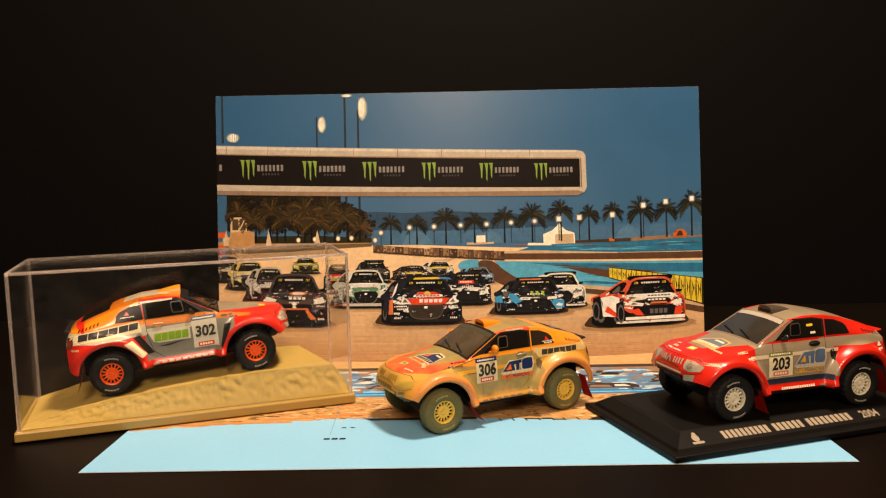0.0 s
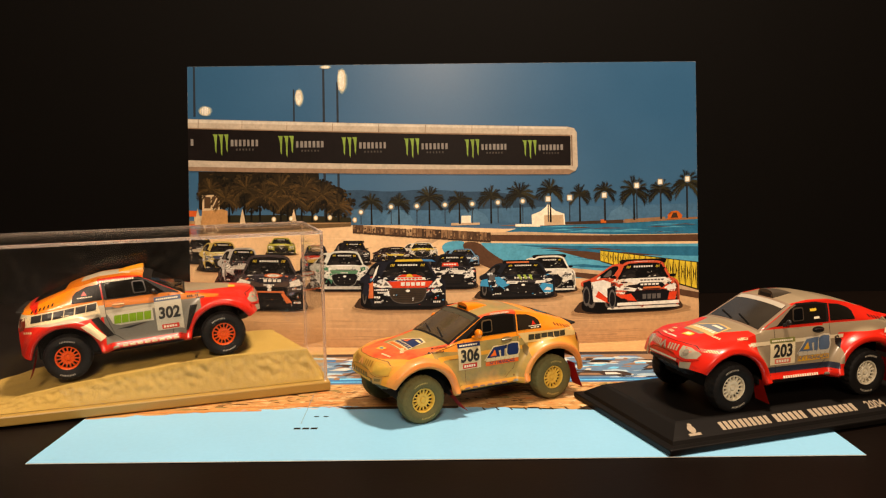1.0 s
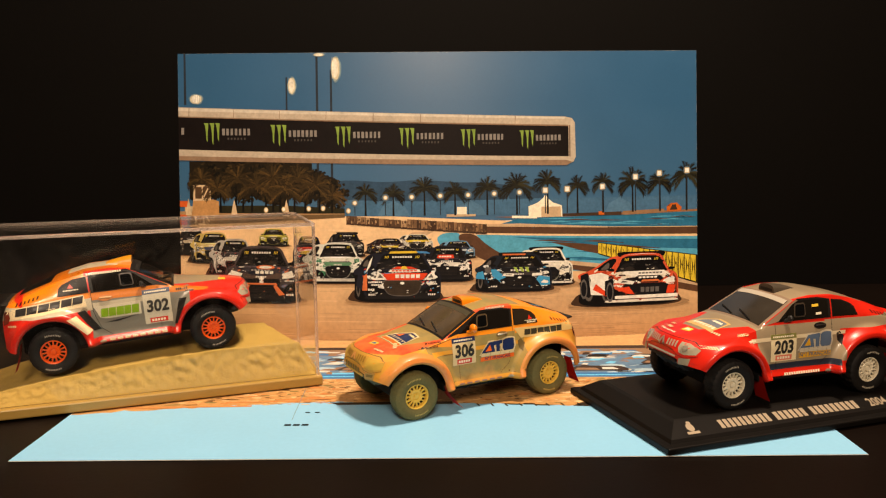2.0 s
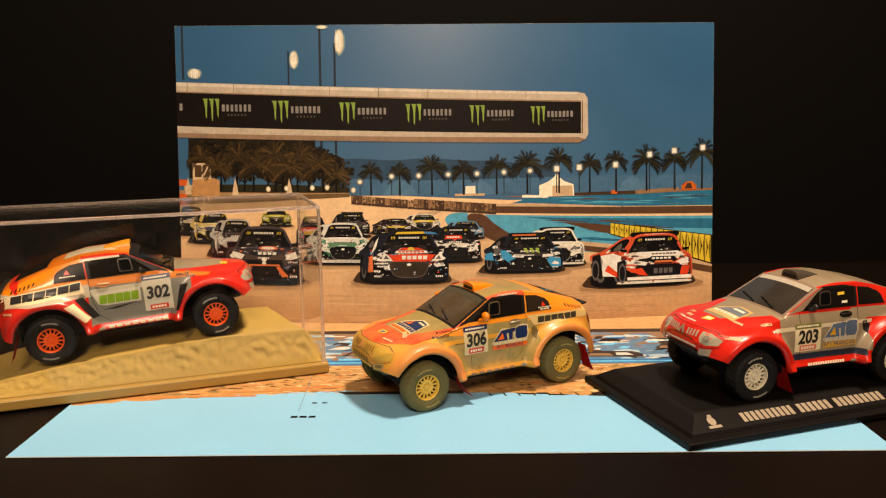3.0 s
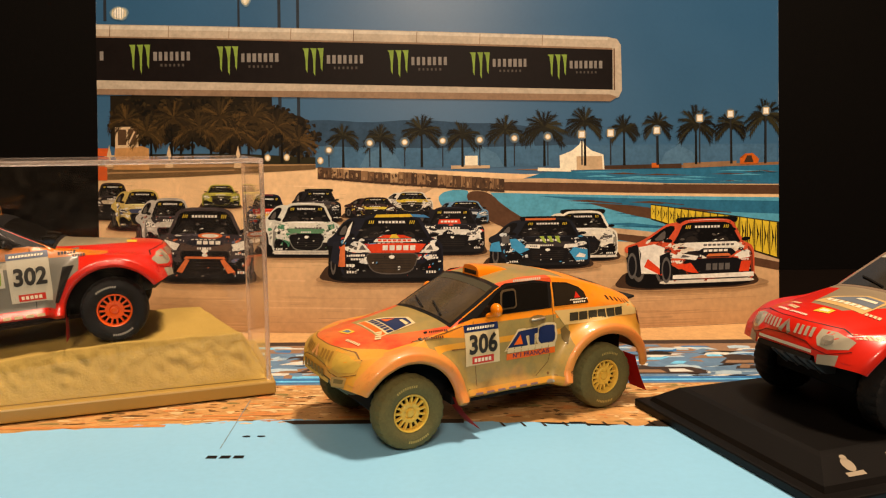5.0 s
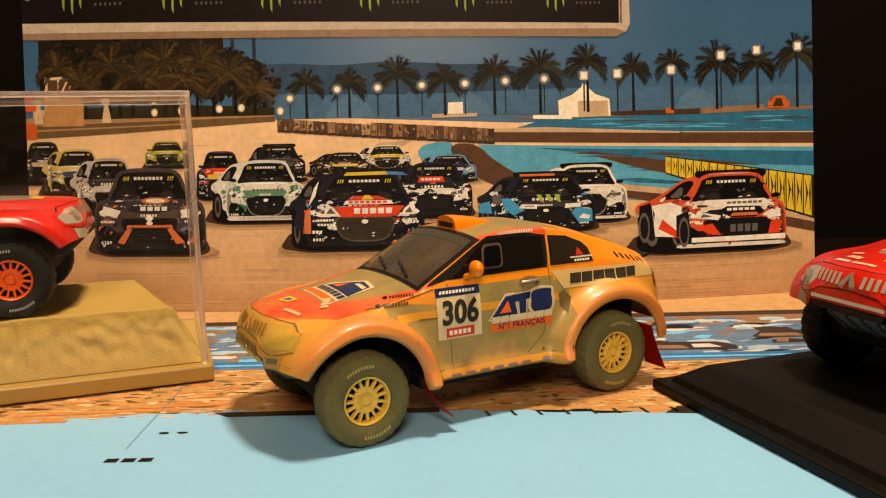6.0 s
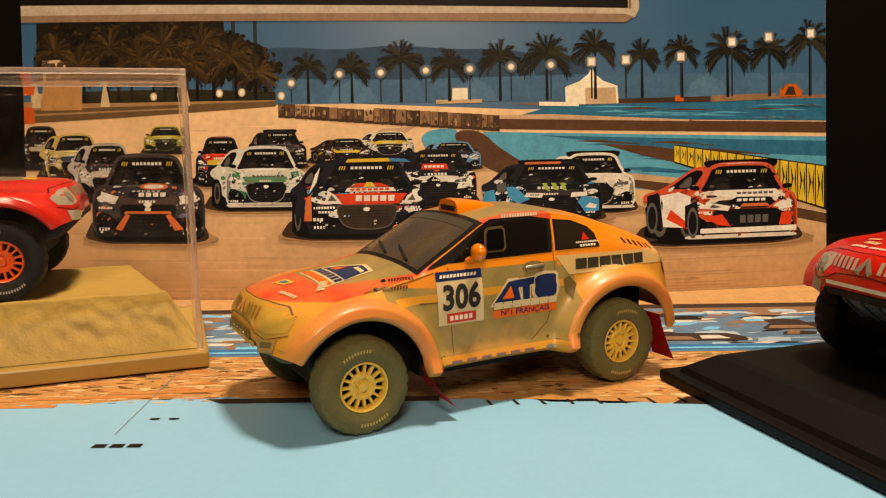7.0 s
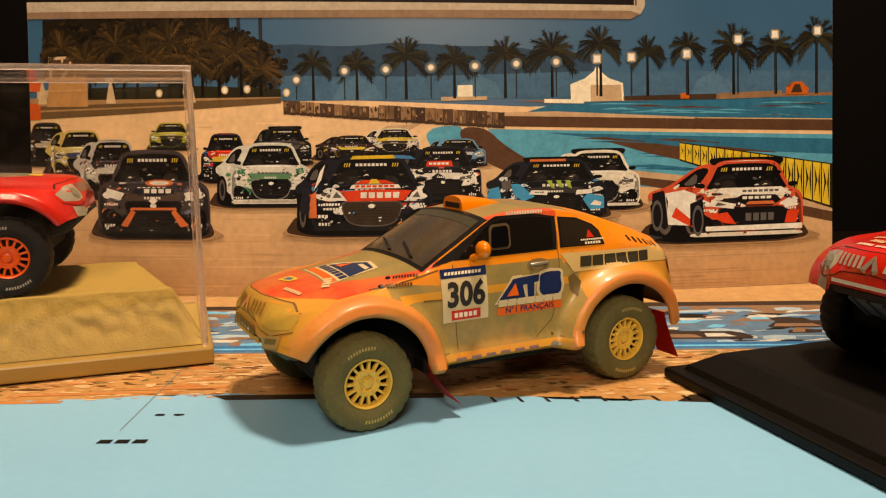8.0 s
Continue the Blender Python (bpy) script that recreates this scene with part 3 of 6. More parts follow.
    for side in (1, -1):
        part("bonnet_seam", on_front([(0, 26.33), (side * 8, 26.13), (side * 13, 25.64), (side * 17.0, 24.34), (side * 17.0, 24.2), (side * 13, 25.5), (side * 8, 26.0), (0, 26.2)], 0.16), look_.get("seam", M_TRIM), car)
        part("nose_seam", on_front([(0, 22.1), (side * 7.4, 21.7), (side * 9.0, 20.7), (side * 13.0, 19.7), (side * 17.6, 21.1), (side * 17.6, 20.95), (side * 13.0, 19.55), (side * 9.0, 20.55), (side * 7.4, 21.55), (0, 21.95)], 0.16), look_.get("seam", M_TRIM), car)
    part("bumper_opening", on_front([(-9.4, 18.4), (9.4, 18.4), (8.8, 17.2), (-8.8, 17.2)], 0.2), look_["mouth"], car)
    skid = box_bm(41.5, 47.6, -7.6, 7.6, 12.2, 16.6, 0.6)
    for v in skid.verts:
        v.co.x -= max(0, 16.0 - v.co.z) * 1.3
    part("skid_plate", scaled(skid, MM), look_["skid"], car, smooth=30)
    for y in (-6, -2, 2, 6):
        part("skid_rib", scaled(tube([(48.0, y, 16.2), (43.2, y, 12.4)], 0.35, 6), MM), look_["skid"], car)
    # rear lip
    lip = box_bm(-50.2, -45.5, -13.2, 13.2, 31.7, 32.5, 0.35)
    for v in lip.verts:
        v.co.z += 0.12 * (-48 - v.co.x) - 0.012 * v.co.y ** 2 + 0.3
    part("rear_spoiler", scaled(lip, MM), look_["spoiler"], car, smooth=40)
    return car


def on_front(points, lift):
    """Wraps a shape (y across, z up) on the nose: finds where the body's outline reaches that place."""
    bm = flat_shapes([(points, 0, 0.0)], 1.0, 1.0)
    for v in bm.verts:
        y, z = abs(v.co.x), v.co.y
        lo, hi = 30.0, 49.6
        for _ in range(24):
            m = (lo + hi) / 2
            inside = (z <= top_z(m, min(y, Y_ROOF(m)))) and (y <= side_y(m, z))
            lo, hi = (m, hi) if inside else (lo, m)
        v.co = Vector((lo + lift, v.co.x, z)) * MM
    bmesh.ops.recalc_face_normals(bm, faces=bm.faces)
    return bm


RED = rgb(208, 34, 17)
ORANGE = rgb(238, 132, 10)
SILVER = rgb(120, 117, 106)
WHITE = rgb(212, 202, 178)
UP, SIDE = (0, 0, 1, 0), (0, 1, 0, 0)


def half(a, b, c, d):
    return (a, b, c, d)


# the dusty ochre car
OCHRE, OLIVE = rgb(214, 148, 40), rgb(140, 126, 74)
D_FEND, D_ORANGE, D_RED = rgb(222, 132, 62), rgb(244, 142, 14), rgb(214, 66, 30)
P_306 = paint("dusty_livery", OCHRE, [
    (OLIVE, [half(1, 0, 0, 20), half(-1, 0, 0, 26), half(0, 0, 1, -12.4), half(0, 0, -1, 30.0)]),
    (D_FEND, [(32.0, 9.6, 17.2), half(0, 1, 0, -18.0)]),
    (D_FEND, [(-32.0, 9.6, 16.4), half(0, 1, 0, -18.0)]),
    (D_ORANGE, [half(-1, 0, 0, 18), half(0, 0, 1, -29.7), half(0, 1, 0, -12)]),
    (D_ORANGE, [half(-1, 0, 0, -16), half(0, 0, 1, -28.6)]),
    (D_ORANGE, [half(-1, 0, 0, 31), half(1, 0, 0, -13), half(0, 0, 1, -26.0), half(-0.12, 0, 1, -25.0), half(0, 1, 0, -16.0)]),
    # this stripe is the highlight along the body crease, put into the paint
    (OCHRE, [half(-1, 0, 0, 24), half(1, 0, 0, 19), half(0, 0, 1, -24.0), half(0, 0, -1, 25.6), half(0, 1, 0, -16.0)]),
    (D_RED, [half(1, 0, 0, -14), half(0, -1, 0, 17.2), half(0, 0, 1, -26.1)]),
    (OLIVE, [half(1, 0, 0, -14), half(-1, 0, 0, 36), half(-0.35, -1, 0, 21.5), half(0, 0, 1, -22)]),
    (OLIVE, [half(-1, 0, 0, 1.5), half(1, 0, 0, 22), half(0, -1, 0, 13.4), half(0, 0, 1, -34)]),
    (D_RED, [half(-1, 0, 0, 1.6), half(1, 0, 0, 16.0), half(0, 1, 0, -12.6), half(0, 0, 1, -38.6)]),
], dust=(rgb(198, 156, 72), 0.2, 0.62, rgb(112, 76, 36), rgb(220, 128, 72)), rough=0.42, coat=0.15)

P_302 = paint("red_orange_livery", RED, [
    (SILVER, [half(1, 0, 0, 16), half(-1, 0, 0, 24), half(0, 0, 1, -13.0), half(0, 0, -1, 29.0), (32.0, 9.6, -15.9)]),
    (rgb(190, 180, 156), [half(1, 0, 0, 16), half(-1, 0, 0, 16), half(0.0, 0, 1, -25.4), half(0, 0, -1, 27.4), (32.0, 9.6, -15.9)]),
    (rgb(206, 116, 22), [half(1, 0, 0, 16), half(-1, 0, 0, 32), half(0.04, 0, 1, -28.0), half(0, 0, -1, 32.2), half(0, 1, 0, -15)]),
    (ORANGE, [half(-1, 0, 0, -16), half(0, 0, 1, -28.6)]),
    (rgb(190, 180, 156), [half(-1, 0, 0, -15), half(0, 0, 1, -24.6), half(0, 0, -1, 29.6), half(0, 1, 0, -12)]),
    (rgb(150, 138, 112), [half(1, 0, 0, -14), half(-1, 0, 0, 38), half(-0.35, -1, 0, 19.5), half(0, 0, 1, -22)]),
    (rgb(206, 112, 14), [half(-1, 0, 0, 1.5), half(1, 0, 0, 50), half(0, -1, 0, 15), half(0, 0, 1, -31)]),
    (RED, [half(-1, 0, 0, 1.0), half(1, 0, 0, 17.0), half(0, 1, 0, -12.4), half(0, 0, 1, -38.8)]),
    (RED, [half(-1, 0, 0, -41), half(0, 0, 1, -29.5), half(1, 0, 1, 12.5)]),
    (rgb(196, 186, 160), [half(-1, 0, 0, -4), half(1, 0, 0, 24), half(0, -1, 0, 7.5), half(0, 0, 1, -36)]),
], rough=0.3, coat=0.4)

TAUPE = rgb(148, 132, 106)
P_203 = paint("red_silver_livery", RED, [
    (TAUPE, [half(1, 0, 0, 19), half(-1, 0, 0, 20), half(0, 0, 1, -15.2), half(0, 0, -1, 30.4), (32.0, 9.6, -16.4)]),
    (rgb(42, 48, 62), [half(1, 0, 0, 17), half(-1, 0, 0, 16), half(0, 0, 1, -13.2), half(0, 0, -1, 15.6), (32.0, 9.6, -16.4)]),
    (TAUPE, [half(1, 0, 0, 46), half(-1, 0, 0, -12), half(0, 0, 1, -27.0), half(0, 0, -1, 31.0), half(0, 1, 0, -14)]),
    (TAUPE, [half(1, 0, 0, -14), half(-1, 0, 0, 37), half(-0.45, -1, 0, 22.0), half(0, 0, 1, -22)]),
    (TAUPE, [half(-1, 0, 0, 1.5), half(1, 0, 0, 34), half(0, -1, 0, 13.6), half(0, 0, 1, -34)]),
], rough=0.32, coat=0.35)

M_RED_FLAP = surface("red_rubber", rgb(190, 30, 16), 0.45)
M_DEC = {k: surface("decal_" + k, rgb(*v), 0.35, grain=(900, 0.05)) for k, v in dict(
    navy=(26, 42, 84), orange=(236, 104, 22), yellow=(236, 196, 60), green=(176, 190, 40), red=(204, 46, 26), pale=(232, 214, 172), blue=(70, 110, 150), cream=(206, 176, 112)).items()}
D_PALE = surface("dusty_white_decal", rgb(212, 192, 146), 0.5, stain=(120, 0.12))
D_BLACK = surface("dusty_black_decal", (0.02, 0.018, 0.014, 1), 0.5)


def number_panel(car, side, x0, x1, z0, z1, number, white, band, foot, bold=0.05):
    """Start number on its panel: x0 is the forward edge."""
    side_decal("number_panel", [(x0, z0), (x1, z0), (x1, z1), (x0, z1)], white, car, side, 0.14)
    side_decal("number_band", [(x0, z1 - 1.9), (x1, z1 - 1.9), (x1, z1), (x0, z1)], band, car, side, 0.2)
    w = abs(x1 - x0)
    left = max(x0, x1) if side > 0 else min(x0, x1)
    side_bars("band_lettering", left - side * 0.8, z1 - 1.3, w - 2.0, 0.65, 11, M_WHITE, car, side, 0.3, 0.3)
    side_decal("foot_panel", [(x0 + (x1 - x0) * 0.18, z0 + 0.4), (x1 - (x1 - x0) * 0.18, z0 + 0.4), (x1 - (x1 - x0) * 0.18, z0 + 2.4), (x0 + (x1 - x0) * 0.18, z0 + 2.4)], foot, car, side, 0.2)
    side_bars("foot_lettering", left - side * w * 0.24, z0 + 0.9, w * 0.52, 1.0, 5, M_WHITE, car, side, 0.0, 0.3)
    side_text("start_number", number, (x0 + x1) / 2, (z0 + 2.4 + z1 - 1.9) / 2, 5.0, D_BLACK, car, side, bold, 0.08, 0.3, 0.88)


def studio_logo(car, side, xl, z0, w, navy, orange, white, tall=1.0):
    """Blue peaked emblem with a pale outline, an orange wedge and a slogan below; xl is where it begins."""
    def at(points):
        return [(xl - side * a, z0 + b * tall) for a, b in points]
    peak = [(0.2, 3.6), (4.4, 9.0), (6.4, 9.2), (7.4, 3.6)]
    beam = [(6.0, 9.2), (w * 0.66, 9.5), (w * 0.64, 7.8), (8.8, 7.5), (6.6, 7.3)]
    post = [(7.8, 7.6), (9.7, 7.7), (9.5, 3.6), (7.9, 3.6)]
    block = rounded([(w * 0.66, 9.3), (w * 0.8, 10.0), (w, 9.8), (w - 0.3, 8.0), (w, 6.4), (w - 0.5, 4.2), (w * 0.72, 3.7), (w * 0.64, 5.4), (w * 0.66, 7.2)], 1, 0.6)
    for shape in (peak, beam, post, block):
        side_decal("logo_outline", at(grow(shape, 0.75)), white, car, side, 0.12)
    for shape in (peak, beam, post, block):
        side_decal("logo_field", at(shape), navy, car, side, 0.19)
    side_decal("logo_wedge", at([(2.6, 4.9), (5.6, 4.9), (4.9, 8.0)]), orange, car, side, 0.26)
    side_blocks("logo_lettering", xl - side * 0.4, z0 + 2.5 * tall, w - 0.6, 1.7 * tall, 7, white, car, side, 0.1, 0.34)
    side_decal("slogan_panel", at([(0.3, 0.2), (w - 0.2, 0.4), (w - 0.2, 2.4), (0.3, 2.2)]), orange, car, side, 0.12)
    side_text("slogan", "N\u00b01 FRAN\u00c7AIS", xl - side * w / 2, z0 + 1.3 * tall, 1.45 * tall, navy, car, side, 0.02, 0, 0.24, 1.1)


def top_patch(name, pts, mat, car, lift=0.12):
    return part(name, on_top(flat_shapes([(pts, 0, 0.0)], 1.0, 1.0), lift), mat, car, smooth=40)


# --- number 306, covered in dust, standing on the printed sheet ---
car = rally_car("dusty ochre rally car model with start number 306", dict(
    paint=P_306, tyre=M_RUBBER_DUST, rim=surface("yellow_rim", rgb(226, 186, 74), 0.5, stain=(200, 0.1)), letters=surface("dusty_letters", rgb(170, 150, 80), 0.7),
    glass=M_GLASS_DARK, quarter=surface("printed_quarter", rgb(40, 32, 22), 0.3), slider=surface("slider_grey", rgb(88, 72, 50), 0.4), handle=M_CHROME,
    recess=surface("recess_olive", rgb(118, 100, 60), 0.5), mirror=surface("orange_plastic", ORANGE, 0.3, coat=0.5), flap=M_RED_FLAP, lens=surface("dusty_lens", rgb(196, 160, 66), 0.35, coat=0.5),
    screen=M_GLASS_DUST_SHEEN, strip=surface("strip_grey", rgb(70, 66, 50), 0.3), strip_text=M_DEC["green"], vent=surface("orange_vent", ORANGE, 0.35, coat=0.4),
    grille=surface("dusty_grille", rgb(190, 146, 58), 0.5), slat=surface("dusty_slat", rgb(160, 118, 44), 0.5), emblem=surface("dusty_emblem", rgb(214, 150, 84), 0.4),
    fog=surface("dusty_fog", rgb(150, 126, 66), 0.4), mouth=surface("dusty_mouth", rgb(206, 160, 64), 0.5), skid=surface("dusty_grey", rgb(128, 120, 92), 0.6), spoiler=M_TRIM,
    scoop=surface("dusty_scoop", rgb(104, 84, 40), 0.6), seam=surface("dusty_seam", rgb(112, 78, 34), 0.6)))
number_panel(car, 1, 14.4, 3.6, 18.9, 29.9, "306", D_PALE, M_DEC["navy"], M_DEC["red"])
studio_logo(car, 1, 1.6, 18.6, 16.8, M_DEC["navy"], M_DEC["orange"], D_PALE, 0.86)
side_decal("sponsor_band", [(-15.6, 30.7), (-46.4, 30.2), (-47.2, 26.6), (-36, 27.2), (-24, 26.4), (-18.6, 26.4)], M_DEC["cream"], car, 1, 0.1)
side_blocks("sponsor_lettering", -20.4, 27.35, 19.4, 2.3, 6, surface("olive_letters", rgb(48, 45, 29), 0.5), car, 1, 0.15, 0.2)
for k in range(2):
    side_bars("crew_lettering", 24.6 + k * 1.6, 29.0 - k * 1.5, 5.6, 0.6, 9, surface("crew_brown", rgb(96, 52, 20), 0.5) if k == 0 else bpy.data.materials["crew_brown"], car, 1, 0.1, 0.2)
    side_decal("crew_flag", ellipse(25.6 + k * 1.6, 29.3 - k * 1.5, 0.6, 0.35, 8), D_BLACK, car, 1, 0.2)
side_bars("roof_edge_lettering", -3.0, 39.75, 9.5, 0.75, 14, M_WHITE, car, 1, 0.0, 0.25)
side_decal("window_emblem", [(-24.0, 35.4), (-25.2, 33.6), (-23.0, 33.6)], M_DEC["red"], car, 1, 0.3)
side_bars("window_lettering", -21.4, 33.0, 6.4, 0.35, 12, M_WHITE, car, 1, 0, 0.3)
side_bars("window_lettering", -22.4, 32.2, 4.4, 0.5, 6, M_WHITE, car, 1, 0, 0.3)
for k in range(6):
    side_decal("sill_lettering", [(12 - 3.6 * k, 11.5), (9.6 - 3.6 * k, 11.5), (9.6 - 3.6 * k, 10.9), (12 - 3.6 * k, 10.9)], surface("faded_violet", rgb(150, 110, 110), 0.5) if k == 0 else bpy.data.materials["faded_violet"], car, 1, 0.12)
top_patch("bonnet_logo_outline", [(35.6, -5.6), (35.6, 10.2), (23.6, 7.6), (22.6, 1.0), (28.6, -5.0)], D_PALE, car, 0.1)
top_patch("bonnet_logo", [(30.4, -4.4), (30.6, 9.0), (24.4, 6.8), (23.6, 1.4), (27.4, -2.4)], M_DEC["navy"], car, 0.16)
top_patch("bonnet_logo_wedge", [(29.6, -2.4), (29.4, 0.6), (26.2, -0.2)], M_DEC["orange"], car, 0.22)
top_patch("bonnet_logo_stroke", [(26.0, 2.0), (26.4, 7.2), (25.2, 6.6), (25.0, 2.2)], D_PALE, car, 0.22)
top_bars("bonnet_logo_lettering", 30.9, -4.6, 14.0, 1.8, 7, M_DEC["navy"], car, 0.0, 0.2)
top_patch("bonnet_logo_foot", [(35.2, -5.0), (35.2, 9.6), (33.4, 9.4), (33.4, -4.8)], M_DEC["orange"], car, 0.2)
top_bars("bonnet_lettering", 33.6, 7.4, 5.0, 1.6, 4, D_PALE, car, 0.5)
top_patch("bonnet_badge", [(42.6, -1.5), (41.4, 2.5), (39.2, 2.2), (39.6, -2.2)], M_DEC["yellow"], car, 0.14)
top_patch("bonnet_badge_field", [(41.8, -0.8), (41.0, 1.6), (39.9, 1.4), (40.1, -1.0)], M_DEC["blue"], car, 0.2)
top_bars("bonnet_lettering", 43.0, 6.2, 5.2, 1.0, 7, D_PALE, car, -0.35)
for k in range(6):
    a = -8.4 + 2.5 * k
    part("bumper_lettering", on_front([(a, 20.3), (a + 1.9, 20.3), (a + 1.9, 18.1), (a, 18.1)], 0.32), surface("bumper_text", rgb(120, 98, 44), 0.5) if k == 0 else bpy.data.materials["bumper_text"], car)
car.matrix_world = pose(0.0270, 0.3195, 0.0, 0, 0, 180 + 27.6)

part("bumper_badge", on_front([(11.4, 19.6), (15.6, 20.0), (15.4, 17.6), (11.2, 17.2)], 0.3), surface("faded_badge", rgb(176, 140, 74), 0.5), car)
part("bumper_badge_print", on_front([(12.0, 19.1), (15.0, 19.4), (14.8, 18.3), (11.9, 18.0)], 0.4), bpy.data.materials["bumper_text"], car)
# no gap or fold here: the crease's shade is drawn as a dark line
seam("body_crease", [(18.6, 24.0), (9.0, 23.6)], car, 1, 0.3, bpy.data.materials["dusty_seam"])
seam("fender_seam", [(29.6, 27.2), (20.0, 28.6), (14.6, 29.8)], car, 1, 0.25, bpy.data.materials["dusty_seam"])
for x, z in ((15.6, 11.4), (-18.2, 13.6), (-12.6, 13.2)):
    side_decal("body_screw", ellipse(x, z, 0.42, 0.42, 10), bpy.data.materials["dusty_seam"], car, 1, 0.15, step=0)

# --- number 203 on the black plinth ---
car = rally_car("glossy red and silver rally car model, start number 203", dict(
    paint=P_203, flap_lean=1.6, pillar=surface("grey_pillar", rgb(132, 112, 92), 0.35), tyre=M_RUBBER, rim=surface("white_rim", rgb(222, 212, 186), 0.35), letters=surface("white_letters", rgb(176, 168, 150), 0.6),
    glass=M_GLASS_DARK, quarter=M_GLASS_DARK, slider=surface("slider_dark", rgb(66, 56, 46), 0.3), handle=M_TRIM, mirror_size=0.6, mirror=surface("black_mirror", (0.02, 0.02, 0.02, 1), 0.3), flap=M_RED_FLAP, lens=M_LENS,
    screen=surface("grey_screen", rgb(50, 45, 38), 0.14, spec=0.7, stain=(90, 0.4)), strip=surface("pale_strip", rgb(176, 168, 152), 0.3), strip_text=M_TRIM, vent=surface("grey_vent", rgb(70, 62, 52), 0.4), grille=surface("red_grille", RED, 0.3, coat=0.8), slat=surface("grille_silver", rgb(200, 190, 165), 0.3, metal=0.4),
    emblem=M_CHROME, fog=surface("fog_silver", rgb(150, 140, 120), 0.3), mouth=M_TRIM, skid=surface("grey_plate", rgb(86, 88, 90), 0.5), spoiler=surface("red_lip", RED, 0.3), scoop=M_TRIM))
number_panel(car, 1, 13.8, 1.9, 16.4, 27.0, "203", M_DEC["pale"], surface("olive_band", rgb(120, 118, 60), 0.4), surface("pink_foot", rgb(222, 120, 92), 0.4))
side_decal("pale_stripe", [(22.6, 26.0), (-21.4, 26.4), (-21.0, 25.0), (22.6, 24.5)], surface("pearl_stripe", rgb(206, 190, 156), 0.35), car, 1, 0.07)
studio_logo(car, 1, 0.8, 16.6, 15.4, surface("steel_blue", rgb(86, 104, 128), 0.35), surface("amber_panel", rgb(214, 160, 40), 0.4), surface("silver_outline", rgb(196, 184, 160), 0.35))
side_bars("sill_lettering", 8.0, 10.9, 17.0, 1.0, 15, M_WHITE, car, 1, 0.0, 0.2)
side_bars("quarter_lettering", -40.0, 23.8, 5.0, 0.8, 8, M_WHITE, car, 1, 0.0, 0.2)
side_decal("quarter_emblem", [(-42.6, 27.6), (-44.0, 25.4), (-41.4, 25.4)], M_WHITE, car, 1, 0.2)
side_bars("fender_lettering", 28.0, 27.4, 4.5, 0.8, 6, D_PALE, car, 1, 0.1, 0.2)
side_decal("window_label", [(-6.5, 37.2), (-9.6, 37.3), (-9.6, 36.3), (-6.5, 36.2)], M_DEC["yellow"], car, 1, 0.3)
side_decal("window_label", [(-8.0, 34.0), (-10.6, 34.1), (-10.6, 33.2), (-8.0, 33.1)], M_WHITE, car, 1, 0.3)
top_patch("bonnet_logo_outline", [(35.0, -6.6), (35.0, 9.8), (24.0, 8.0), (23.0, 0.0), (28.6, -6.0)], surface("cream_panel", rgb(204, 170, 110), 0.35), car, 0.1)
top_patch("bonnet_logo", [(30.6, -5.4), (30.6, 8.6), (25.0, 7.0), (24.2, 0.4), (27.6, -3.2)], surface("bonnet_blue", rgb(110, 118, 128), 0.35), car, 0.16)
top_patch("bonnet_logo_stroke", [(27.4, 0.0), (27.6, 6.6), (26.2, 6.2), (26.0, 0.4)], M_WHITE, car, 0.22)
top_bars("bonnet_logo_lettering", 31.0, -5.0, 13.6, 1.8, 7, M_WHITE, car, 0.0, 0.2)
top_patch("bonnet_badge", [(42.4, 1.2), (41.2, 5.2), (38.4, 4.6), (38.6, 0.6)], M_DEC["yellow"], car, 0.14)
top_patch("bonnet_badge_field", [(41.4, 1.8), (40.6, 4.2), (39.2, 3.9), (39.4, 1.6)], M_WHITE, car, 0.2)
top_bars("bonnet_lettering", 41.0, -7.8, 5.0, 1.5, 4, D_PALE, car, 0.3)
top_bars("bonnet_lettering", 34.0, 10.0, 4.2, 1.4, 4, D_PALE, car, -0.3)
top_bars("bonnet_lettering", 43.6, -9.0, 5.6, 0.9, 6, M_WHITE, car, 0.3)
top_bars("bonnet_lettering", 38.0, -10.4, 4.0, 1.0, 5, D_PALE, car, 0.2)
top_bars("bonnet_lettering", 45.4, -3.0, 6.0, 0.8, 8, M_WHITE, car, 0.0)
side_bars("fender_lettering", 44.0, 24.0, 5.0, 0.9, 7, D_PALE, car, 1, 0.0, 0.2)
side_bars("fender_lettering", 24.5, 25.0, 4.0, 0.7, 6, M_WHITE, car, 1, 0.0, 0.2)
part("bumper_lettering", on_front([(-9.4, 20.0), (9.4, 20.0), (9.4, 19.2), (-9.4, 19.2)], 0.35), M_WHITE, car)
car.matrix_world = pose(0.1530, 0.3018, 0.0073, 0, 0, 180 + 16.2)

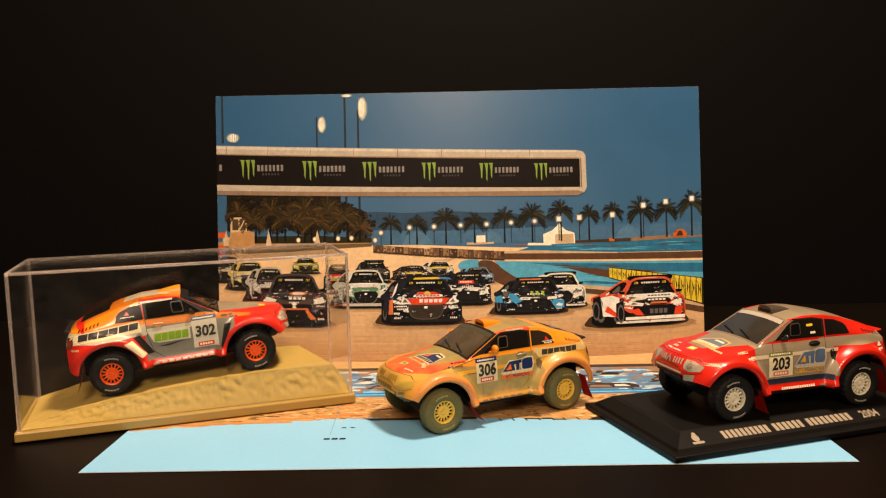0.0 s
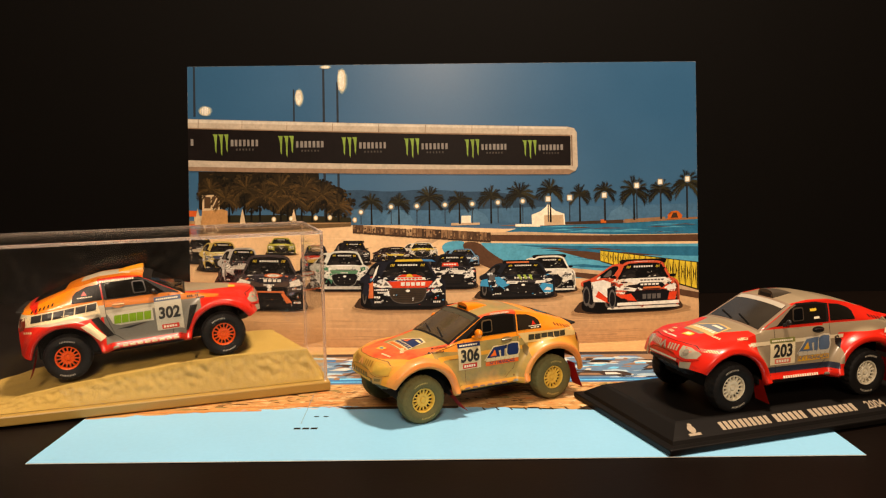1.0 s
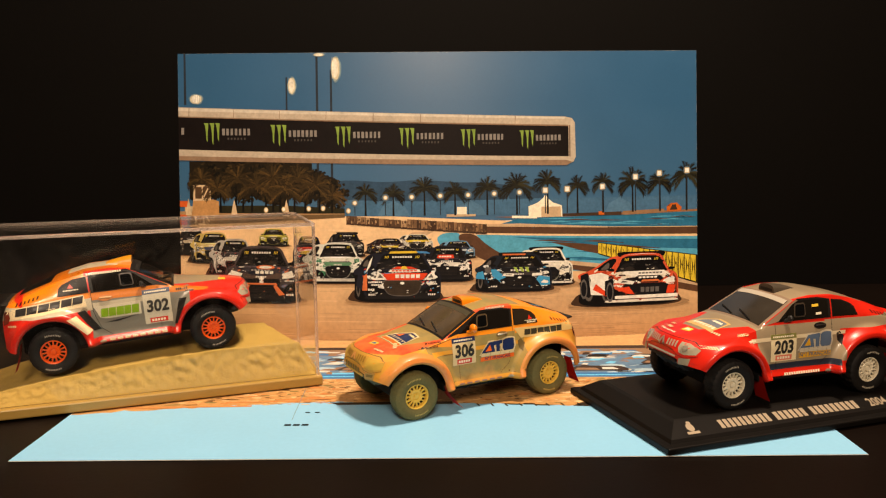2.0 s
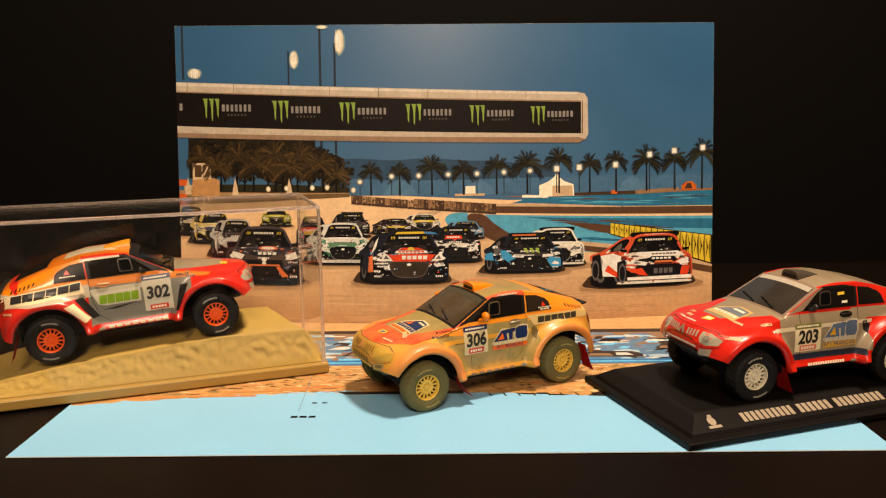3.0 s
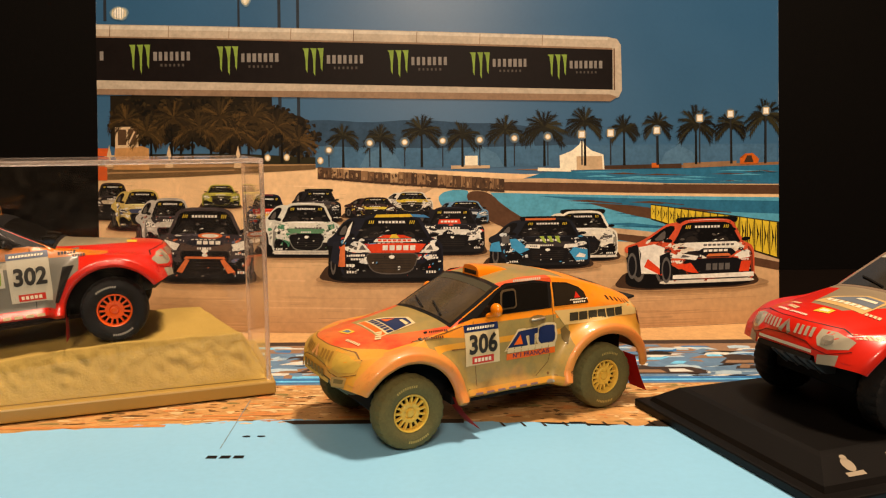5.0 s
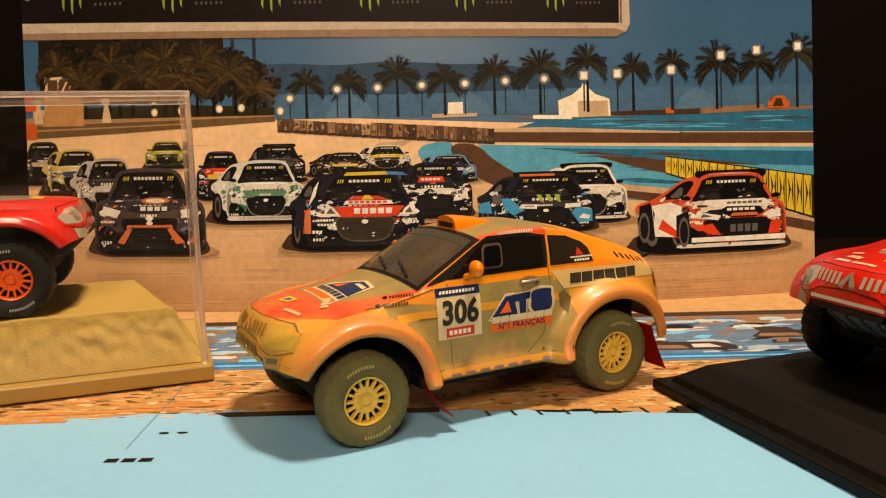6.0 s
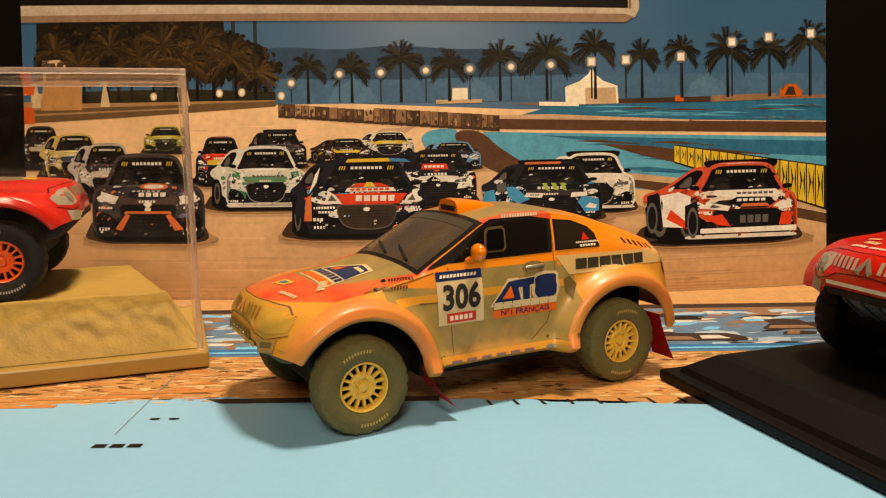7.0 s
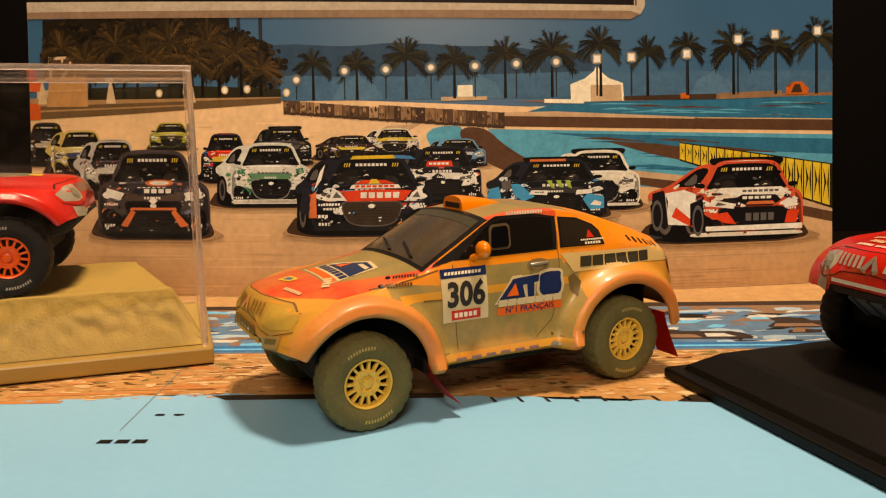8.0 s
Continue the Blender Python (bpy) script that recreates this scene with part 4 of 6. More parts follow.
# --- number 302 on the sand ramp in its clear case ---
car = rally_car("red, orange and silver rally car model, start number 302", dict(
    paint=P_302, flap_lean=0.6, tyre=M_RUBBER, rim=surface("orange_rim", rgb(240, 92, 10), 0.35), letters=surface("grey_letters", rgb(170, 164, 150), 0.6),
    glass=M_GLASS_DARK, quarter=surface("black_quarter", rgb(20, 16, 14), 0.35, spec=0.2), slider=surface("slider_black", rgb(44, 36, 30), 0.3), handle=surface("orange_handle", rgb(220, 180, 130), 0.3), recess=surface("recess_orange", rgb(190, 120, 60), 0.4),
    mirror_size=0.6, mirror=surface("black_mirror", (0.02, 0.02, 0.02, 1), 0.3), flap=M_RED_FLAP, lens=M_LENS, screen=M_GLASS_DARK, vent=surface("yellow_vent", rgb(206, 136, 18), 0.35), grille=surface("red_panel", RED, 0.3, coat=0.4), slat=M_CHROME,
    emblem=M_CHROME, fog=M_LENS, mouth=M_TRIM, skid=surface("black_plate", (0.02, 0.02, 0.02, 1), 0.5), spoiler=M_TRIM, scoop=surface("silver_scoop", rgb(150, 140, 118), 0.35, metal=0.3)))
number_panel(car, -1, 16.0, 4.8, 15.2, 29.8, "302", surface("grey_white_panel", rgb(196, 188, 166), 0.4), surface("slate_band", rgb(70, 84, 110), 0.35), M_DEC["red"])
side_decal("sponsor_band", [(-47.6, 24.6), (-47.8, 28.6), (-40, 29.8), (-18.0, 31.4), (-17.0, 26.4), (-22.0, 26.2), (-30.0, 26.2), (-38.0, 25.6)], M_DEC["pale"], car, -1, 0.09)
side_blocks("sponsor_lettering", -44.2, 26.1, 26.0, 2.9, 6, M_INK_BLACK, car, -1, 0.2, 0.2, 0.075)
side_decal("door_logo", [(-14.6, 25.8), (-12.6, 21.0), (-10.0, 20.2), (3.8, 20.2), (3.8, 26.0)], surface("door_white", rgb(200, 192, 170), 0.35), car, -1, 0.14)
side_blocks("door_logo_lettering", -12.2, 21.0, 15.2, 3.6, 5, surface("lime_letters", rgb(122, 160, 20), 0.35), car, -1, 0.1, 0.24)
side_decal("door_logo_swoosh", [(-11.4, 18.6), (-6.0, 18.4), (2.0, 20.0), (-6.0, 19.2)], M_INK_BLACK, car, -1, 0.2)
side_bars("sill_lettering", -10.0, 10.8, 24.0, 0.9, 8, D_PALE, car, -1, 0.0, 0.2)
side_bars("crew_lettering", 18.6, 28.0, 5.0, 0.8, 6, D_BLACK, car, -1, 0.1, 0.2)
side_bars("crew_lettering", 22.4, 26.9, 3.6, 0.7, 5, D_BLACK, car, -1, 0.1, 0.2)
side_bars("roof_edge_lettering", -16.0, 38.9, 14.0, 0.8, 15, M_WHITE, car, -1, 0.0, 0.25)
side_decal("window_emblem", [(-22.6, 36.4), (-23.8, 34.6), (-21.4, 34.6)], M_DEC["red"], car, -1, 0.3)
side_bars("window_lettering", -25.4, 33.6, 6.0, 0.45, 10, M_WHITE, car, -1, 0, 0.3)
side_decal("white_flash", [(-25.0, 22.6), (-21.4, 23.4), (-15.8, 16.4), (-18.0, 15.2)], M_DEC["pale"], car, -1, 0.34, step=0.5)
side_decal("black_flash", [(-21.0, 24.4), (-18.0, 25.0), (-12.6, 16.2), (-15.4, 16.0)], M_TRIM, car, -1, 0.28, step=0.5)
side_decal("black_flash", [(19.4, 24.4), (22.6, 24.6), (17.6, 14.6), (16.6, 14.6)], M_TRIM, car, -1, 0.28, step=0.5)
side_bars("tail_lettering", -47.4, 22.0, 3.6, 0.8, 4, D_PALE, car, -1, 0, 0.2)
top_patch("bonnet_badge", [(40, -6), (40, -2), (37, -2), (37, -6)], M_DEC["yellow"], car, 0.14)
CASE = pose(-0.176, 0.284, 0.0005, 0, 0, 18.5)
car.matrix_world = CASE @ pose(0.0725, 0.0306, 0.0164, 0, -4.4, -1.0)


# ---- the clear case with its sand ramp ----
CASE_L, CASE_D, CASE_H = 0.149, 0.057, 0.0735
display_case = tagged(new("display_case"), "clear acrylic display case on a sand-coloured base plate", "display case")
display_case.matrix_world = CASE
part("base_plate", box_bm(0, CASE_L, 0, CASE_D, 0, 0.0042, 0.0006), M_SAND_BASE, display_case)
E0, E1 = 0.0012, 0.0026
X1, Y1, ZT = CASE_L - 0.0012, CASE_D - 0.0012, CASE_H
for name, dims in (("front_pane", (E1, X1 - 0.0014, E0, E0 + 0.0013, 0.0043, ZT - 0.0014)), ("back_pane", (E1, X1 - 0.0014, Y1 - 0.0013, Y1, 0.0043, ZT - 0.0014)),
                   ("end_pane", (E0, E0 + 0.0013, E1, Y1 - 0.0014, 0.0043, ZT - 0.0014)), ("end_pane", (X1 - 0.0013, X1, E1, Y1 - 0.0014, 0.0043, ZT - 0.0014)),
                   ("top_pane", (E1, X1 - 0.0014, E1, Y1 - 0.0014, ZT - 0.0013, ZT))):
    pane = part(name, box_bm(*dims), M_ACRYLIC, display_case, "clear acrylic pane")
    pane.visible_shadow = False
for name, dims in (("corner_edge", (E0, E1, E0, E1, 0.0043, ZT - 0.0014)), ("corner_edge", (X1 - 0.0014, X1, E0, E1, 0.0043, ZT - 0.0014)), ("corner_edge", (E0, E1, Y1 - 0.0014, Y1, 0.0043, ZT - 0.0014)), ("corner_edge", (X1 - 0.0014, X1, Y1 - 0.0014, Y1, 0.0043, ZT - 0.0014)),
                   ("top_edge", (E0, X1, E0, E1, ZT - 0.0014, ZT)), ("top_edge", (E0, X1, Y1 - 0.0014, Y1, ZT - 0.0014, ZT)), ("top_edge", (E0, E1, E1, Y1 - 0.0014, ZT - 0.0014, ZT)), ("top_edge", (X1 - 0.0014, X1, E1, Y1 - 0.0014, ZT - 0.0014, ZT))):
    rail = part(name, box_bm(*dims, 0.0004, 3), M_ACRYLIC_EDGE, display_case, "rounded acrylic edge catching the light", 40)
    rail.visible_shadow = False


def sand_point(x, j):
    """A point of the sand: x along the case, j from its front foot over the sharp front edge (20) to the back (60), millimetres."""
    rise = float(np.interp(x, [1, 8, 20, 40, 72, 90, 104, 125, 147], [0.3, 2.4, 5.4, 8.7, 12.0, 13.8, 14.5, 14.6, 14.0]))
    rise += 0.35 * noise.noise(Vector((x * 0.09, 0.0, 8.0)))
    y = 3.3 + 4.4 * j / 20 if j <= 20 else 7.7 + 45.0 * (j - 20) / 40
    end = min(1.0, max(0.0, (147.2 - 11.0 * max(0.0, y - 6.0) / 46.0 - x) / 7.0))
    crease = noise.voronoi(Vector((x * 0.15 + 0.09 * rise * j / 20, rise * j / 20 * 0.15, 3.0)))[0]
    facet = min(1.0, crease[1] - crease[0]) + 0.5 * noise.noise(Vector((x * 0.5, j * 0.2, 1.0)))
    if j <= 20:
        t = j / 20
        bow = min(1.0, 3.2 * t) * min(1.0, 3.2 * (1 - t) + 0.15)
        return x, y + (0.45 - facet) * 1.15 * bow, 0.2 + rise * (t ** 0.9) * end ** 0.8
    t = (j - 20) / 40
    z = rise + 1.1 * t + 0.35 * noise.noise(Vector((x * 0.12, y * 0.14, 2.0))) * min(1.0, 5 * t) - 0.4 * min(1.0, 8 * t)
    return x, y + 0.0, max(0.2, z * end ** 0.8 * min(1.0, (1 - t) / 0.05 + 0.1))


bm = bmesh.new()
grid = []
for i in range(290):
    x = 2.8 + i * 143.4 / 289
    grid.append([bm.verts.new((p[0] * MM, max(p[1], 2.9) * MM, 0.0042 + p[2] * MM)) for p in (sand_point(x, j) for j in range(61))])
for a, b in zip(grid, grid[1:]):
    for j in range(60):
        bm.faces.new((a[j], b[j], b[j + 1], a[j + 1]))
sand = part("sand_ramp", bm, M_SAND, None, smooth=35)
tagged(sand, "rippled yellow sand ramp of moulded resin inside the case", "diorama base")
sand.matrix_world = CASE

# ---- the black plinth ----
PLINTH = pose(0.0965, 0.2470, 0.0002, 0, 0, 17.6)
plinth = tagged(new("display_plinth"), "black plastic display plinth with silver lettering on its sloping front", "plinth")
plinth.matrix_world = PLINTH
L, D = 0.150, 0.073
part("foot", box_bm(0, L, 0, D, 0, 0.0024, 0.0005), M_PLINTH, plinth)
bm = bmesh.new()
outline = [(0.0035, 0.0024), (0.0045, 0.0036), (0.0115, 0.0068), (0.0135, 0.0073)]
rings = []
for off, z in outline:
    k = off - 0.0035
    x0, x1, y0, y1 = 0.0032 + k * 0.8, L - 0.0032 - k * 0.8, 0.0035 + k, D - 0.0032 - k * 0.6
    rings.append([bm.verts.new((x, y, z)) for x, y in ((x0, y0), (x1, y0), (x1, y1), (x0, y1))])
for a, b in zip(rings, rings[1:]):
    for j in range(4):
        bm.faces.new((a[j], a[(j + 1) % 4], b[(j + 1) % 4], b[j]))
bm.faces.new(rings[-1])
bmesh.ops.recalc_face_normals(bm, faces=bm.faces)
part("platform", bm, M_PLINTH, plinth, smooth=12)


def on_slope(bm):
    """Lays letters on the sloping front: x along, y up the slope, from its lower edge."""
    for v in bm.verts:
        t = v.co.y / 0.0077
        v.co = Vector((v.co.x, 0.0045 + 0.0070 * t - 0.00006, 0.0036 + 0.0032 * t + 0.00012))
    return bm


words = [(0.0270, 0.0230, 10), (0.0520, 0.0150, 6), (0.0690, 0.0230, 9)]
for x, w, n in words:
    part("plinth_lettering", on_slope(flat_shapes(letter_bars(x, 0.0018, w, 0.0042, n, 0, 0.0, 0.0, 0.3), 0, 0)), M_SILVER_PRINT, plinth)
bm = text_bm("2004", 0.0042, 0.03)
for v in bm.verts:
    v.co = Vector((0.1015 + v.co.x * 0.8, 0.0039 + v.co.y, 0))
part("plinth_year", on_slope(bm), M_SILVER_PRINT, plinth)
emblem = [([(0.0120, 0.0012), (0.0172, 0.0012), (0.0172, 0.0024), (0.0120, 0.0024)], 0, 0), (ellipse(0.0146, 0.0044, 0.0016, 0.0020, 14), 0, 0), (ellipse(0.0150, 0.0066, 0.0009, 0.0008, 10), 0, 0)]
part("plinth_emblem", on_slope(flat_shapes(emblem)), M_SILVER_PRINT, plinth)


# ---- the printed sheet that lies on the table ----
sheet = tagged(new("printed_sheet"), "pale blue printed paper sheet lying on the table", "paper sheet")
SHEET = pose(-0.134, 0.2520, -0.0001, 0, 0, -1.0)
sheet.matrix_world = SHEET
M_SKY_PRINT = surface("pale_blue_print", rgb(135, 194, 231), 0.42, grain=(500, 0.05), stain=(25, 0.06), spec=0.35)
part("paper", box_bm(0, 0.3005, 0, 0.2090, -0.0002, 0), M_PAPER, sheet)


def sheet_print(name, shapes, mats, level, label=""):
    bm = flat_shapes(shapes)
    for v in bm.verts:
        v.co = Vector((v.co.x * MM, v.co.y * MM, 0.00003 * (level + v.co.z)))
    return part(name, bm, mats, sheet, label)


rng = random.Random(5)
ragged = [(300 - 4 * k, np.interp(300 - 4 * k, [0, 20, 104, 150, 215, 300], [44, 50, 60, 57, 52, 52]) + rng.uniform(-1.0, 1.0)) for k in range(1, 75)]
sheet_print("printed_blue", [([(0.05, 0.05), (300.45, 0.05), (300.45, 52)] + ragged + [(0.05, 46)], 0, 0)], M_SKY_PRINT, 2)
M_GRAVEL = surface("gravel_print", rgb(186, 140, 84), 0.45, grain=(420, 0.35), stain=(70, 0.35), spec=0.3)
sheet_print("printed_gravel", [([(0.4, 30), (300, 30), (300, 92), (0.4, 92)], 0, 0)], M_GRAVEL, 1)
browns = [ink(140, 92, 52), ink(206, 152, 96), ink(226, 184, 128), ink(100, 70, 40), ink(200, 128, 70), ink(132, 114, 66)]
shapes = []
for k in range(2600):
    x, y = rng.uniform(4, 296), 56 + 34 * rng.random() ** 0.8
    size = rng.choice((0.25, 0.35, 0.5, 0.8, 1.3))
    shapes.append((blob(rng, x, y, rng.uniform(0.8, 3.0) * size, rng.uniform(0.35, 0.9) * size, 7, 0.5), rng.choice((0, 1, 1, 2, 2, 2, 3, 4, 5)), rng.random()))
for x, y, w in ((12, 52.5, 60), (60, 58.5, 36), (80, 61.8, 26), (120, 60.0, 30)):
    shapes.append(([(x, y), (x + w, y + 1.5), (x + w, y + 3.0), (x, y + 1.4)], 4, 1.2))
sheet_print("printed_rubble", shapes, browns, 3)
dark = [ink(52, 40, 30), ink(22, 22, 24)]
shapes = [([(108, 55.2), (156, 55.4), (156, 58.6), (104, 58.2)], 0, 0), ([(206, 52), (230, 49.5), (226, 54.6), (210, 56)], 0, 0)]
for k in range(9):
    x = 166 + 6 * k + rng.uniform(-1, 1)
    shapes.append(([(x, 52.4), (x + 0.8, 52.4), (x - 0.2, 55.6), (x - 0.9, 55.6)], 0, 0))
shapes.append(([(186, 54), (190, 54), (189.4, 55.6), (185.6, 55.6)], 1, 0.3))
for k in range(3):
    x = 90.0 + 3.4 * k
    shapes.append(([(x, 31.6), (x + 2.7, 31.6), (x + 2.7, 33.4), (x + 0.2, 33.4)], 1, 0))
for x in (95.6, 99.6):
    shapes.append((blob(rng, x + 1.2, 46.4, 1.3, 0.6, 8, 0.2), 1, 0))
for shape in shapes:
    sheet_print("printed_mark", [shape], dark, 5)
sheet_print("printed_line", [([(91.9, 38), (92.1, 38), (91.0, 76), (90.75, 76)], 0, 0)], ink(128, 138, 140), 6)
# the blue printed car along the far side of the sheet
blues = [ink(96, 124, 146), ink(168, 186, 190), ink(58, 46, 40), ink(206, 198, 180), ink(52, 112, 160), ink(142, 108, 80), ink(200, 160, 84), ink(30, 26, 24), ink(110, 186, 216)]
shapes = [([(0.4, 91), (300, 91), (300, 136), (0.4, 136)], 0, 0), ([(0.4, 130), (300, 129), (300, 145), (0.4, 145)], 5, 0.3), ([(0.4, 141), (300, 140), (300, 146), (0.4, 146)], 2, 0.4)]
for k in range(620):
    x, y = rng.uniform(2, 290), 94 + 42 * rng.random()
    w, h, s = rng.uniform(1.5, 13), rng.uniform(0.8, 4.2), rng.uniform(-3, 6)
    shapes.append(([(x, y), (x + w, y + rng.uniform(-0.8, 0.8)), (x + w + s, y + h), (x + w * 0.4 + s, y + h * 1.3), (x + s, y + h)], rng.choice((0, 0, 1, 1, 2, 3, 3, 4, 5, 5, 7, 8)), 0.5 + rng.random()))
shapes += [([(0.4, 93.0), (300, 92.4), (300, 97.2), (150, 98.4), (0.4, 97.6)], 4, 1.6), ([(0.4, 94.2), (300, 93.6), (300, 95.0), (0.4, 95.6)], 8, 1.7)]
for x, w, y in ((212, 30, 101), (100, 26, 104), (248, 34, 112), (140, 44, 112), (60, 30, 104)):
    shapes += [(rounded([(x, y), (x + w, y - 0.4), (x + w * 0.9, y + 7.6), (x + w * 0.2, y + 8.4)], 1, 2.0), 2, 1.8), ([(x + 3, y + 1.4), (x + w * 0.5, y + 1.2), (x + w * 0.46, y + 4.6), (x + 5, y + 4.8)], 5, 1.9),
               ([(x + w * 0.55, y + 2.0), (x + w * 0.82, y + 2.0), (x + w * 0.74, y + 5.6), (x + w * 0.56, y + 5.6)], 3, 1.95)]
sheet_print("printed_blue_car", shapes, blues, 3)
sheet_print("printed_ground", [([(0.4, 146), (300, 146), (300, 208), (0.4, 208)], 0, 0)], ink(196, 150, 96), 3)


# ---- the upright poster with a start scene printed on it ----
POSTER_W, POSTER_H = 293.0, 159.5
poster = tagged(new("poster"), "glossy printed picture of a night rallycross start, standing upright", "poster")


def on_poster(bm, level):
    """Lays shapes (u to the right, v up, millimetres) on the slightly bowed sheet; level counts layers of ink."""
    for v in bm.verts:
        x = -0.1265 + v.co.x * MM
        z = (v.co.y - 1.3 * (1 - ((x - 0.02) / 0.147) ** 2) * v.co.y / 160.0) * MM / 1.008
        v.co = Vector((x, 0.409 + 0.126 * z + 0.65 * (x - 0.02) ** 2 - 0.000022 * (level + v.co.z), z))
    return bm


bm = bmesh.new()
rows = []
for i in range(61):
    u = POSTER_W * i / 60
    rows.append([bm.verts.new((u, v, l)) for v, l in ((0.1, 0), (POSTER_H + 0.0 * u, 0), (POSTER_H, -5), (0.1, -5))])
for a, b in zip(rows, rows[1:]):
    for j in range(4):
        bm.faces.new((a[j], b[j], b[(j + 1) % 4], a[(j + 1) % 4]))
bm.faces.new(rows[0])
bm.faces.new(list(reversed(rows[-1])))
on_poster(bm, 0)
bmesh.ops.recalc_face_normals(bm, faces=bm.faces)
part("poster_sheet", bm, M_PAPER, poster)


def clip_u(points):
    return [(min(max(u, 0.03), POSTER_W - 0.03), min(max(v, 0.15), POSTER_H - 0.03)) for u, v in points]


def printed(name, shapes, mats, level, label="", step=4.0):
    shapes = [(clip_u(p), i, l) for p, i, l in shapes]
    return part(name, on_poster(flat_shapes(shapes, step, 0), level), mats, poster, label)


M_NIGHT_SKY = surface("night_sky_print", gradient(rgb(60, 102, 138), rgb(50, 96, 136), 0.07, 0.13), 0.36, grain=(700, 0.05), stain=(30, 0.08), spec=0.4)
M_TRACK = surface("track_print", gradient(rgb(180, 140, 98), rgb(236, 200, 152), 0.0, 0.055), 0.4, grain=(420, 0.22), stain=(45, 0.2), spec=0.35)
W = POSTER_W
printed("printed_sky", [([(0, 66), (W, 66), (W, POSTER_H), (0, POSTER_H)], 0, 0)], M_NIGHT_SKY, 1)
printed("printed_track", [([(0, 0), (W, 0), (W, 60), (180, 66), (100, 70), (0, 70)], 0, 0)], M_TRACK, 2)
shapes = []
for k in range(220):
    v = 62 * rng.random() ** 1.3
    u, w = rng.uniform(-10, 240), rng.uniform(6, 60) * (1.1 - v / 90)
    h = rng.uniform(0.12, 0.55) * (1.1 - v / 80)
    shapes.append((clip_u([(u, v), (u + w, v - rng.uniform(-0.6, 0.6)), (u + w * 1.02, v + h * 0.4), (u + w * 0.5, v + h), (u, v + h * 0.6)]), 0 if rng.random() < 0.6 else 1, 0.3 * rng.random()))
printed("printed_rubber_streaking", shapes, [surface("track_dark", gradient(rgb(167, 129, 90), rgb(222, 186, 138), 0.0, 0.055), 0.4, grain=(420, 0.25)), surface("track_light", gradient(rgb(192, 151, 108), rgb(242, 208, 162), 0.0, 0.055), 0.4, grain=(420, 0.25))], 2.4)
# far shore: dark ridge, water, tents
hills = [ink(52, 76, 96), ink(72, 108, 134), ink(84, 120, 144)]
ridge = [(88, 69)] + [(88 + 6 * k, 88.4 - max(0, (88 + 6 * k - 150)) * 0.08 + 0.5 * math.sin(k)) for k in range(20)] + [(206, 69)]
shapes = [(ridge, 0, 0), ([(94, 69), (94, 78), (140, 77), (200, 78), (292, 77.5), (292, 69)], 1, 0.4)]
for k in range(9):
    u = 100 + k * 21
    shapes.append(([(u - 9, 69), (u - 6, 74.5), (u - 1, 77), (u, 80.5 if k % 3 == 1 else 78), (u + 1, 77), (u + 6, 74.5), (u + 9, 69)], 1 + (k % 2), 0.8 + 0.1 * (k % 2)))
printed("printed_ridge", shapes[:1], hills, 3)
printed("printed_water", shapes[1:2], hills, 3)
for shape in shapes[2:]:
    printed("printed_far_tent", [shape], hills, 3)
# run-off areas in blue with dark tarmac between
cyan, deep, brown, pale, tan = ink(88, 164, 186), ink(46, 110, 138), ink(92, 62, 42), ink(206, 168, 126), ink(150, 104, 68)
mats = [cyan, deep, brown, pale, tan]
shapes = [([(176, 63), (W, 60), (W, 69), (210, 68.5), (190, 67)], 1, 0), ([(190, 67.2), (W, 68.4), (W, 69.6), (176, 68)], 4, 0.2),
          ([(172, 62.8), (240, 61.0), (W, 59.6), (W, 55.6), (172, 59.2)], 2, 0.4), ([(160, 64), (190, 64.2), (240, 61.4), (240, 60.8), (172, 63.0)], 3, 0.5),
          ([(166, 58.4), (W, 54.2), (W, 24), (240, 36), (205, 38), (184, 45), (172, 52)], 0, 0.6), ([(186, 56.8), (W, 52.6), (W, 47), (236, 50.5)], 1, 0.8),
          ([(207, 53.6), (226, 52.2), (240, 50.2), (240, 45.0), (224, 48.6)], 2, 1.0), ([(214, 41.2), (236, 38.4), (W, 26), (W, 22.4), (232, 35.6), (214, 38.8)], 2, 1.0),
          ([(214, 43.4), (238, 40.4), (W, 29), (W, 26), (236, 38.4), (214, 41.2)], 3, 1.1),
          (rounded([(144, 55.6), (146, 58.6), (151, 59.8), (158, 59.4), (155.4, 56.4), (158, 52), (150, 48)], 2), 0, 0.8), (rounded([(155.6, 56.6), (158, 59.4), (166, 58.6), (171.6, 52.6), (186, 44), (178, 41), (162, 48)], 2), 2, 0.9),
          ([(127, 57.4), (131, 60), (143, 60.6), (138, 57.8), (126, 55)], 3, 0.9)]
for k in range(16):
    u, v = rng.uniform(190, 270), rng.uniform(40.0, 56.0)
    v = min(v, 55.5 - (u - 190) * 0.03)
    w = rng.uniform(14, 40)
    shapes.append(([(u, v), (u + w, v - w * 0.07), (u + w, v - w * 0.07 + 0.28), (u + w * 0.4, v + 0.3)], rng.choice((2, 1, 1)), 0.85))
for k in range(26):
    u, v = rng.uniform(188, 280), rng.uniform(60.5, 66.5)
    shapes.append(([(u, v), (u + rng.uniform(10, 40), v - 0.4), (u + 8, v + rng.uniform(0.3, 0.7))], rng.choice((0, 2, 1)), 0.3))
for shape in shapes[:12]:
    printed("printed_run_off", [shape], mats, 4)
printed("printed_streaking", shapes[12:], mats, 4)
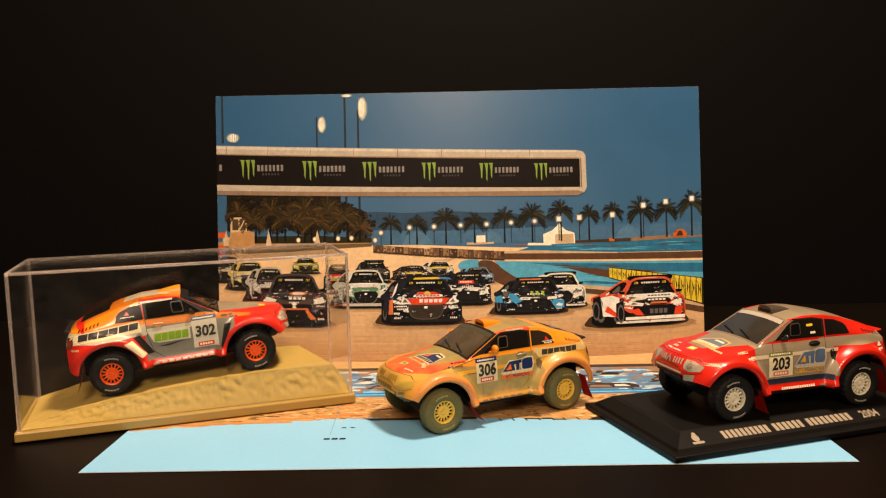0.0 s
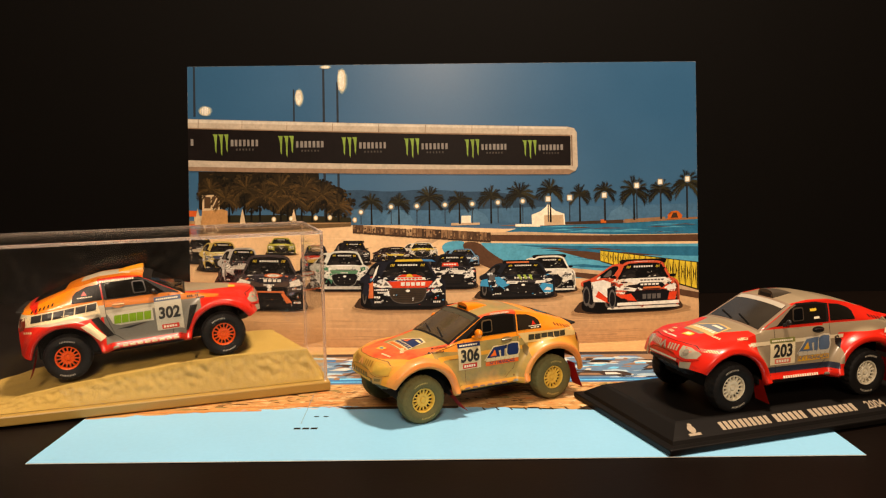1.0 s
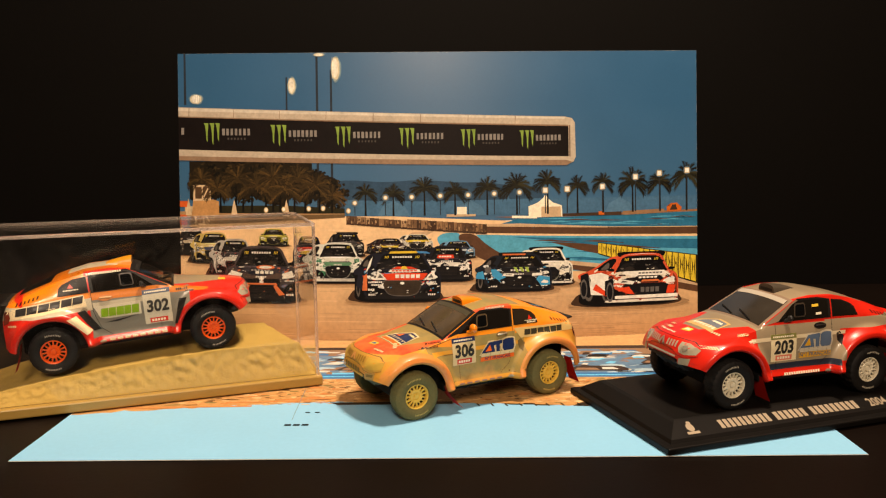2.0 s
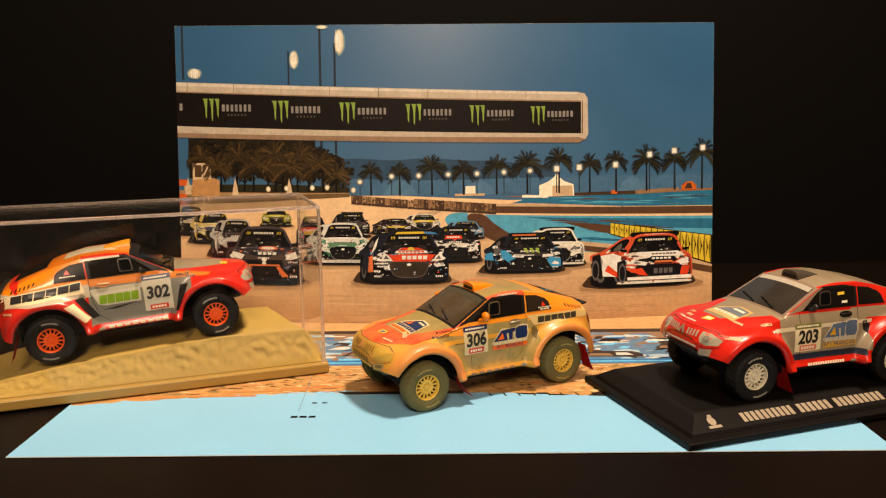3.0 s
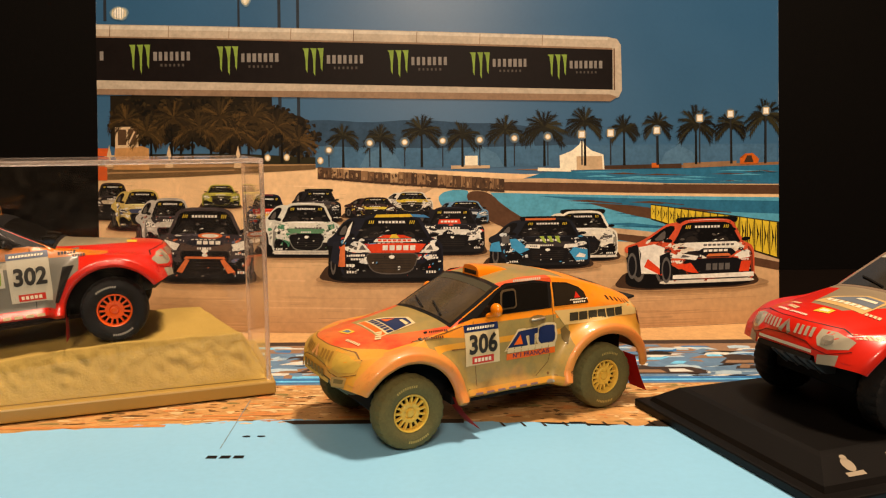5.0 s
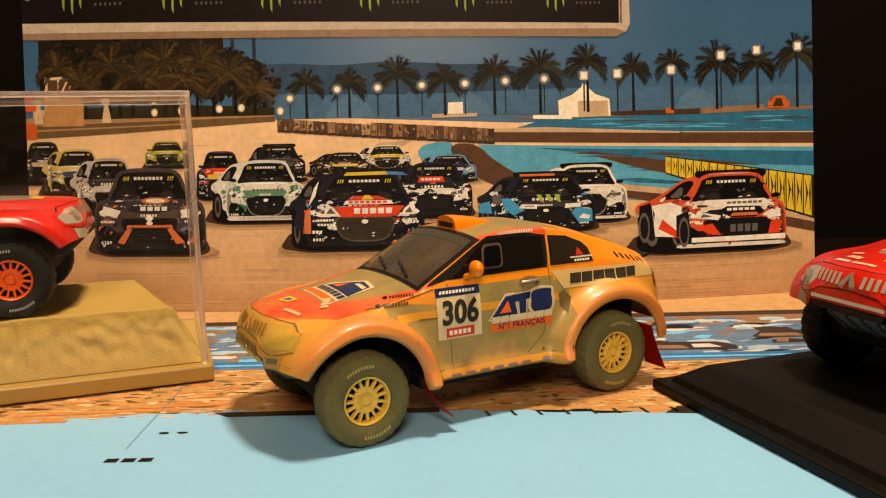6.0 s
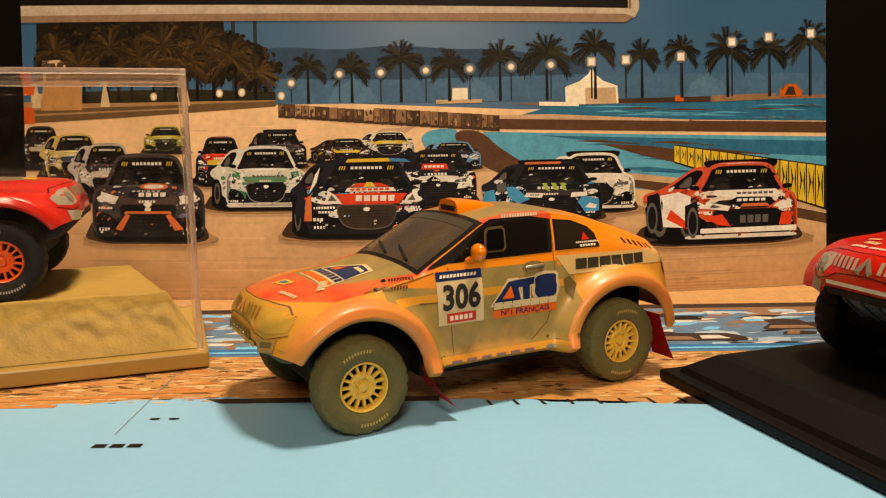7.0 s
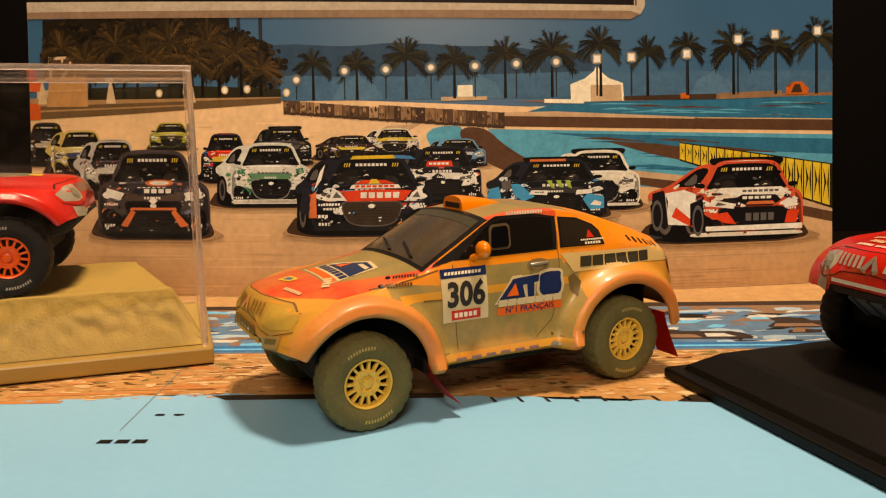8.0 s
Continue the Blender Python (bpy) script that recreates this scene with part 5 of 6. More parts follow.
# tyre wall and barriers
shapes = [([(0, 63.4), (40, 65.2), (94, 68.4), (94, 70.6), (40, 70.2), (0, 69.2)], 0, 0), ([(0, 68.2), (94, 70.2), (94, 71.4), (0, 71.2)], 1, 0.2), ([(0, 66), (60, 67.8), (60, 68.3), (0, 66.7)], 1, 0.3)]
shapes += [([(0, 63.3), (4.2, 63.3), (4.2, 69.3), (0, 69.3)], 2, 0.6), ([(0, 73.6), (5.2, 73.6), (5.2, 77), (0, 77)], 2, 0.6)]
for k in range(8):
    u = 3 + 9.5 * k
    shapes.append(([(u, 71.0), (u + 6, 71.0), (u + 6, 74.0), (u, 74.2)], rng.choice((1, 3, 0, 4)), 0.5))
printed("printed_barrier", shapes, [ink(112, 86, 54), ink(176, 134, 88), ink(214, 92, 38), ink(60, 42, 28), ink(206, 176, 132)], 5)
blocks = [ink(150, 112, 76), ink(178, 140, 98), ink(92, 66, 45), ink(118, 86, 58), ink(70, 50, 36)]
shapes = []
u = 94.8
while u < 172:
    w = rng.uniform(1.8, 3.8)
    t, b = float(np.interp(u, [94, 125, 126, 172], [69.4, 66.6, 67.4, 64.0])), float(np.interp(u, [94, 125, 172], [64.6, 62.0, 58.5]))
    tone = rng.choice((0, 1, 3, 2)) if u < 126 else rng.choice((2, 3, 4, 0, 4))
    shapes.append([([(u, b), (u + w, b - 0.05), (u + w, t - 0.05), (u, t)], tone, 0.2 * rng.random())])
    shapes[-1].append(([(u + w - 0.35, b), (u + w, b), (u + w, t - 0.3), (u + w - 0.2, t)], 4, 0.3))
    for k in range(5):
        a, c = u + rng.random() * w * 0.6, b + (t - b) * rng.random() * 0.7
        shapes[-1].append((blob(rng, a + 0.4, c + 0.5, rng.uniform(0.2, 0.5), rng.uniform(0.4, 1.3), 8, 0.5), rng.choice((0, 1, 2, 3, 4)), 0.35 + 0.02 * k))
    shapes[-1].append(([(u, b - 0.1), (u + w, b - 0.15), (u + w, b + 0.8), (u + w * 0.4, b + rng.uniform(0.6, 1.6)), (u, b + 0.7)], 4, 0.5))
    u += w
for shape in shapes:
    printed("printed_barrier_block", shape, blocks, 6)
# yellow and black boards
shapes = [([(234.4, 52.6), (W, 43.6), (W, 27.2), (234.4, 46.0)], 0, 0)]
n = 18
for k in range(n):
    u0 = 234.4 + 58 * (k / n) ** 1.12
    u1 = 234.4 + 58 * ((k + 0.86) / n) ** 1.12
    t0, b0 = 52.2 - (u0 - 234.4) * 0.155, 46.6 - (u0 - 234.4) * 0.318
    t1, b1 = 52.2 - (u1 - 234.4) * 0.155, 46.6 - (u1 - 234.4) * 0.318
    shapes.append(([(u0, b0), (u1, b1), (u1, t1), (u0, t0)], 1, 0.3))
    m = (u0 + u1) / 2
    shapes.append(([(u0 + 0.3, b0 + 1), (m, (b0 + t0) / 2 - 0.4), (m + 0.3, (b0 + t0) / 2), (u0 + 0.5, t0 - 1.2), (u0 + 0.9, (b0 + t0) / 2)], 0, 0.6))
    shapes.append(([(u1 - 0.3, b1 + 0.6), (m + 0.5, (b1 + t1) / 2 + 0.6), (u1 - 0.3, t1 - 0.6)], 0, 0.6))
board_inks = [ink(44, 36, 18), ink(226, 190, 52)]
printed("printed_board_backing", shapes[:1], board_inks, 7)
for k in range(n):
    printed("printed_board", shapes[1 + 3 * k:4 + 3 * k], board_inks, 7)
# trees behind the left barrier
greens = [ink(34, 27, 17), ink(48, 37, 21), ink(62, 48, 26), ink(92, 68, 34), ink(20, 17, 12), ink(44, 40, 24)]
shapes = [([(22, 70.4), (94, 70.6), (94, 73.4), (60, 75.0), (22, 74.6)], 5, 0)]
for u0 in (6, 20, 34, 48, 62, 76):
    edge = [(u0 + 2.0 * k, 99.4 if u0 < 70 else 94.5 - 0.8 * k + rng.random()) for k in range(8)]
    foot = [(u0 + 15 - 1.5 * k, 77.8 + rng.uniform(-3.6, 2.6)) for k in range(11)]
    shapes.append((edge + foot, 0, 0.02))
for cu, cv, ru, rv, n in ((17, 88, 12, 11, 170), (38, 88, 14, 12, 170), (56, 88, 15, 12, 190), (74, 86, 13, 10, 150), (88, 81, 8, 8, 90)):
    for k in range(n):
        a, r = rng.uniform(0, 6.283), rng.random() ** 0.4
        u, v = cu + ru * r * math.cos(a), min(99, cv + rv * r * math.sin(a))
        shapes.append((blob(rng, u, v, rng.uniform(0.4, 1.5), rng.uniform(0.4, 1.3), 7, 0.6), rng.choice((0, 0, 0, 1, 1, 2, 4, 4)), 0.1 + 0.5 * rng.random()))
for u in (14, 24, 33, 37, 42, 50, 54, 58, 66, 72, 80, 87):
    shapes.append(([(u - 0.6, 71), (u + 0.6, 71), (u + 0.4, 86), (u - 0.3, 86)], 4, 0.7))
printed("printed_foliage", shapes, greens, 6)
shapes = [([(7, 68), (23, 68), (23, 77), (20, 78), (8, 78)], 1, 0), ([(8.0, 77), (18.4, 77.6), (18.4, 86.2), (8.0, 86)], 0, 0.2), ([(9.2, 78.4), (13.0, 78.4), (13.0, 85), (9.2, 85)], 2, 0.4), ([(13.8, 78.6), (17.4, 78.6), (17.4, 85.2), (13.8, 85.2)], 2, 0.4), ([(14.4, 79), (17, 84), (16.4, 84.4), (13.9, 79.6)], 0, 0.6)]
tower_inks = [ink(220, 186, 140), ink(196, 142, 84), ink(86, 62, 40)]
printed("printed_tower", shapes, tower_inks, 7)
for u in (5.2, 31.8, 61.5):
    printed("printed_parasol", [([(u - 1.9, 69), (u + 1.9, 69), (u + 1.0, 74), (u, 78.4), (u - 1.0, 74)], 0, 0.3)], tower_inks, 7)
# tent, huts and a digger
shapes = [([(195.4, 67.4), (195.2, 73.6), (200.4, 75.6), (203.6, 78.2), (204.7, 80.4), (205.8, 78.2), (208.8, 75.6), (213.9, 73.8), (214.3, 67.6)], 0, 0), ([(202.4, 67.5), (213.6, 67.6), (213.2, 73.2), (202.4, 73.2)], 1, 0.3),
          ([(155.6, 69), (161, 69), (161, 73.8), (155.8, 73.8)], 0, 0), ([(150, 68.4), (166, 68.6), (166, 69.8), (150, 69.8)], 1, 0.2),
          ([(248.7, 67.6), (273, 68.2), (273, 70.4), (248.7, 69.8)], 2, 0), ([(214, 67.8), (248, 67.6), (248, 69.6), (214, 69.2)], 3, 0), ([(234.8, 68), (238, 68), (238, 70), (234.8, 70)], 4, 0.4),
          ([(274.6, 69), (283, 69), (283.6, 71), (280.6, 73.6), (277, 73.4), (276.2, 71.4), (274.6, 71.6)], 4, 0.4), ([(276.4, 69.6), (281, 69.6), (280, 72.6), (278, 72.6)], 3, 0.6), ([(186, 67.2), (200, 66.8), (200, 68.2), (186, 68.6)], 0, 0.4)]
tent_inks = [ink(255, 236, 200), ink(204, 170, 128), ink(150, 112, 78), ink(70, 50, 36), ink(206, 98, 32)]
for name, lo, hi in (("printed_tent", 0, 2), ("printed_hut", 2, 4), ("printed_wall", 4, 5), ("printed_bank", 5, 7), ("printed_digger", 7, 9), ("printed_kerb", 9, 10)):
    printed(name, shapes[lo:hi], tent_inks, 7)


def palm(u, v, r, base, seed):
    """One printed date palm: trunk and drooping fronds with ragged leaflets."""
    rg = random.Random(seed)
    shapes = [([(u - 0.5, base), (u + 0.6, base), (u + 0.35, v), (u - 0.35, v)], 0, 0)]
    for k in range(25):
        a = math.pi * (-0.22 + 1.44 * k / 24) + rg.uniform(-0.09, 0.09)
        l = r * rg.uniform(0.82, 1.18)
        du, dv = math.cos(a) * l, math.sin(a) * l * 0.85
        droop = 0.42 * r * abs(math.cos(a))
        tone = rg.choice((0, 1, 1, 2))
        spine = [(u + du * t, v + dv * t - droop * t * t) for t in (0.1, 0.3, 0.45, 0.6, 0.75, 0.88, 1.0)]
        for (pu, pv), (nu, nv) in zip(spine, spine[1:]):
            tu, tv = nu - pu, nv - pv
            d = max(1e-6, math.hypot(tu, tv))
            tu, tv = tu / d, tv / d
            wd = 0.035 * r
            shapes.append(([(pu - tv * wd, pv + tu * wd), (pu + tv * wd, pv - tu * wd), (nu + tv * wd * 0.6, nv - tu * wd * 0.6), (nu - tv * wd * 0.6, nv + tu * wd * 0.6)], tone, 0.3 + rg.random() * 0.5))
            for side in (1, -1):
                ll = 0.2 * r * rg.uniform(0.6, 1.15)
                eu, ev = nu + tu * ll * 0.8 - side * tv * ll * 0.6, nv + tv * ll * 0.8 + side * tu * ll * 0.6 - 0.25 * ll
                leaf = [(pu, pv), (nu, nv), (eu, ev)]
                shapes.append((leaf if side < 0 else leaf[::-1], tone, 0.25 + rg.random() * 0.5))
    shapes.append((blob(rg, u, v - 0.04 * r, 0.26 * r, 0.24 * r, 13, 0.35), 1, 0.2))
    return shapes


lit_inks = [ink(44, 34, 20), ink(62, 47, 25), ink(88, 65, 33)]
for k, (u, v, r) in enumerate(((13, 89, 8), (22, 84, 8), (34, 90, 9), (45, 86, 10), (54, 91, 10), (61, 84, 9), (68, 90, 9), (78, 86, 9), (87, 80, 7))):
    printed("printed_palm", [(p, i, l * 0.6) for p, i, l in palm(u, min(v, 90), r, 74.0, 40 + k)[1:] if max(q[1] for q in p) < 99.4], lit_inks, 7)
palm_inks = [ink(26, 24, 18), ink(36, 34, 24), ink(54, 50, 32)]
PALMS = [(105.5, 82.2, 6.2), (120.8, 81.4, 6.4), (137.9, 84.4, 7.6), (154.7, 82.4, 7.0), (172.4, 84.4, 7.0), (188.8, 85.4, 8.6), (206.0, 87.6, 7.2), (222.8, 84.6, 6.6), (237.4, 86.4, 6.2), (254.5, 86.2, 9.0), (270.6, 86.0, 7.6), (286.5, 89.6, 8.6)]
for k, (u, v, r) in enumerate(PALMS):
    printed("printed_palm", palm(u, v, r, 69.2, k), palm_inks, 8)
# lamp posts and their lights as printed
warm = [ink(128, 126, 118), ink(206, 176, 126), ink(246, 220, 170), ink(255, 246, 224), ink(44, 46, 48), ink(88, 106, 116)]
for u, v, post in ((99.6, 76.4, 1), (116.5, 79.3, 1), (130.9, 79.6, 1), (146.6, 80.1, 1), (161.9, 80.4, 1), (176.3, 81.0, 1), (190.3, 81.5, 1), (204.7, 82.4, 0), (217.0, 82.9, 1), (237.1, 83.8, 1), (256.2, 88.9, 1), (270.3, 90.6, 1), (286.9, 91.8, 1)):
    shapes = [([(u - 0.22, 69.5), (u + 0.22, 69.5), (u + 0.22, v), (u - 0.22, v)], 4, 0), (ellipse(u, v, 2.1, 2.1), 5, 0.2), (ellipse(u, v, 1.5, 1.5), 0, 0.3), (ellipse(u, v, 1.2, 1.2), 1, 0.4), (ellipse(u, v, 0.98, 0.98), 2, 0.6), (ellipse(u, v, 0.75, 0.75), 3, 0.8)] if u < 200 else \
             [([(u - 0.3, 69.5), (u + 0.3, 69.5), (u + 0.3, v), (u - 0.3, v)], 4, 0), (ellipse(u, v, 2.3, 2.3), 5, 0.2), ([(u - 1.5, v - 1.6), (u + 1.5, v - 1.6), (u + 1.4, v + 1.5), (u - 1.4, v + 1.5)], 1, 0.4), ([(u - 1.1, v - 1.2), (u + 1.1, v - 1.2), (u + 1.0, v + 1.1), (u - 1.0, v + 1.1)], 3, 0.6)]
    printed("printed_street_lamp", shapes, warm, 9)
for u, v in ((74, 73.2), (82, 73.4), (60, 72.8), (96, 72), (50, 72.4)):
    printed("printed_street_lamp", [(ellipse(u, v, 1.3, 1.5), 1, 0), (ellipse(u, v, 0.95, 1.15), 2, 0.2), (ellipse(u, v, 0.6, 0.8), 3, 0.3)], warm, 8)
# floodlight masts above the gantry
steel = [ink(46, 52, 58), ink(150, 148, 140), ink(104, 130, 146), ink(206, 190, 160), ink(250, 236, 204), ink(255, 250, 236), ink(66, 108, 138)]
shapes = [([(u - w, 70 if u > 20 else 131), (u + w, 70 if u > 20 else 131), (u + w * 0.8, top), (u - w * 0.8, top)], 0, 0) for u, w, top in ((4.1, 0.7, POSTER_H), (79.4, 0.75, POSTER_H), (87.2, 0.7, 150), (62.4, 0.55, 146))]
for shape in shapes:
    printed("printed_mast", [shape], steel, 5)
glow = [ink(62, 106, 142), ink(72, 114, 144), ink(88, 124, 146), ink(118, 142, 148), ink(164, 168, 152), ink(224, 206, 166), ink(252, 240, 214), ink(150, 148, 140)]
for u, v, ru, rv, lean in ((89.5, 151.0, 2.3, 6.4, 0.8), (65.2, 141.6, 2.0, 4.4, 0.5), (10.4, 134.2, 3.3, 2.6, 0.2), (80.6, 158.4, 2.6, 0.9, 0.0)):
    shapes = []
    for k, grow_by in enumerate((2.6, 2.0, 1.6, 1.32, 1.14, 1.0, 0.72)):
        if k < 3:
            continue
        shapes.append((rounded(blob(rng, u + lean * (grow_by - 0.7), v - 0.12 * rv * (grow_by - 0.7), ru * grow_by, rv * (0.55 + 0.45 * grow_by), 15, 0.1), 1), k, 0.2 * k))
    for k in range(5):
        shapes.append(([(u - ru * 0.7 + ru * 0.34 * k, v - rv * 0.9), (u - ru * 0.62 + ru * 0.34 * k, v - rv * 0.9), (u - ru * 0.62 + ru * 0.34 * k, v + rv * 0.9), (u - ru * 0.7 + ru * 0.34 * k, v + rv * 0.9)], 5 if u > 20 else 7, 1.6))
    printed("printed_floodlight", shapes, glow, 6)
# the gantry: a padded frame round a dark board with repeated marks
frame_top = [ink(196, 176, 148), ink(150, 120, 92), ink(24, 18, 16), ink(216, 200, 174), ink(112, 82, 58)]


def gv(u, k):
    """Height of the gantry board at u, from its foot (k = 0) to its head (k = 1)."""
    lo, hi = 100.2 - 3.6 * u / 222, 129.6 - 6.6 * u / 222
    return lo + (hi - lo) * k


shapes = [([(0, gv(0, 0)), (217, gv(217, 0)), (220.6, gv(220, 0.05)), (222, gv(222, 0.16)), (221.6, gv(222, 0.88)), (220, gv(220, 0.97)), (216, gv(216, 1.0)), (0, gv(0, 1))], 0, 0),
          ([(0, gv(0, -0.012)), (217, gv(217, -0.02)), (220, gv(220, 0.05)), (217, gv(217, 0.09)), (0, gv(0, 0.07))], 1, 0.2),
          ([(0, gv(0, 0.93)), (216, gv(216, 0.95)), (216, gv(216, 0.99)), (0, gv(0, 0.985))], 3, 0.2),
          ([(0, gv(0, 0.70)), (0, gv(0, 0.83)), (218, gv(218, 0.83)), (218, gv(218, 0.80)), (4, gv(4, 0.80))], 1, 0.25),
          ([(0, gv(0, 0.195)), (218, gv(218, 0.165)), (218, gv(218, 0.80)), (0, gv(0, 0.81))], 2, 0.4),
          ([(218.4, gv(218, 0.16)), (219.0, gv(218, 0.16)), (219.0, gv(218, 0.82)), (218.4, gv(218, 0.82))], 4, 0.5)]
for k in range(8):
    u = 26.0 * k + 6
    shapes.append(([(u, gv(u, 0.82)), (u + 0.3, gv(u, 0.82)), (u + 0.5, gv(u, 0.99)), (u + 0.2, gv(u, 0.99))], 4 if k % 4 == 0 else 1, 0.5))
printed("printed_gantry", shapes, frame_top, 10)
green = [ink(136, 158, 66), ink(140, 130, 118), ink(84, 76, 68)]
for k in range(7):
    u = (-24.0, 15.2, 53.4, 89.4, 124.6, 158.4, 190.9)[k]
    size = 1.06 - 0.03 * k
    vb = gv(max(u, 0), 0.5) - 6.0 * size
    shapes = []
    if k:
        for j, (w, dep) in enumerate(((0.0, 1.4), (3.3, 0.0), (6.4, 2.0))):
            a = u + w * size
            shapes.append(([(a - 0.4, vb + 12 * size), (a + 2.3 * size, vb + 12 * size), (a + 1.9 * size, vb + 7 * size), (a + 1.7 * size, vb + dep * size), (a + 1.0 * size, vb + (dep + 1.6) * size), (a + 0.9 * size, vb + 7 * size), (a + 0.3, vb + 10.8 * size)], 0, 0))
    if u + 26 * size > 1:
        bars = letter_bars(u + 10.0 * size, vb + 5.4 * size, 16.5 * size, 3.6 * size, 7, 1, 0.0, 0.0, 0.3, rng)
        bars += letter_bars(u + 13.0 * size, vb + 3.0 * size, 11.0 * size, 1.1 * size, 6, 2, 0.0, 0.0, 0.5, rng)
        shapes += [b for b in bars if b[0][0][0] > 0.6]
    printed("printed_mark", shapes, green, 12)


# printed cars on the grid
def printed_car(u0, v0, u1, v1, body, bonnet, lower, level, seed, turn=0.0, grille=(26, 24, 24), roof=None, flecks=(), splitter=(30, 28, 28), bars=(230, 220, 200), wing=False):
    """A rally car seen from ahead, its own side showing at the near edge by the share turn of its width."""
    rg = random.Random(seed)
    shade = tuple(int(c * 0.62) for c in body)
    shine = tuple(min(250, int(c * 1.25 + 24)) for c in bonnet)
    mats = [ink(*c) for c in (body, bonnet, lower, grille, roof or body, splitter, bars, shade, (15, 13, 13), (44, 38, 34), (236, 228, 208), (216, 184, 56), (66, 46, 32), (170, 131, 90), shine, (28, 25, 24), (92, 84, 76))]
    n = len(mats)
    mats += [ink(*c) for c in flecks]
    own = tuple(range(n, n + len(flecks)))
    B, H, LO, G, R, SP, TX, SD, BLACK, GLASS, LIGHT, YEL, SHADE, HALF, SHINE, DARK, GREY = range(17)
    w, h = u1 - u0, v1 - v0
    out, s = [], turn

    def q(points, mat, lift, soft=2):
        raised = [(a, b + 0.07 * math.sin(math.pi * min(1.0, max(0.0, (b - 0.06) / 0.7)))) for a, b in (rounded(points, soft, 0.04) if soft else points)]
        out.append(([(u0 + a * w, v0 + b * h) for a, b in raised], mat, lift))

    def front(points, mat, lift, soft=2):
        q([(s + a * (1 - s), b) for a, b in points], mat, lift, soft)

    def both(points, mat, lift, soft=2):
        front(points, mat, lift, soft)
        front([(1 - a, b) for a, b in points], mat, lift, soft)
    q([(-0.14, -0.02), (0.2, -0.08), (0.9, -0.075), (1.16, -0.01), (1.0, 0.1), (0.0, 0.12)], HALF, 0)
    q([(-0.1, 0.01), (0.12, -0.055), (0.88, -0.055), (1.06, 0.0), (1.0, 0.16), (0.0, 0.2)], SHADE, 0.1)
    q([(0.0, 0.02), (0.14, -0.035), (0.86, -0.035), (1.0, 0.02), (1.0, 0.2), (0.0, 0.2)], BLACK, 0.15)
    if s > 0.02:
        q([(s * 0.1, 0.2), (s * 0.5, 0.1), (s * 1.1, 0.1), (s * 1.2, 0.4), (s * 0.6, 0.46), (0.0, 0.42)], BLACK, 0.2)
        q([(0.0, 0.44), (-0.01, 0.56), (s * 0.4, 0.64), (s * 0.9, 0.84), (s + 0.08, 0.97), (s + 0.24, 0.95), (s + 0.2, 0.16), (s * 0.7, 0.14), (s * 0.68, 0.34), (s * 0.5, 0.44), (s * 0.2, 0.46)], B, 0.3)
        q([(s * 0.55, 0.64), (s * 0.95, 0.82), (s + 0.07, 0.92), (s + 0.13, 0.9), (s + 0.05, 0.64)], BLACK, 0.4, 1)
        q([(s * 0.8, 0.66), (s * 1.02, 0.8), (s + 0.05, 0.85), (s + 0.04, 0.67)], GREY, 0.45, 1)
        q(ellipse(s * 0.36, 0.21, min(s * 0.34, 0.075), 0.2, 18), BLACK, 0.5, 0)
        q(ellipse(s * 0.38, 0.21, min(s * 0.2, 0.045), 0.14, 16), GREY, 0.55, 0)
        q(ellipse(s * 0.38, 0.21, min(s * 0.12, 0.028), 0.09, 14), DARK, 0.6, 0)
        if s > 0.2:
            q(ellipse(s * 1.02, 0.2, 0.07, 0.2, 18), BLACK, 0.8, 0)
            q(ellipse(s * 1.03, 0.2, 0.04, 0.14, 16), GREY, 0.85, 0)
            q(ellipse(s * 1.03, 0.2, 0.024, 0.09, 14), DARK, 0.9, 0)
        for k in range(9):
            a, b = rg.uniform(s * 0.55, s * 1.1), rg.uniform(0.2, 0.62)
            q([(a, b), (a + rg.uniform(0.02, 0.06), b + rg.uniform(-0.05, 0.05)), (a + 0.05, b + rg.uniform(0.04, 0.12)), (a + 0.01, b + 0.06)], rg.choice((TX, H, LO, SD, LIGHT) + own * 2), 0.65, 1)
    for a in (0.01, 0.83):
        front([(a, 0.0), (a + 0.16, 0.0), (a + 0.16, 0.36), (a, 0.36)], BLACK, 0.5, 1)
        front([(a + 0.03, 0.01), (a + 0.05, 0.01), (a + 0.05, 0.3), (a + 0.03, 0.3)], DARK, 0.55, 0)
    if wing:
        front([(0.2, 0.93), (0.8, 0.93), (0.84, 1.01), (0.79, 1.04), (0.21, 1.04), (0.16, 1.01)], BLACK, 0.5, 1)
    front([(0.08, 0.52), (0.15, 0.76), (0.22, 0.97), (0.34, 1.01), (0.66, 1.01), (0.78, 0.97), (0.85, 0.76), (0.92, 0.52)], R, 0.6)
    front([(-0.01, 0.08), (-0.01, 0.34), (0.0, 0.5), (0.09, 0.6), (0.22, 0.63), (0.78, 0.63), (0.91, 0.6), (1.0, 0.5), (1.01, 0.34), (1.01, 0.08), (0.9, 0.03), (0.1, 0.03)], B, 0.7)
    both([(0.0, 0.12), (0.01, 0.42), (0.07, 0.54), (0.05, 0.36), (0.08, 0.12)], SD, 0.8)
    front([(0.13, 0.57), (0.2, 0.80), (0.25, 0.95), (0.5, 0.965), (0.75, 0.95), (0.80, 0.80), (0.87, 0.57), (0.5, 0.54)], BLACK, 1.0, 1)
    front([(0.17, 0.6), (0.24, 0.8), (0.4, 0.84), (0.36, 0.58)], DARK, 1.1, 1)
    front([(0.28, 0.58), (0.27, 0.68), (0.33, 0.76), (0.41, 0.68), (0.4, 0.57)], GLASS, 1.15)
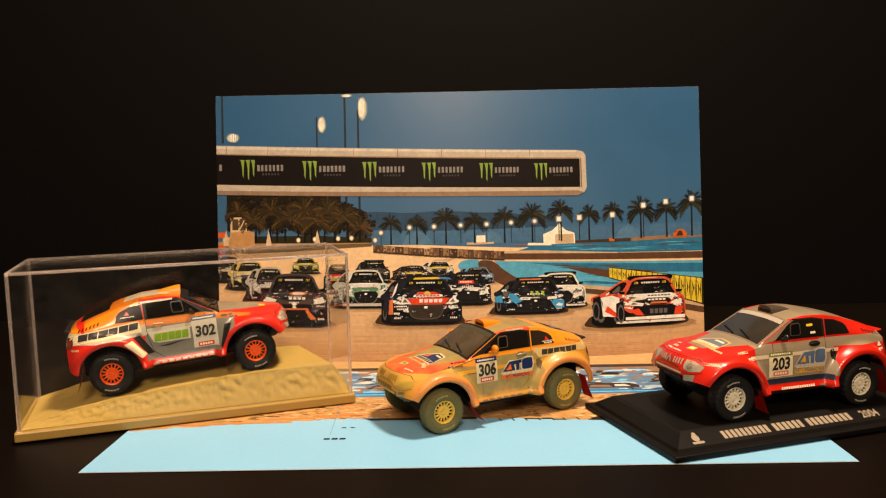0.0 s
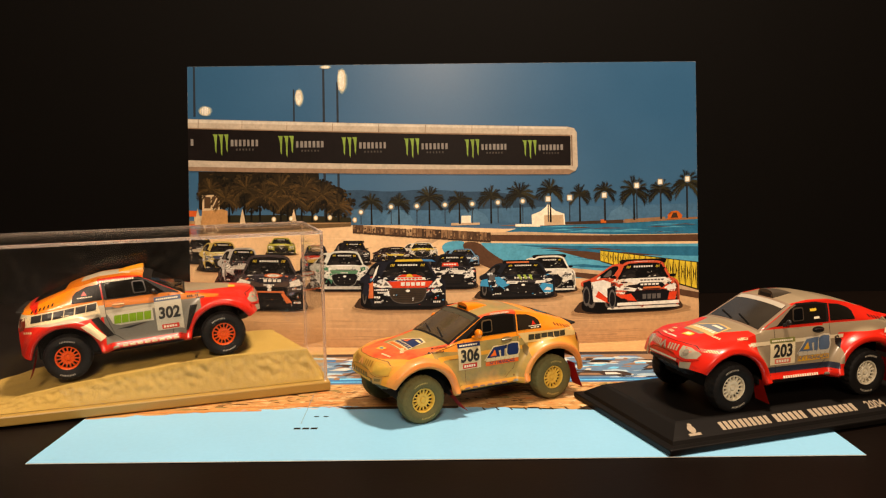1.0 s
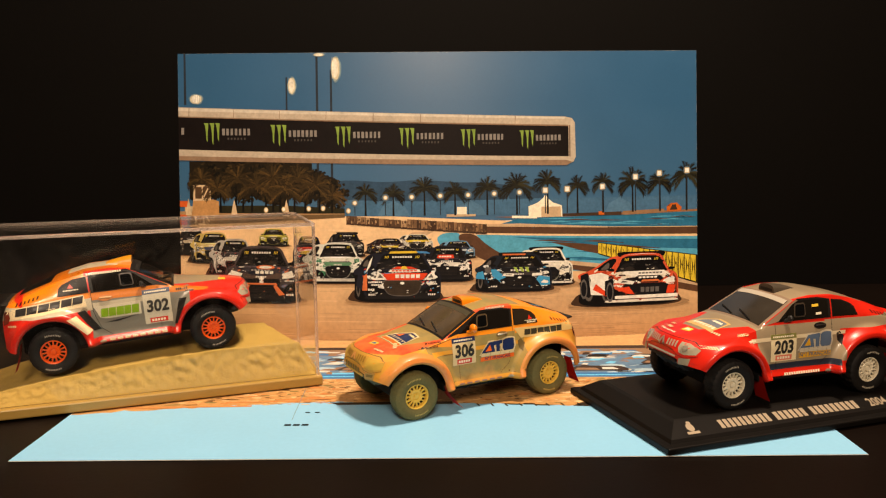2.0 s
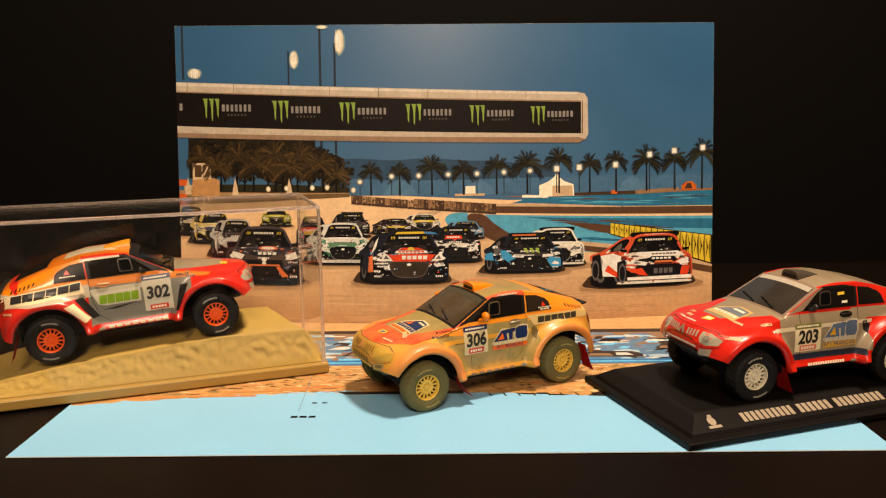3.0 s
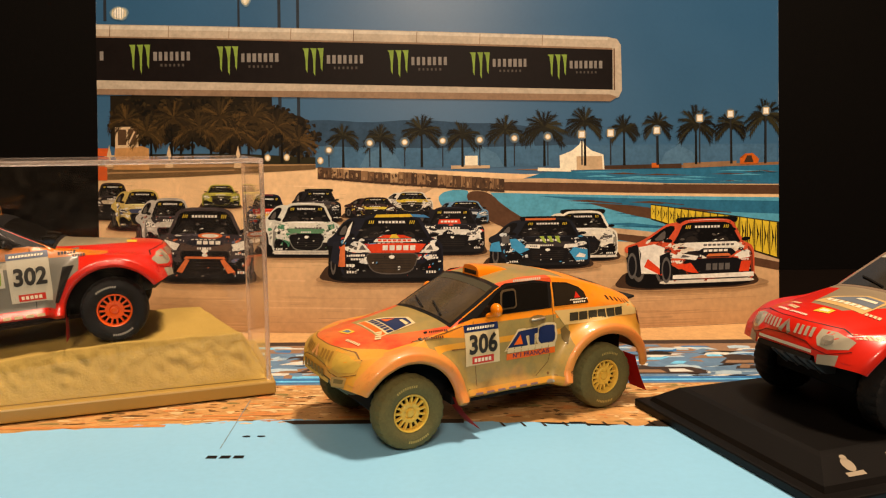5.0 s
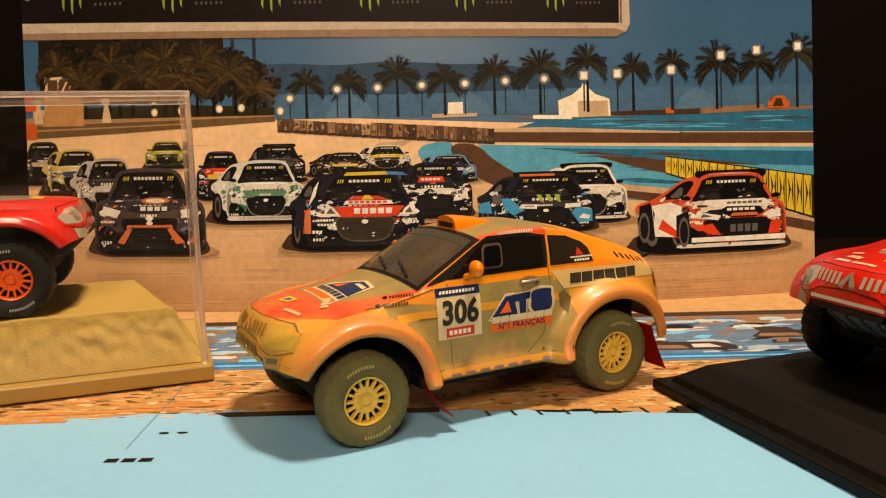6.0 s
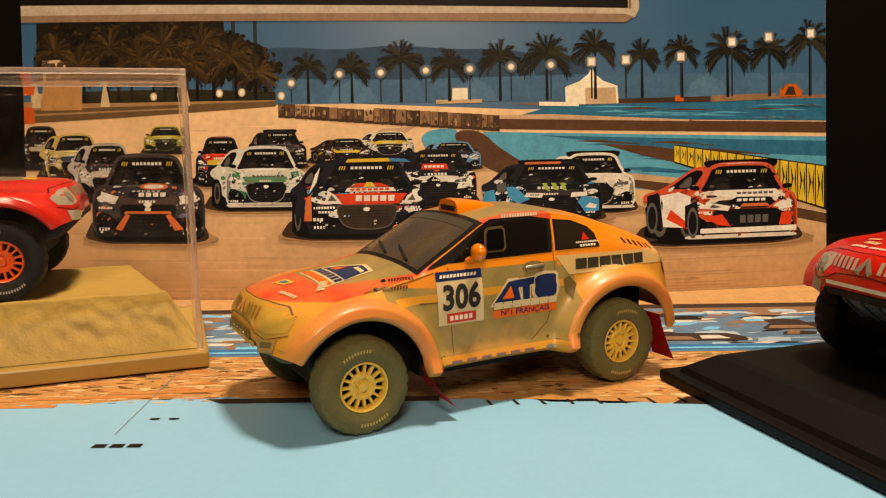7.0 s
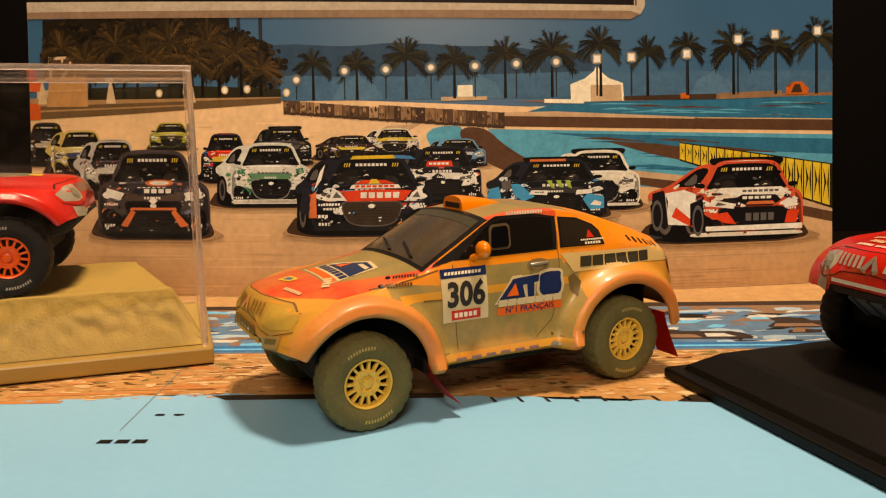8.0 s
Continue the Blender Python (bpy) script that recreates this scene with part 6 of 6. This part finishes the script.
    front([(0.6, 0.57), (0.59, 0.66), (0.66, 0.75), (0.73, 0.68), (0.73, 0.58)], GLASS, 1.15)
    for k in range(6):
        a, b = rg.uniform(0.26, 0.7), rg.uniform(0.58, 0.78)
        front([(a, b), (a + 0.05, b + 0.01), (a + 0.03, b + 0.03)], rg.choice((GLASS, GREY, GLASS, LIGHT)), 1.2, 0)
    for k in range(8):
        front([(0.37 + 0.034 * k, 0.87), (0.394 + 0.034 * k, 0.87), (0.394 + 0.034 * k, 0.905), (0.37 + 0.034 * k, 0.905)], TX, 1.3, 0)
    for a in (0.27, 0.675):
        for k in range(3):
            front([(a + 0.02 * k, 0.86), (a + 0.008 + 0.02 * k, 0.86), (a + 0.018 + 0.02 * k, 0.91), (a + 0.008 + 0.02 * k, 0.91)], YEL, 1.3, 0)
    front([(0.1, 0.575), (0.19, 0.40), (0.5, 0.38), (0.81, 0.40), (0.9, 0.575), (0.7, 0.605), (0.3, 0.605)], H, 1.3)
    front([(0.2, 0.56), (0.35, 0.59), (0.65, 0.59), (0.8, 0.56), (0.5, 0.565)], SHINE, 1.35)
    front([(0.2, 0.44), (0.5, 0.46), (0.8, 0.44), (0.73, 0.33), (0.27, 0.33)], LO, 1.4, 1)
    for k in range(5 + len(flecks) * 4):
        a, b = rg.choice((rg.uniform(0.02, 0.2), rg.uniform(0.74, 0.92), rg.uniform(0.1, 0.85))), rg.uniform(0.1, 0.56)
        front([(a, b), (a + rg.uniform(0.03, 0.11), b + rg.uniform(-0.03, 0.03)), (a + rg.uniform(0.03, 0.12), b + rg.uniform(0.02, 0.07)), (a + 0.01, b + 0.04)], rg.choice((TX, B, LO, H, SD) + own * 3), 1.5, 1)
    both([(0.02, 0.40), (0.07, 0.455), (0.13, 0.43), (0.225, 0.355), (0.17, 0.345), (0.07, 0.365)], LIGHT, 1.6)
    for a0 in (0.03, 0.79):
        for k in range(7):
            a, b = a0 + rg.uniform(0.0, 0.15), rg.uniform(0.35, 0.44)
            front(blob(rg, a, b, rg.uniform(0.008, 0.026), rg.uniform(0.01, 0.026), 7, 0.4), rg.choice((GREY, DARK, TX, GREY)), 1.7 + 0.01 * k, 0)
    both([(0.02, 0.1), (0.03, 0.25), (0.12, 0.27), (0.24, 0.16), (0.2, 0.1)], BLACK, 1.6)
    both([(0.03, 0.63), (0.05, 0.7), (0.13, 0.69), (0.13, 0.6)], BLACK, 1.6)
    edge = GREY if seed == 24 else SD
    front([(0.222, 0.345), (0.282, 0.125), (0.385, 0.078), (0.615, 0.078), (0.718, 0.125), (0.778, 0.345)], edge, 1.55)
    front([(0.235, 0.335), (0.29, 0.135), (0.39, 0.09), (0.61, 0.09), (0.71, 0.135), (0.765, 0.335)], G, 1.7)
    for k in range(5):
        front([(0.31, 0.14 + 0.032 * k), (0.69, 0.14 + 0.032 * k), (0.69, 0.148 + 0.032 * k), (0.31, 0.148 + 0.032 * k)], GLASS, 1.8, 0)
    front(ellipse(0.5, 0.29, 0.03, 0.024, 12), LIGHT, 1.9, 0)
    front([(-0.01, 0.03), (1.01, 0.03), (0.99, 0.075), (0.01, 0.075)], SP, 1.8, 1)
    for a, b, c, k0 in ((0.36, 0.46, 0.045, 6), (0.05, 0.295, 0.022, 6), (0.82, 0.295, 0.022, 6), (0.05, 0.09, 0.026, 4), (0.84, 0.09, 0.026, 4), (0.42, 0.36, 0.026, 6)):
        for k in range(k0):
            front([(a + c * k, b), (a + c * (k + 0.66), b), (a + c * (k + 0.66), b + c * 1.1), (a + c * k, b + c * 1.1)], TX, 1.95, 0)
    front([(0.02, 0.05), (0.03, 0.2), (0.16, 0.24), (0.26, 0.1), (0.74, 0.1), (0.84, 0.24), (0.97, 0.2), (0.98, 0.05)], DARK, 1.52, 1)
    for k in range(110):
        a, b = rg.choice((rg.uniform(0.0, 0.24), rg.uniform(0.74, 0.97), rg.uniform(0.08, 0.92))), rg.uniform(0.05, 0.58)
        d, e = rg.uniform(0.005, 0.03), rg.uniform(0.005, 0.02)
        front([(a, b), (a + d, b + e * 0.4), (a + d, b + e * 1.4), (a, b + e)], rg.choice((TX, LIGHT, BLACK, GREY, BLACK, B, SD, DARK, H, LO) + own), 2.0 + 0.002 * k, 0)
    for k in range(26):
        a, b = rg.uniform(0.17, 0.8), rg.uniform(0.57, 0.85)
        front(blob(rg, a, b, rg.uniform(0.006, 0.03), rg.uniform(0.006, 0.026), 7, 0.5), rg.choice((GLASS, DARK, DARK, BLACK, GREY)), 1.22 + 0.002 * k, 0)
    front([(0.28, 0.985), (0.5, 0.998), (0.72, 0.985), (0.5, 0.99)], SHINE, 2.0, 0)
    return printed("printed_rally_car", out, mats, level)


NIGHT, CREAM, CRIMSON = (24, 24, 34), (222, 208, 184), (204, 48, 26)
ROWS = [
    ((-2.5, 47.1, 15.6, 62.3), (60, 48, 42), (34, 28, 28), (190, 170, 140), 13, 11, 0.0, ((176, 150, 120), (150, 60, 40))),
    ((46.1, 52.5, 62.1, 61.9), (176, 168, 58), (186, 176, 70), (60, 52, 34), 13, 12, 0.0, ((90, 80, 40),)),
    ((84.1, 46.8, 104.3, 59.8), (32, 30, 32), (60, 54, 52), (90, 80, 70), 13, 13, 0.1, ((150, 130, 110), (120, 90, 70))),
    ((122.0, 50.1, 142.2, 59.0), CREAM, (226, 190, 60), (60, 52, 40), 13, 14, 0.15, ((226, 190, 60), (40, 36, 32))),
    ((144.5, 45.6, 165.1, 55.1), (110, 150, 176), (40, 44, 54), (190, 190, 184), 13, 15, 0.1, ((220, 214, 200), (40, 80, 120))),
    ((6.0, 42.8, 30.8, 59.5), (206, 176, 96), (214, 190, 120), (64, 70, 96), 15, 16, 0.12, ((70, 90, 140), (226, 196, 70))),
    ((65.0, 41.1, 82.9, 57.9), (30, 34, 52), CRIMSON, (206, 170, 60), 15, 17, 0.0, ((60, 110, 170), (220, 180, 60))),
    ((105.9, 48.4, 127.2, 56.7), (54, 36, 34), (60, 40, 40), (226, 196, 70), 15, 18, 0.2, ((200, 170, 60), (90, 40, 36))),
    ((16.9, 35.5, 43.5, 56.0), (190, 180, 164), (52, 46, 46), (200, 190, 170), 17, 19, 0.14, ((40, 36, 36), (170, 70, 50))),
    ((70.3, 32.6, 104.1, 54.4), (212, 206, 186), (224, 216, 194), (96, 140, 100), 17, 20, 0.16, ((70, 130, 92), (120, 150, 110))),
    ((133.6, 33.3, 163.4, 52.5), (30, 28, 32), (32, 30, 34), (226, 216, 196), 17, 21, 0.12, ((232, 222, 204), (220, 90, 70), (232, 222, 204))),
    ((184.7, 30.0, 219.5, 50.2), (232, 220, 194), (236, 224, 198), (226, 212, 186), 17, 22, 0.16, ()),
    ((26.3, 21.7, 67.4, 52.1), (70, 60, 58), (56, 50, 54), (84, 66, 56), 20, 23, 0.0, ((206, 110, 66), (190, 176, 150), (100, 104, 124), (206, 110, 66), (34, 30, 32))),
    ((98.8, 22.5, 146.0, 49.5), (30, 30, 38), (24, 23, 30), (220, 62, 30), 20, 24, 0.12, ((224, 218, 204), (190, 60, 44), (224, 218, 204), (90, 150, 190))),
    ((165.5, 27.1, 207.6, 47.5), (30, 32, 38), (24, 24, 27), (58, 52, 50), 20, 25, 0.16, ((70, 156, 200), (216, 214, 204), (24, 26, 32), (216, 214, 204))),
    ((223.0, 17.7, 280.7, 45.6), (212, 84, 50), (226, 208, 180), (40, 32, 30), 20, 26, 0.26, ((230, 216, 192), (40, 34, 34), (230, 216, 192), (180, 60, 34))),
]
for bx, body, bonnet, lower, level, seed, turn, flecks in ROWS:
    printed_car(*bx, body, bonnet, lower, level, seed, turn, flecks=flecks, splitter=(220, 208, 186) if seed in (20, 26, 22) else (30, 28, 28), grille=(60, 48, 36) if seed == 24 else (22, 20, 20), wing=seed in (13, 26, 22, 25), bars=(228, 218, 200))
# marks peculiar to single cars


def livery(row, shapes, inks, level=23):
    """Printed patches in shares of a car's width and height."""
    u0, v0, u1, v1 = ROWS[row][0]
    printed("printed_livery", [([(u0 + a * (u1 - u0), v0 + b * (v1 - v0)) for a, b in points], i, l) for points, i, l in shapes], inks, level)


def bar_row(a, b, w, h, n, i, lift):
    return [([(a + w * k / n, b), (a + w * (k + 0.72) / n, b), (a + w * (k + 0.78) / n, b + h), (a + w * k / n, b + h)], i, lift) for k in range(n)]


patch_inks = [ink(222, 66, 32), ink(236, 226, 206), ink(22, 20, 22), ink(66, 150, 190), ink(226, 186, 56), ink(96, 90, 84), ink(216, 112, 60), ink(70, 128, 92), ink(34, 34, 42)]
livery(13, [([(0.34, 0.545), (0.4, 0.42), (0.8, 0.42), (0.86, 0.55), (0.6, 0.57)], 0, 0), ([(0.4, 0.58), (0.78, 0.58), (0.76, 0.63), (0.42, 0.63)], 1, 0), ([(0.43, 0.64), (0.74, 0.64), (0.66, 0.69), (0.5, 0.69)], 0, 0), ([(0.54, 0.64), (0.63, 0.64), (0.6, 0.7), (0.56, 0.7)], 4, 0.2),
            ([(0.25, 0.43), (0.27, 0.6), (0.33, 0.53), (0.38, 0.42)], 1, 0.1), ([(0.83, 0.43), (0.86, 0.52), (0.93, 0.6), (0.95, 0.44)], 1, 0.1), ([(0.27, 0.46), (0.3, 0.54), (0.34, 0.46)], 5, 0.2), ([(0.86, 0.46), (0.9, 0.54), (0.92, 0.46)], 5, 0.2),
            ([(0.02, 0.3), (0.05, 0.58), (0.1, 0.6), (0.1, 0.2)], 8, 0), ([(0.09, 0.2), (0.11, 0.5), (0.15, 0.55), (0.15, 0.2)], 6, 0), ([(0.13, 0.55), (0.19, 0.7), (0.22, 0.9), (0.18, 0.8)], 1, 0.1)]
       + bar_row(0.48, 0.455, 0.3, 0.075, 5, 1, 0.3) + bar_row(0.44, 0.592, 0.3, 0.03, 7, 0, 0.3) + bar_row(0.2, 0.3, 0.14, 0.03, 6, 1, 0.3) + bar_row(0.2, 0.36, 0.13, 0.03, 6, 1, 0.3) + bar_row(0.85, 0.32, 0.12, 0.03, 5, 1, 0.3) + bar_row(0.16, 0.2, 0.08, 0.04, 3, 1, 0.3), patch_inks)
livery(14, [([(0.0, 0.34), (0.02, 0.5), (0.1, 0.54), (0.12, 0.32)], 3, 0), ([(0.2, 0.58), (0.27, 0.58), (0.4, 0.36), (0.3, 0.28), (0.22, 0.4)], 3, 0), ([(0.8, 0.3), (0.84, 0.4), (0.98, 0.34), (0.98, 0.14), (0.86, 0.12)], 3, 0), ([(0.35, 0.4), (0.37, 0.47), (0.51, 0.46), (0.5, 0.38)], 1, 0.2), ([(0.74, 0.38), (0.75, 0.46), (0.88, 0.47), (0.88, 0.4)], 1, 0.2),
            ([(0.12, 0.62), (0.2, 0.66), (0.2, 0.5), (0.13, 0.48)], 5, 0.1), ([(0.86, 0.2), (0.9, 0.28), (0.96, 0.24), (0.95, 0.18)], 1, 0.2), ([(0.36, 0.96), (0.66, 0.96), (0.66, 1.0), (0.36, 1.0)], 6, 0.1)] + bar_row(0.4, 0.42, 0.08, 0.02, 4, 5, 0.4), patch_inks)
livery(15, [([(0.12, 0.2), (0.1, 0.6), (0.22, 0.64), (0.3, 0.58), (0.27, 0.18)], 1, 0), ([(0.14, 0.3), (0.17, 0.42), (0.3, 0.2), (0.27, 0.16)], 0, 0.1), ([(0.02, 0.2), (0.02, 0.6), (0.09, 0.64), (0.12, 0.5), (0.1, 0.16)], 2, 0), ([(0.26, 0.1), (0.26, 0.46), (0.34, 0.52), (0.36, 0.1)], 2, 0.1), (ellipse(0.05, 0.32, 0.036, 0.2, 16), 5, 0.3), (ellipse(0.05, 0.32, 0.026, 0.15, 16), 2, 0.4), (ellipse(0.31, 0.24, 0.036, 0.2, 16), 5, 0.3), (ellipse(0.31, 0.24, 0.026, 0.15, 16), 2, 0.4),
            ([(0.43, 0.6), (0.46, 0.65), (0.86, 0.65), (0.9, 0.58), (0.66, 0.5)], 1, 0), ([(0.54, 0.5), (0.6, 0.56), (0.82, 0.55), (0.86, 0.48), (0.8, 0.41), (0.62, 0.42)], 2, 0.2), ([(0.62, 0.43), (0.64, 0.47), (0.8, 0.47), (0.82, 0.43)], 6, 0.3), ([(0.38, 0.42), (0.4, 0.5), (0.56, 0.44), (0.54, 0.38)], 1, 0.2), ([(0.88, 0.38), (0.87, 0.44), (0.96, 0.5), (0.97, 0.4)], 1, 0.2), ([(0.42, 0.42), (0.44, 0.47), (0.5, 0.43)], 5, 0.3),
            ([(0.5, 0.36), (0.56, 0.4), (0.86, 0.4), (0.92, 0.34), (0.86, 0.16), (0.6, 0.16)], 2, 0.2), ([(0.38, 0.3), (0.5, 0.34), (0.56, 0.18), (0.48, 0.2)], 0, 0.3), ([(0.9, 0.34), (0.98, 0.34), (0.96, 0.18), (0.88, 0.18)], 0, 0.3), ([(0.36, 0.1), (0.36, 0.16), (1.0, 0.17), (1.0, 0.1)], 1, 0.4)] + bar_row(0.6, 0.5, 0.2, 0.035, 5, 1, 0.4) + bar_row(0.62, 0.22, 0.2, 0.1, 4, 5, 0.4) + bar_row(0.6, 0.59, 0.25, 0.03, 7, 5, 0.3), patch_inks)
livery(12, [([(0.3, 0.5), (0.34, 0.56), (0.66, 0.56), (0.7, 0.5), (0.5, 0.46)], 8, 0), (ellipse(0.56, 0.62, 0.13, 0.04, 16), 6, 0.1), (ellipse(0.56, 0.62, 0.09, 0.025, 14), 1, 0.2), ([(0.06, 0.46), (0.08, 0.56), (0.24, 0.5), (0.2, 0.42)], 1, 0.1), ([(0.8, 0.44), (0.78, 0.5), (0.92, 0.56), (0.94, 0.46)], 1, 0.1),
            ([(0.2, 0.12), (0.3, 0.3), (0.34, 0.28), (0.26, 0.1)], 6, 0.2), ([(0.74, 0.1), (0.66, 0.28), (0.7, 0.3), (0.82, 0.12)], 6, 0.2), ([(0.28, 0.3), (0.3, 0.33), (0.7, 0.33), (0.72, 0.3)], 6, 0.2), ([(0.5, 0.36), (0.46, 0.41), (0.5, 0.46), (0.54, 0.41)], 1, 0.3)] + bar_row(0.42, 0.5, 0.26, 0.05, 4, 1, 0.3), patch_inks)
livery(9, [([(0.2, 0.44), (0.24, 0.6), (0.32, 0.58), (0.3, 0.42)], 7, 0), ([(0.86, 0.42), (0.84, 0.58), (0.92, 0.6), (0.94, 0.44)], 7, 0), ([(0.42, 0.3), (0.46, 0.42), (0.76, 0.42), (0.8, 0.3), (0.7, 0.22), (0.52, 0.22)], 2, 0.2), ([(0.26, 0.2), (0.3, 0.3), (0.38, 0.26), (0.36, 0.16)], 7, 0.1), ([(0.18, 0.02), (0.18, 0.09), (1.0, 0.09), (1.0, 0.02)], 1, 0.3)] + bar_row(0.44, 0.5, 0.34, 0.04, 8, 5, 0.3), patch_inks, 18.5)
livery(11, [([(0.3, 0.4), (0.34, 0.48), (0.72, 0.48), (0.76, 0.4), (0.7, 0.18), (0.38, 0.18)], 2, 0.2), ([(0.22, 0.42), (0.24, 0.5), (0.32, 0.46), (0.3, 0.4)], 5, 0.2), ([(0.78, 0.4), (0.8, 0.46), (0.94, 0.5), (0.94, 0.44)], 5, 0.2)] + bar_row(0.47, 0.38, 0.14, 0.04, 4, 5, 0.3), patch_inks, 18.5)
livery(10, [([(0.36, 0.64), (0.38, 0.74), (0.66, 0.74), (0.68, 0.64)], 0, 0.2), ([(0.18, 0.3), (0.2, 0.52), (0.4, 0.46), (0.44, 0.26)], 1, 0.1), ([(0.64, 0.26), (0.68, 0.46), (0.94, 0.52), (0.96, 0.3)], 1, 0.1), ([(0.42, 0.44), (0.5, 0.52), (0.6, 0.44), (0.56, 0.36), (0.46, 0.36)], 2, 0.2), ([(0.24, 0.42), (0.26, 0.48), (0.38, 0.44), (0.36, 0.38)], 5, 0.2), ([(0.74, 0.38), (0.76, 0.44), (0.9, 0.48), (0.9, 0.42)], 5, 0.2)] + bar_row(0.4, 0.67, 0.24, 0.04, 5, 1, 0.3), patch_inks, 18.5)
printed("printed_bonnet_mark", [([(186.5 + 3.2 * k, 40.0), (188.2 + 3.2 * k, 40.0), (189.4 + 3.0 * k, 37.0 + 0.4 * (k == 1)), (188.0 + 3.0 * k, 37.6)], 0, 0) for k in range(3)], [ink(160, 180, 70)], 24)
printed("printed_roof_flag", [([(118, 48.4), (134, 48.6), (133, 49.8), (119, 49.6)], 0, 0), ([(134, 48.6), (141, 48.2), (139, 49.4), (133, 49.8)], 1, 0.1)], [ink(220, 180, 50), ink(70, 130, 180)], 24)
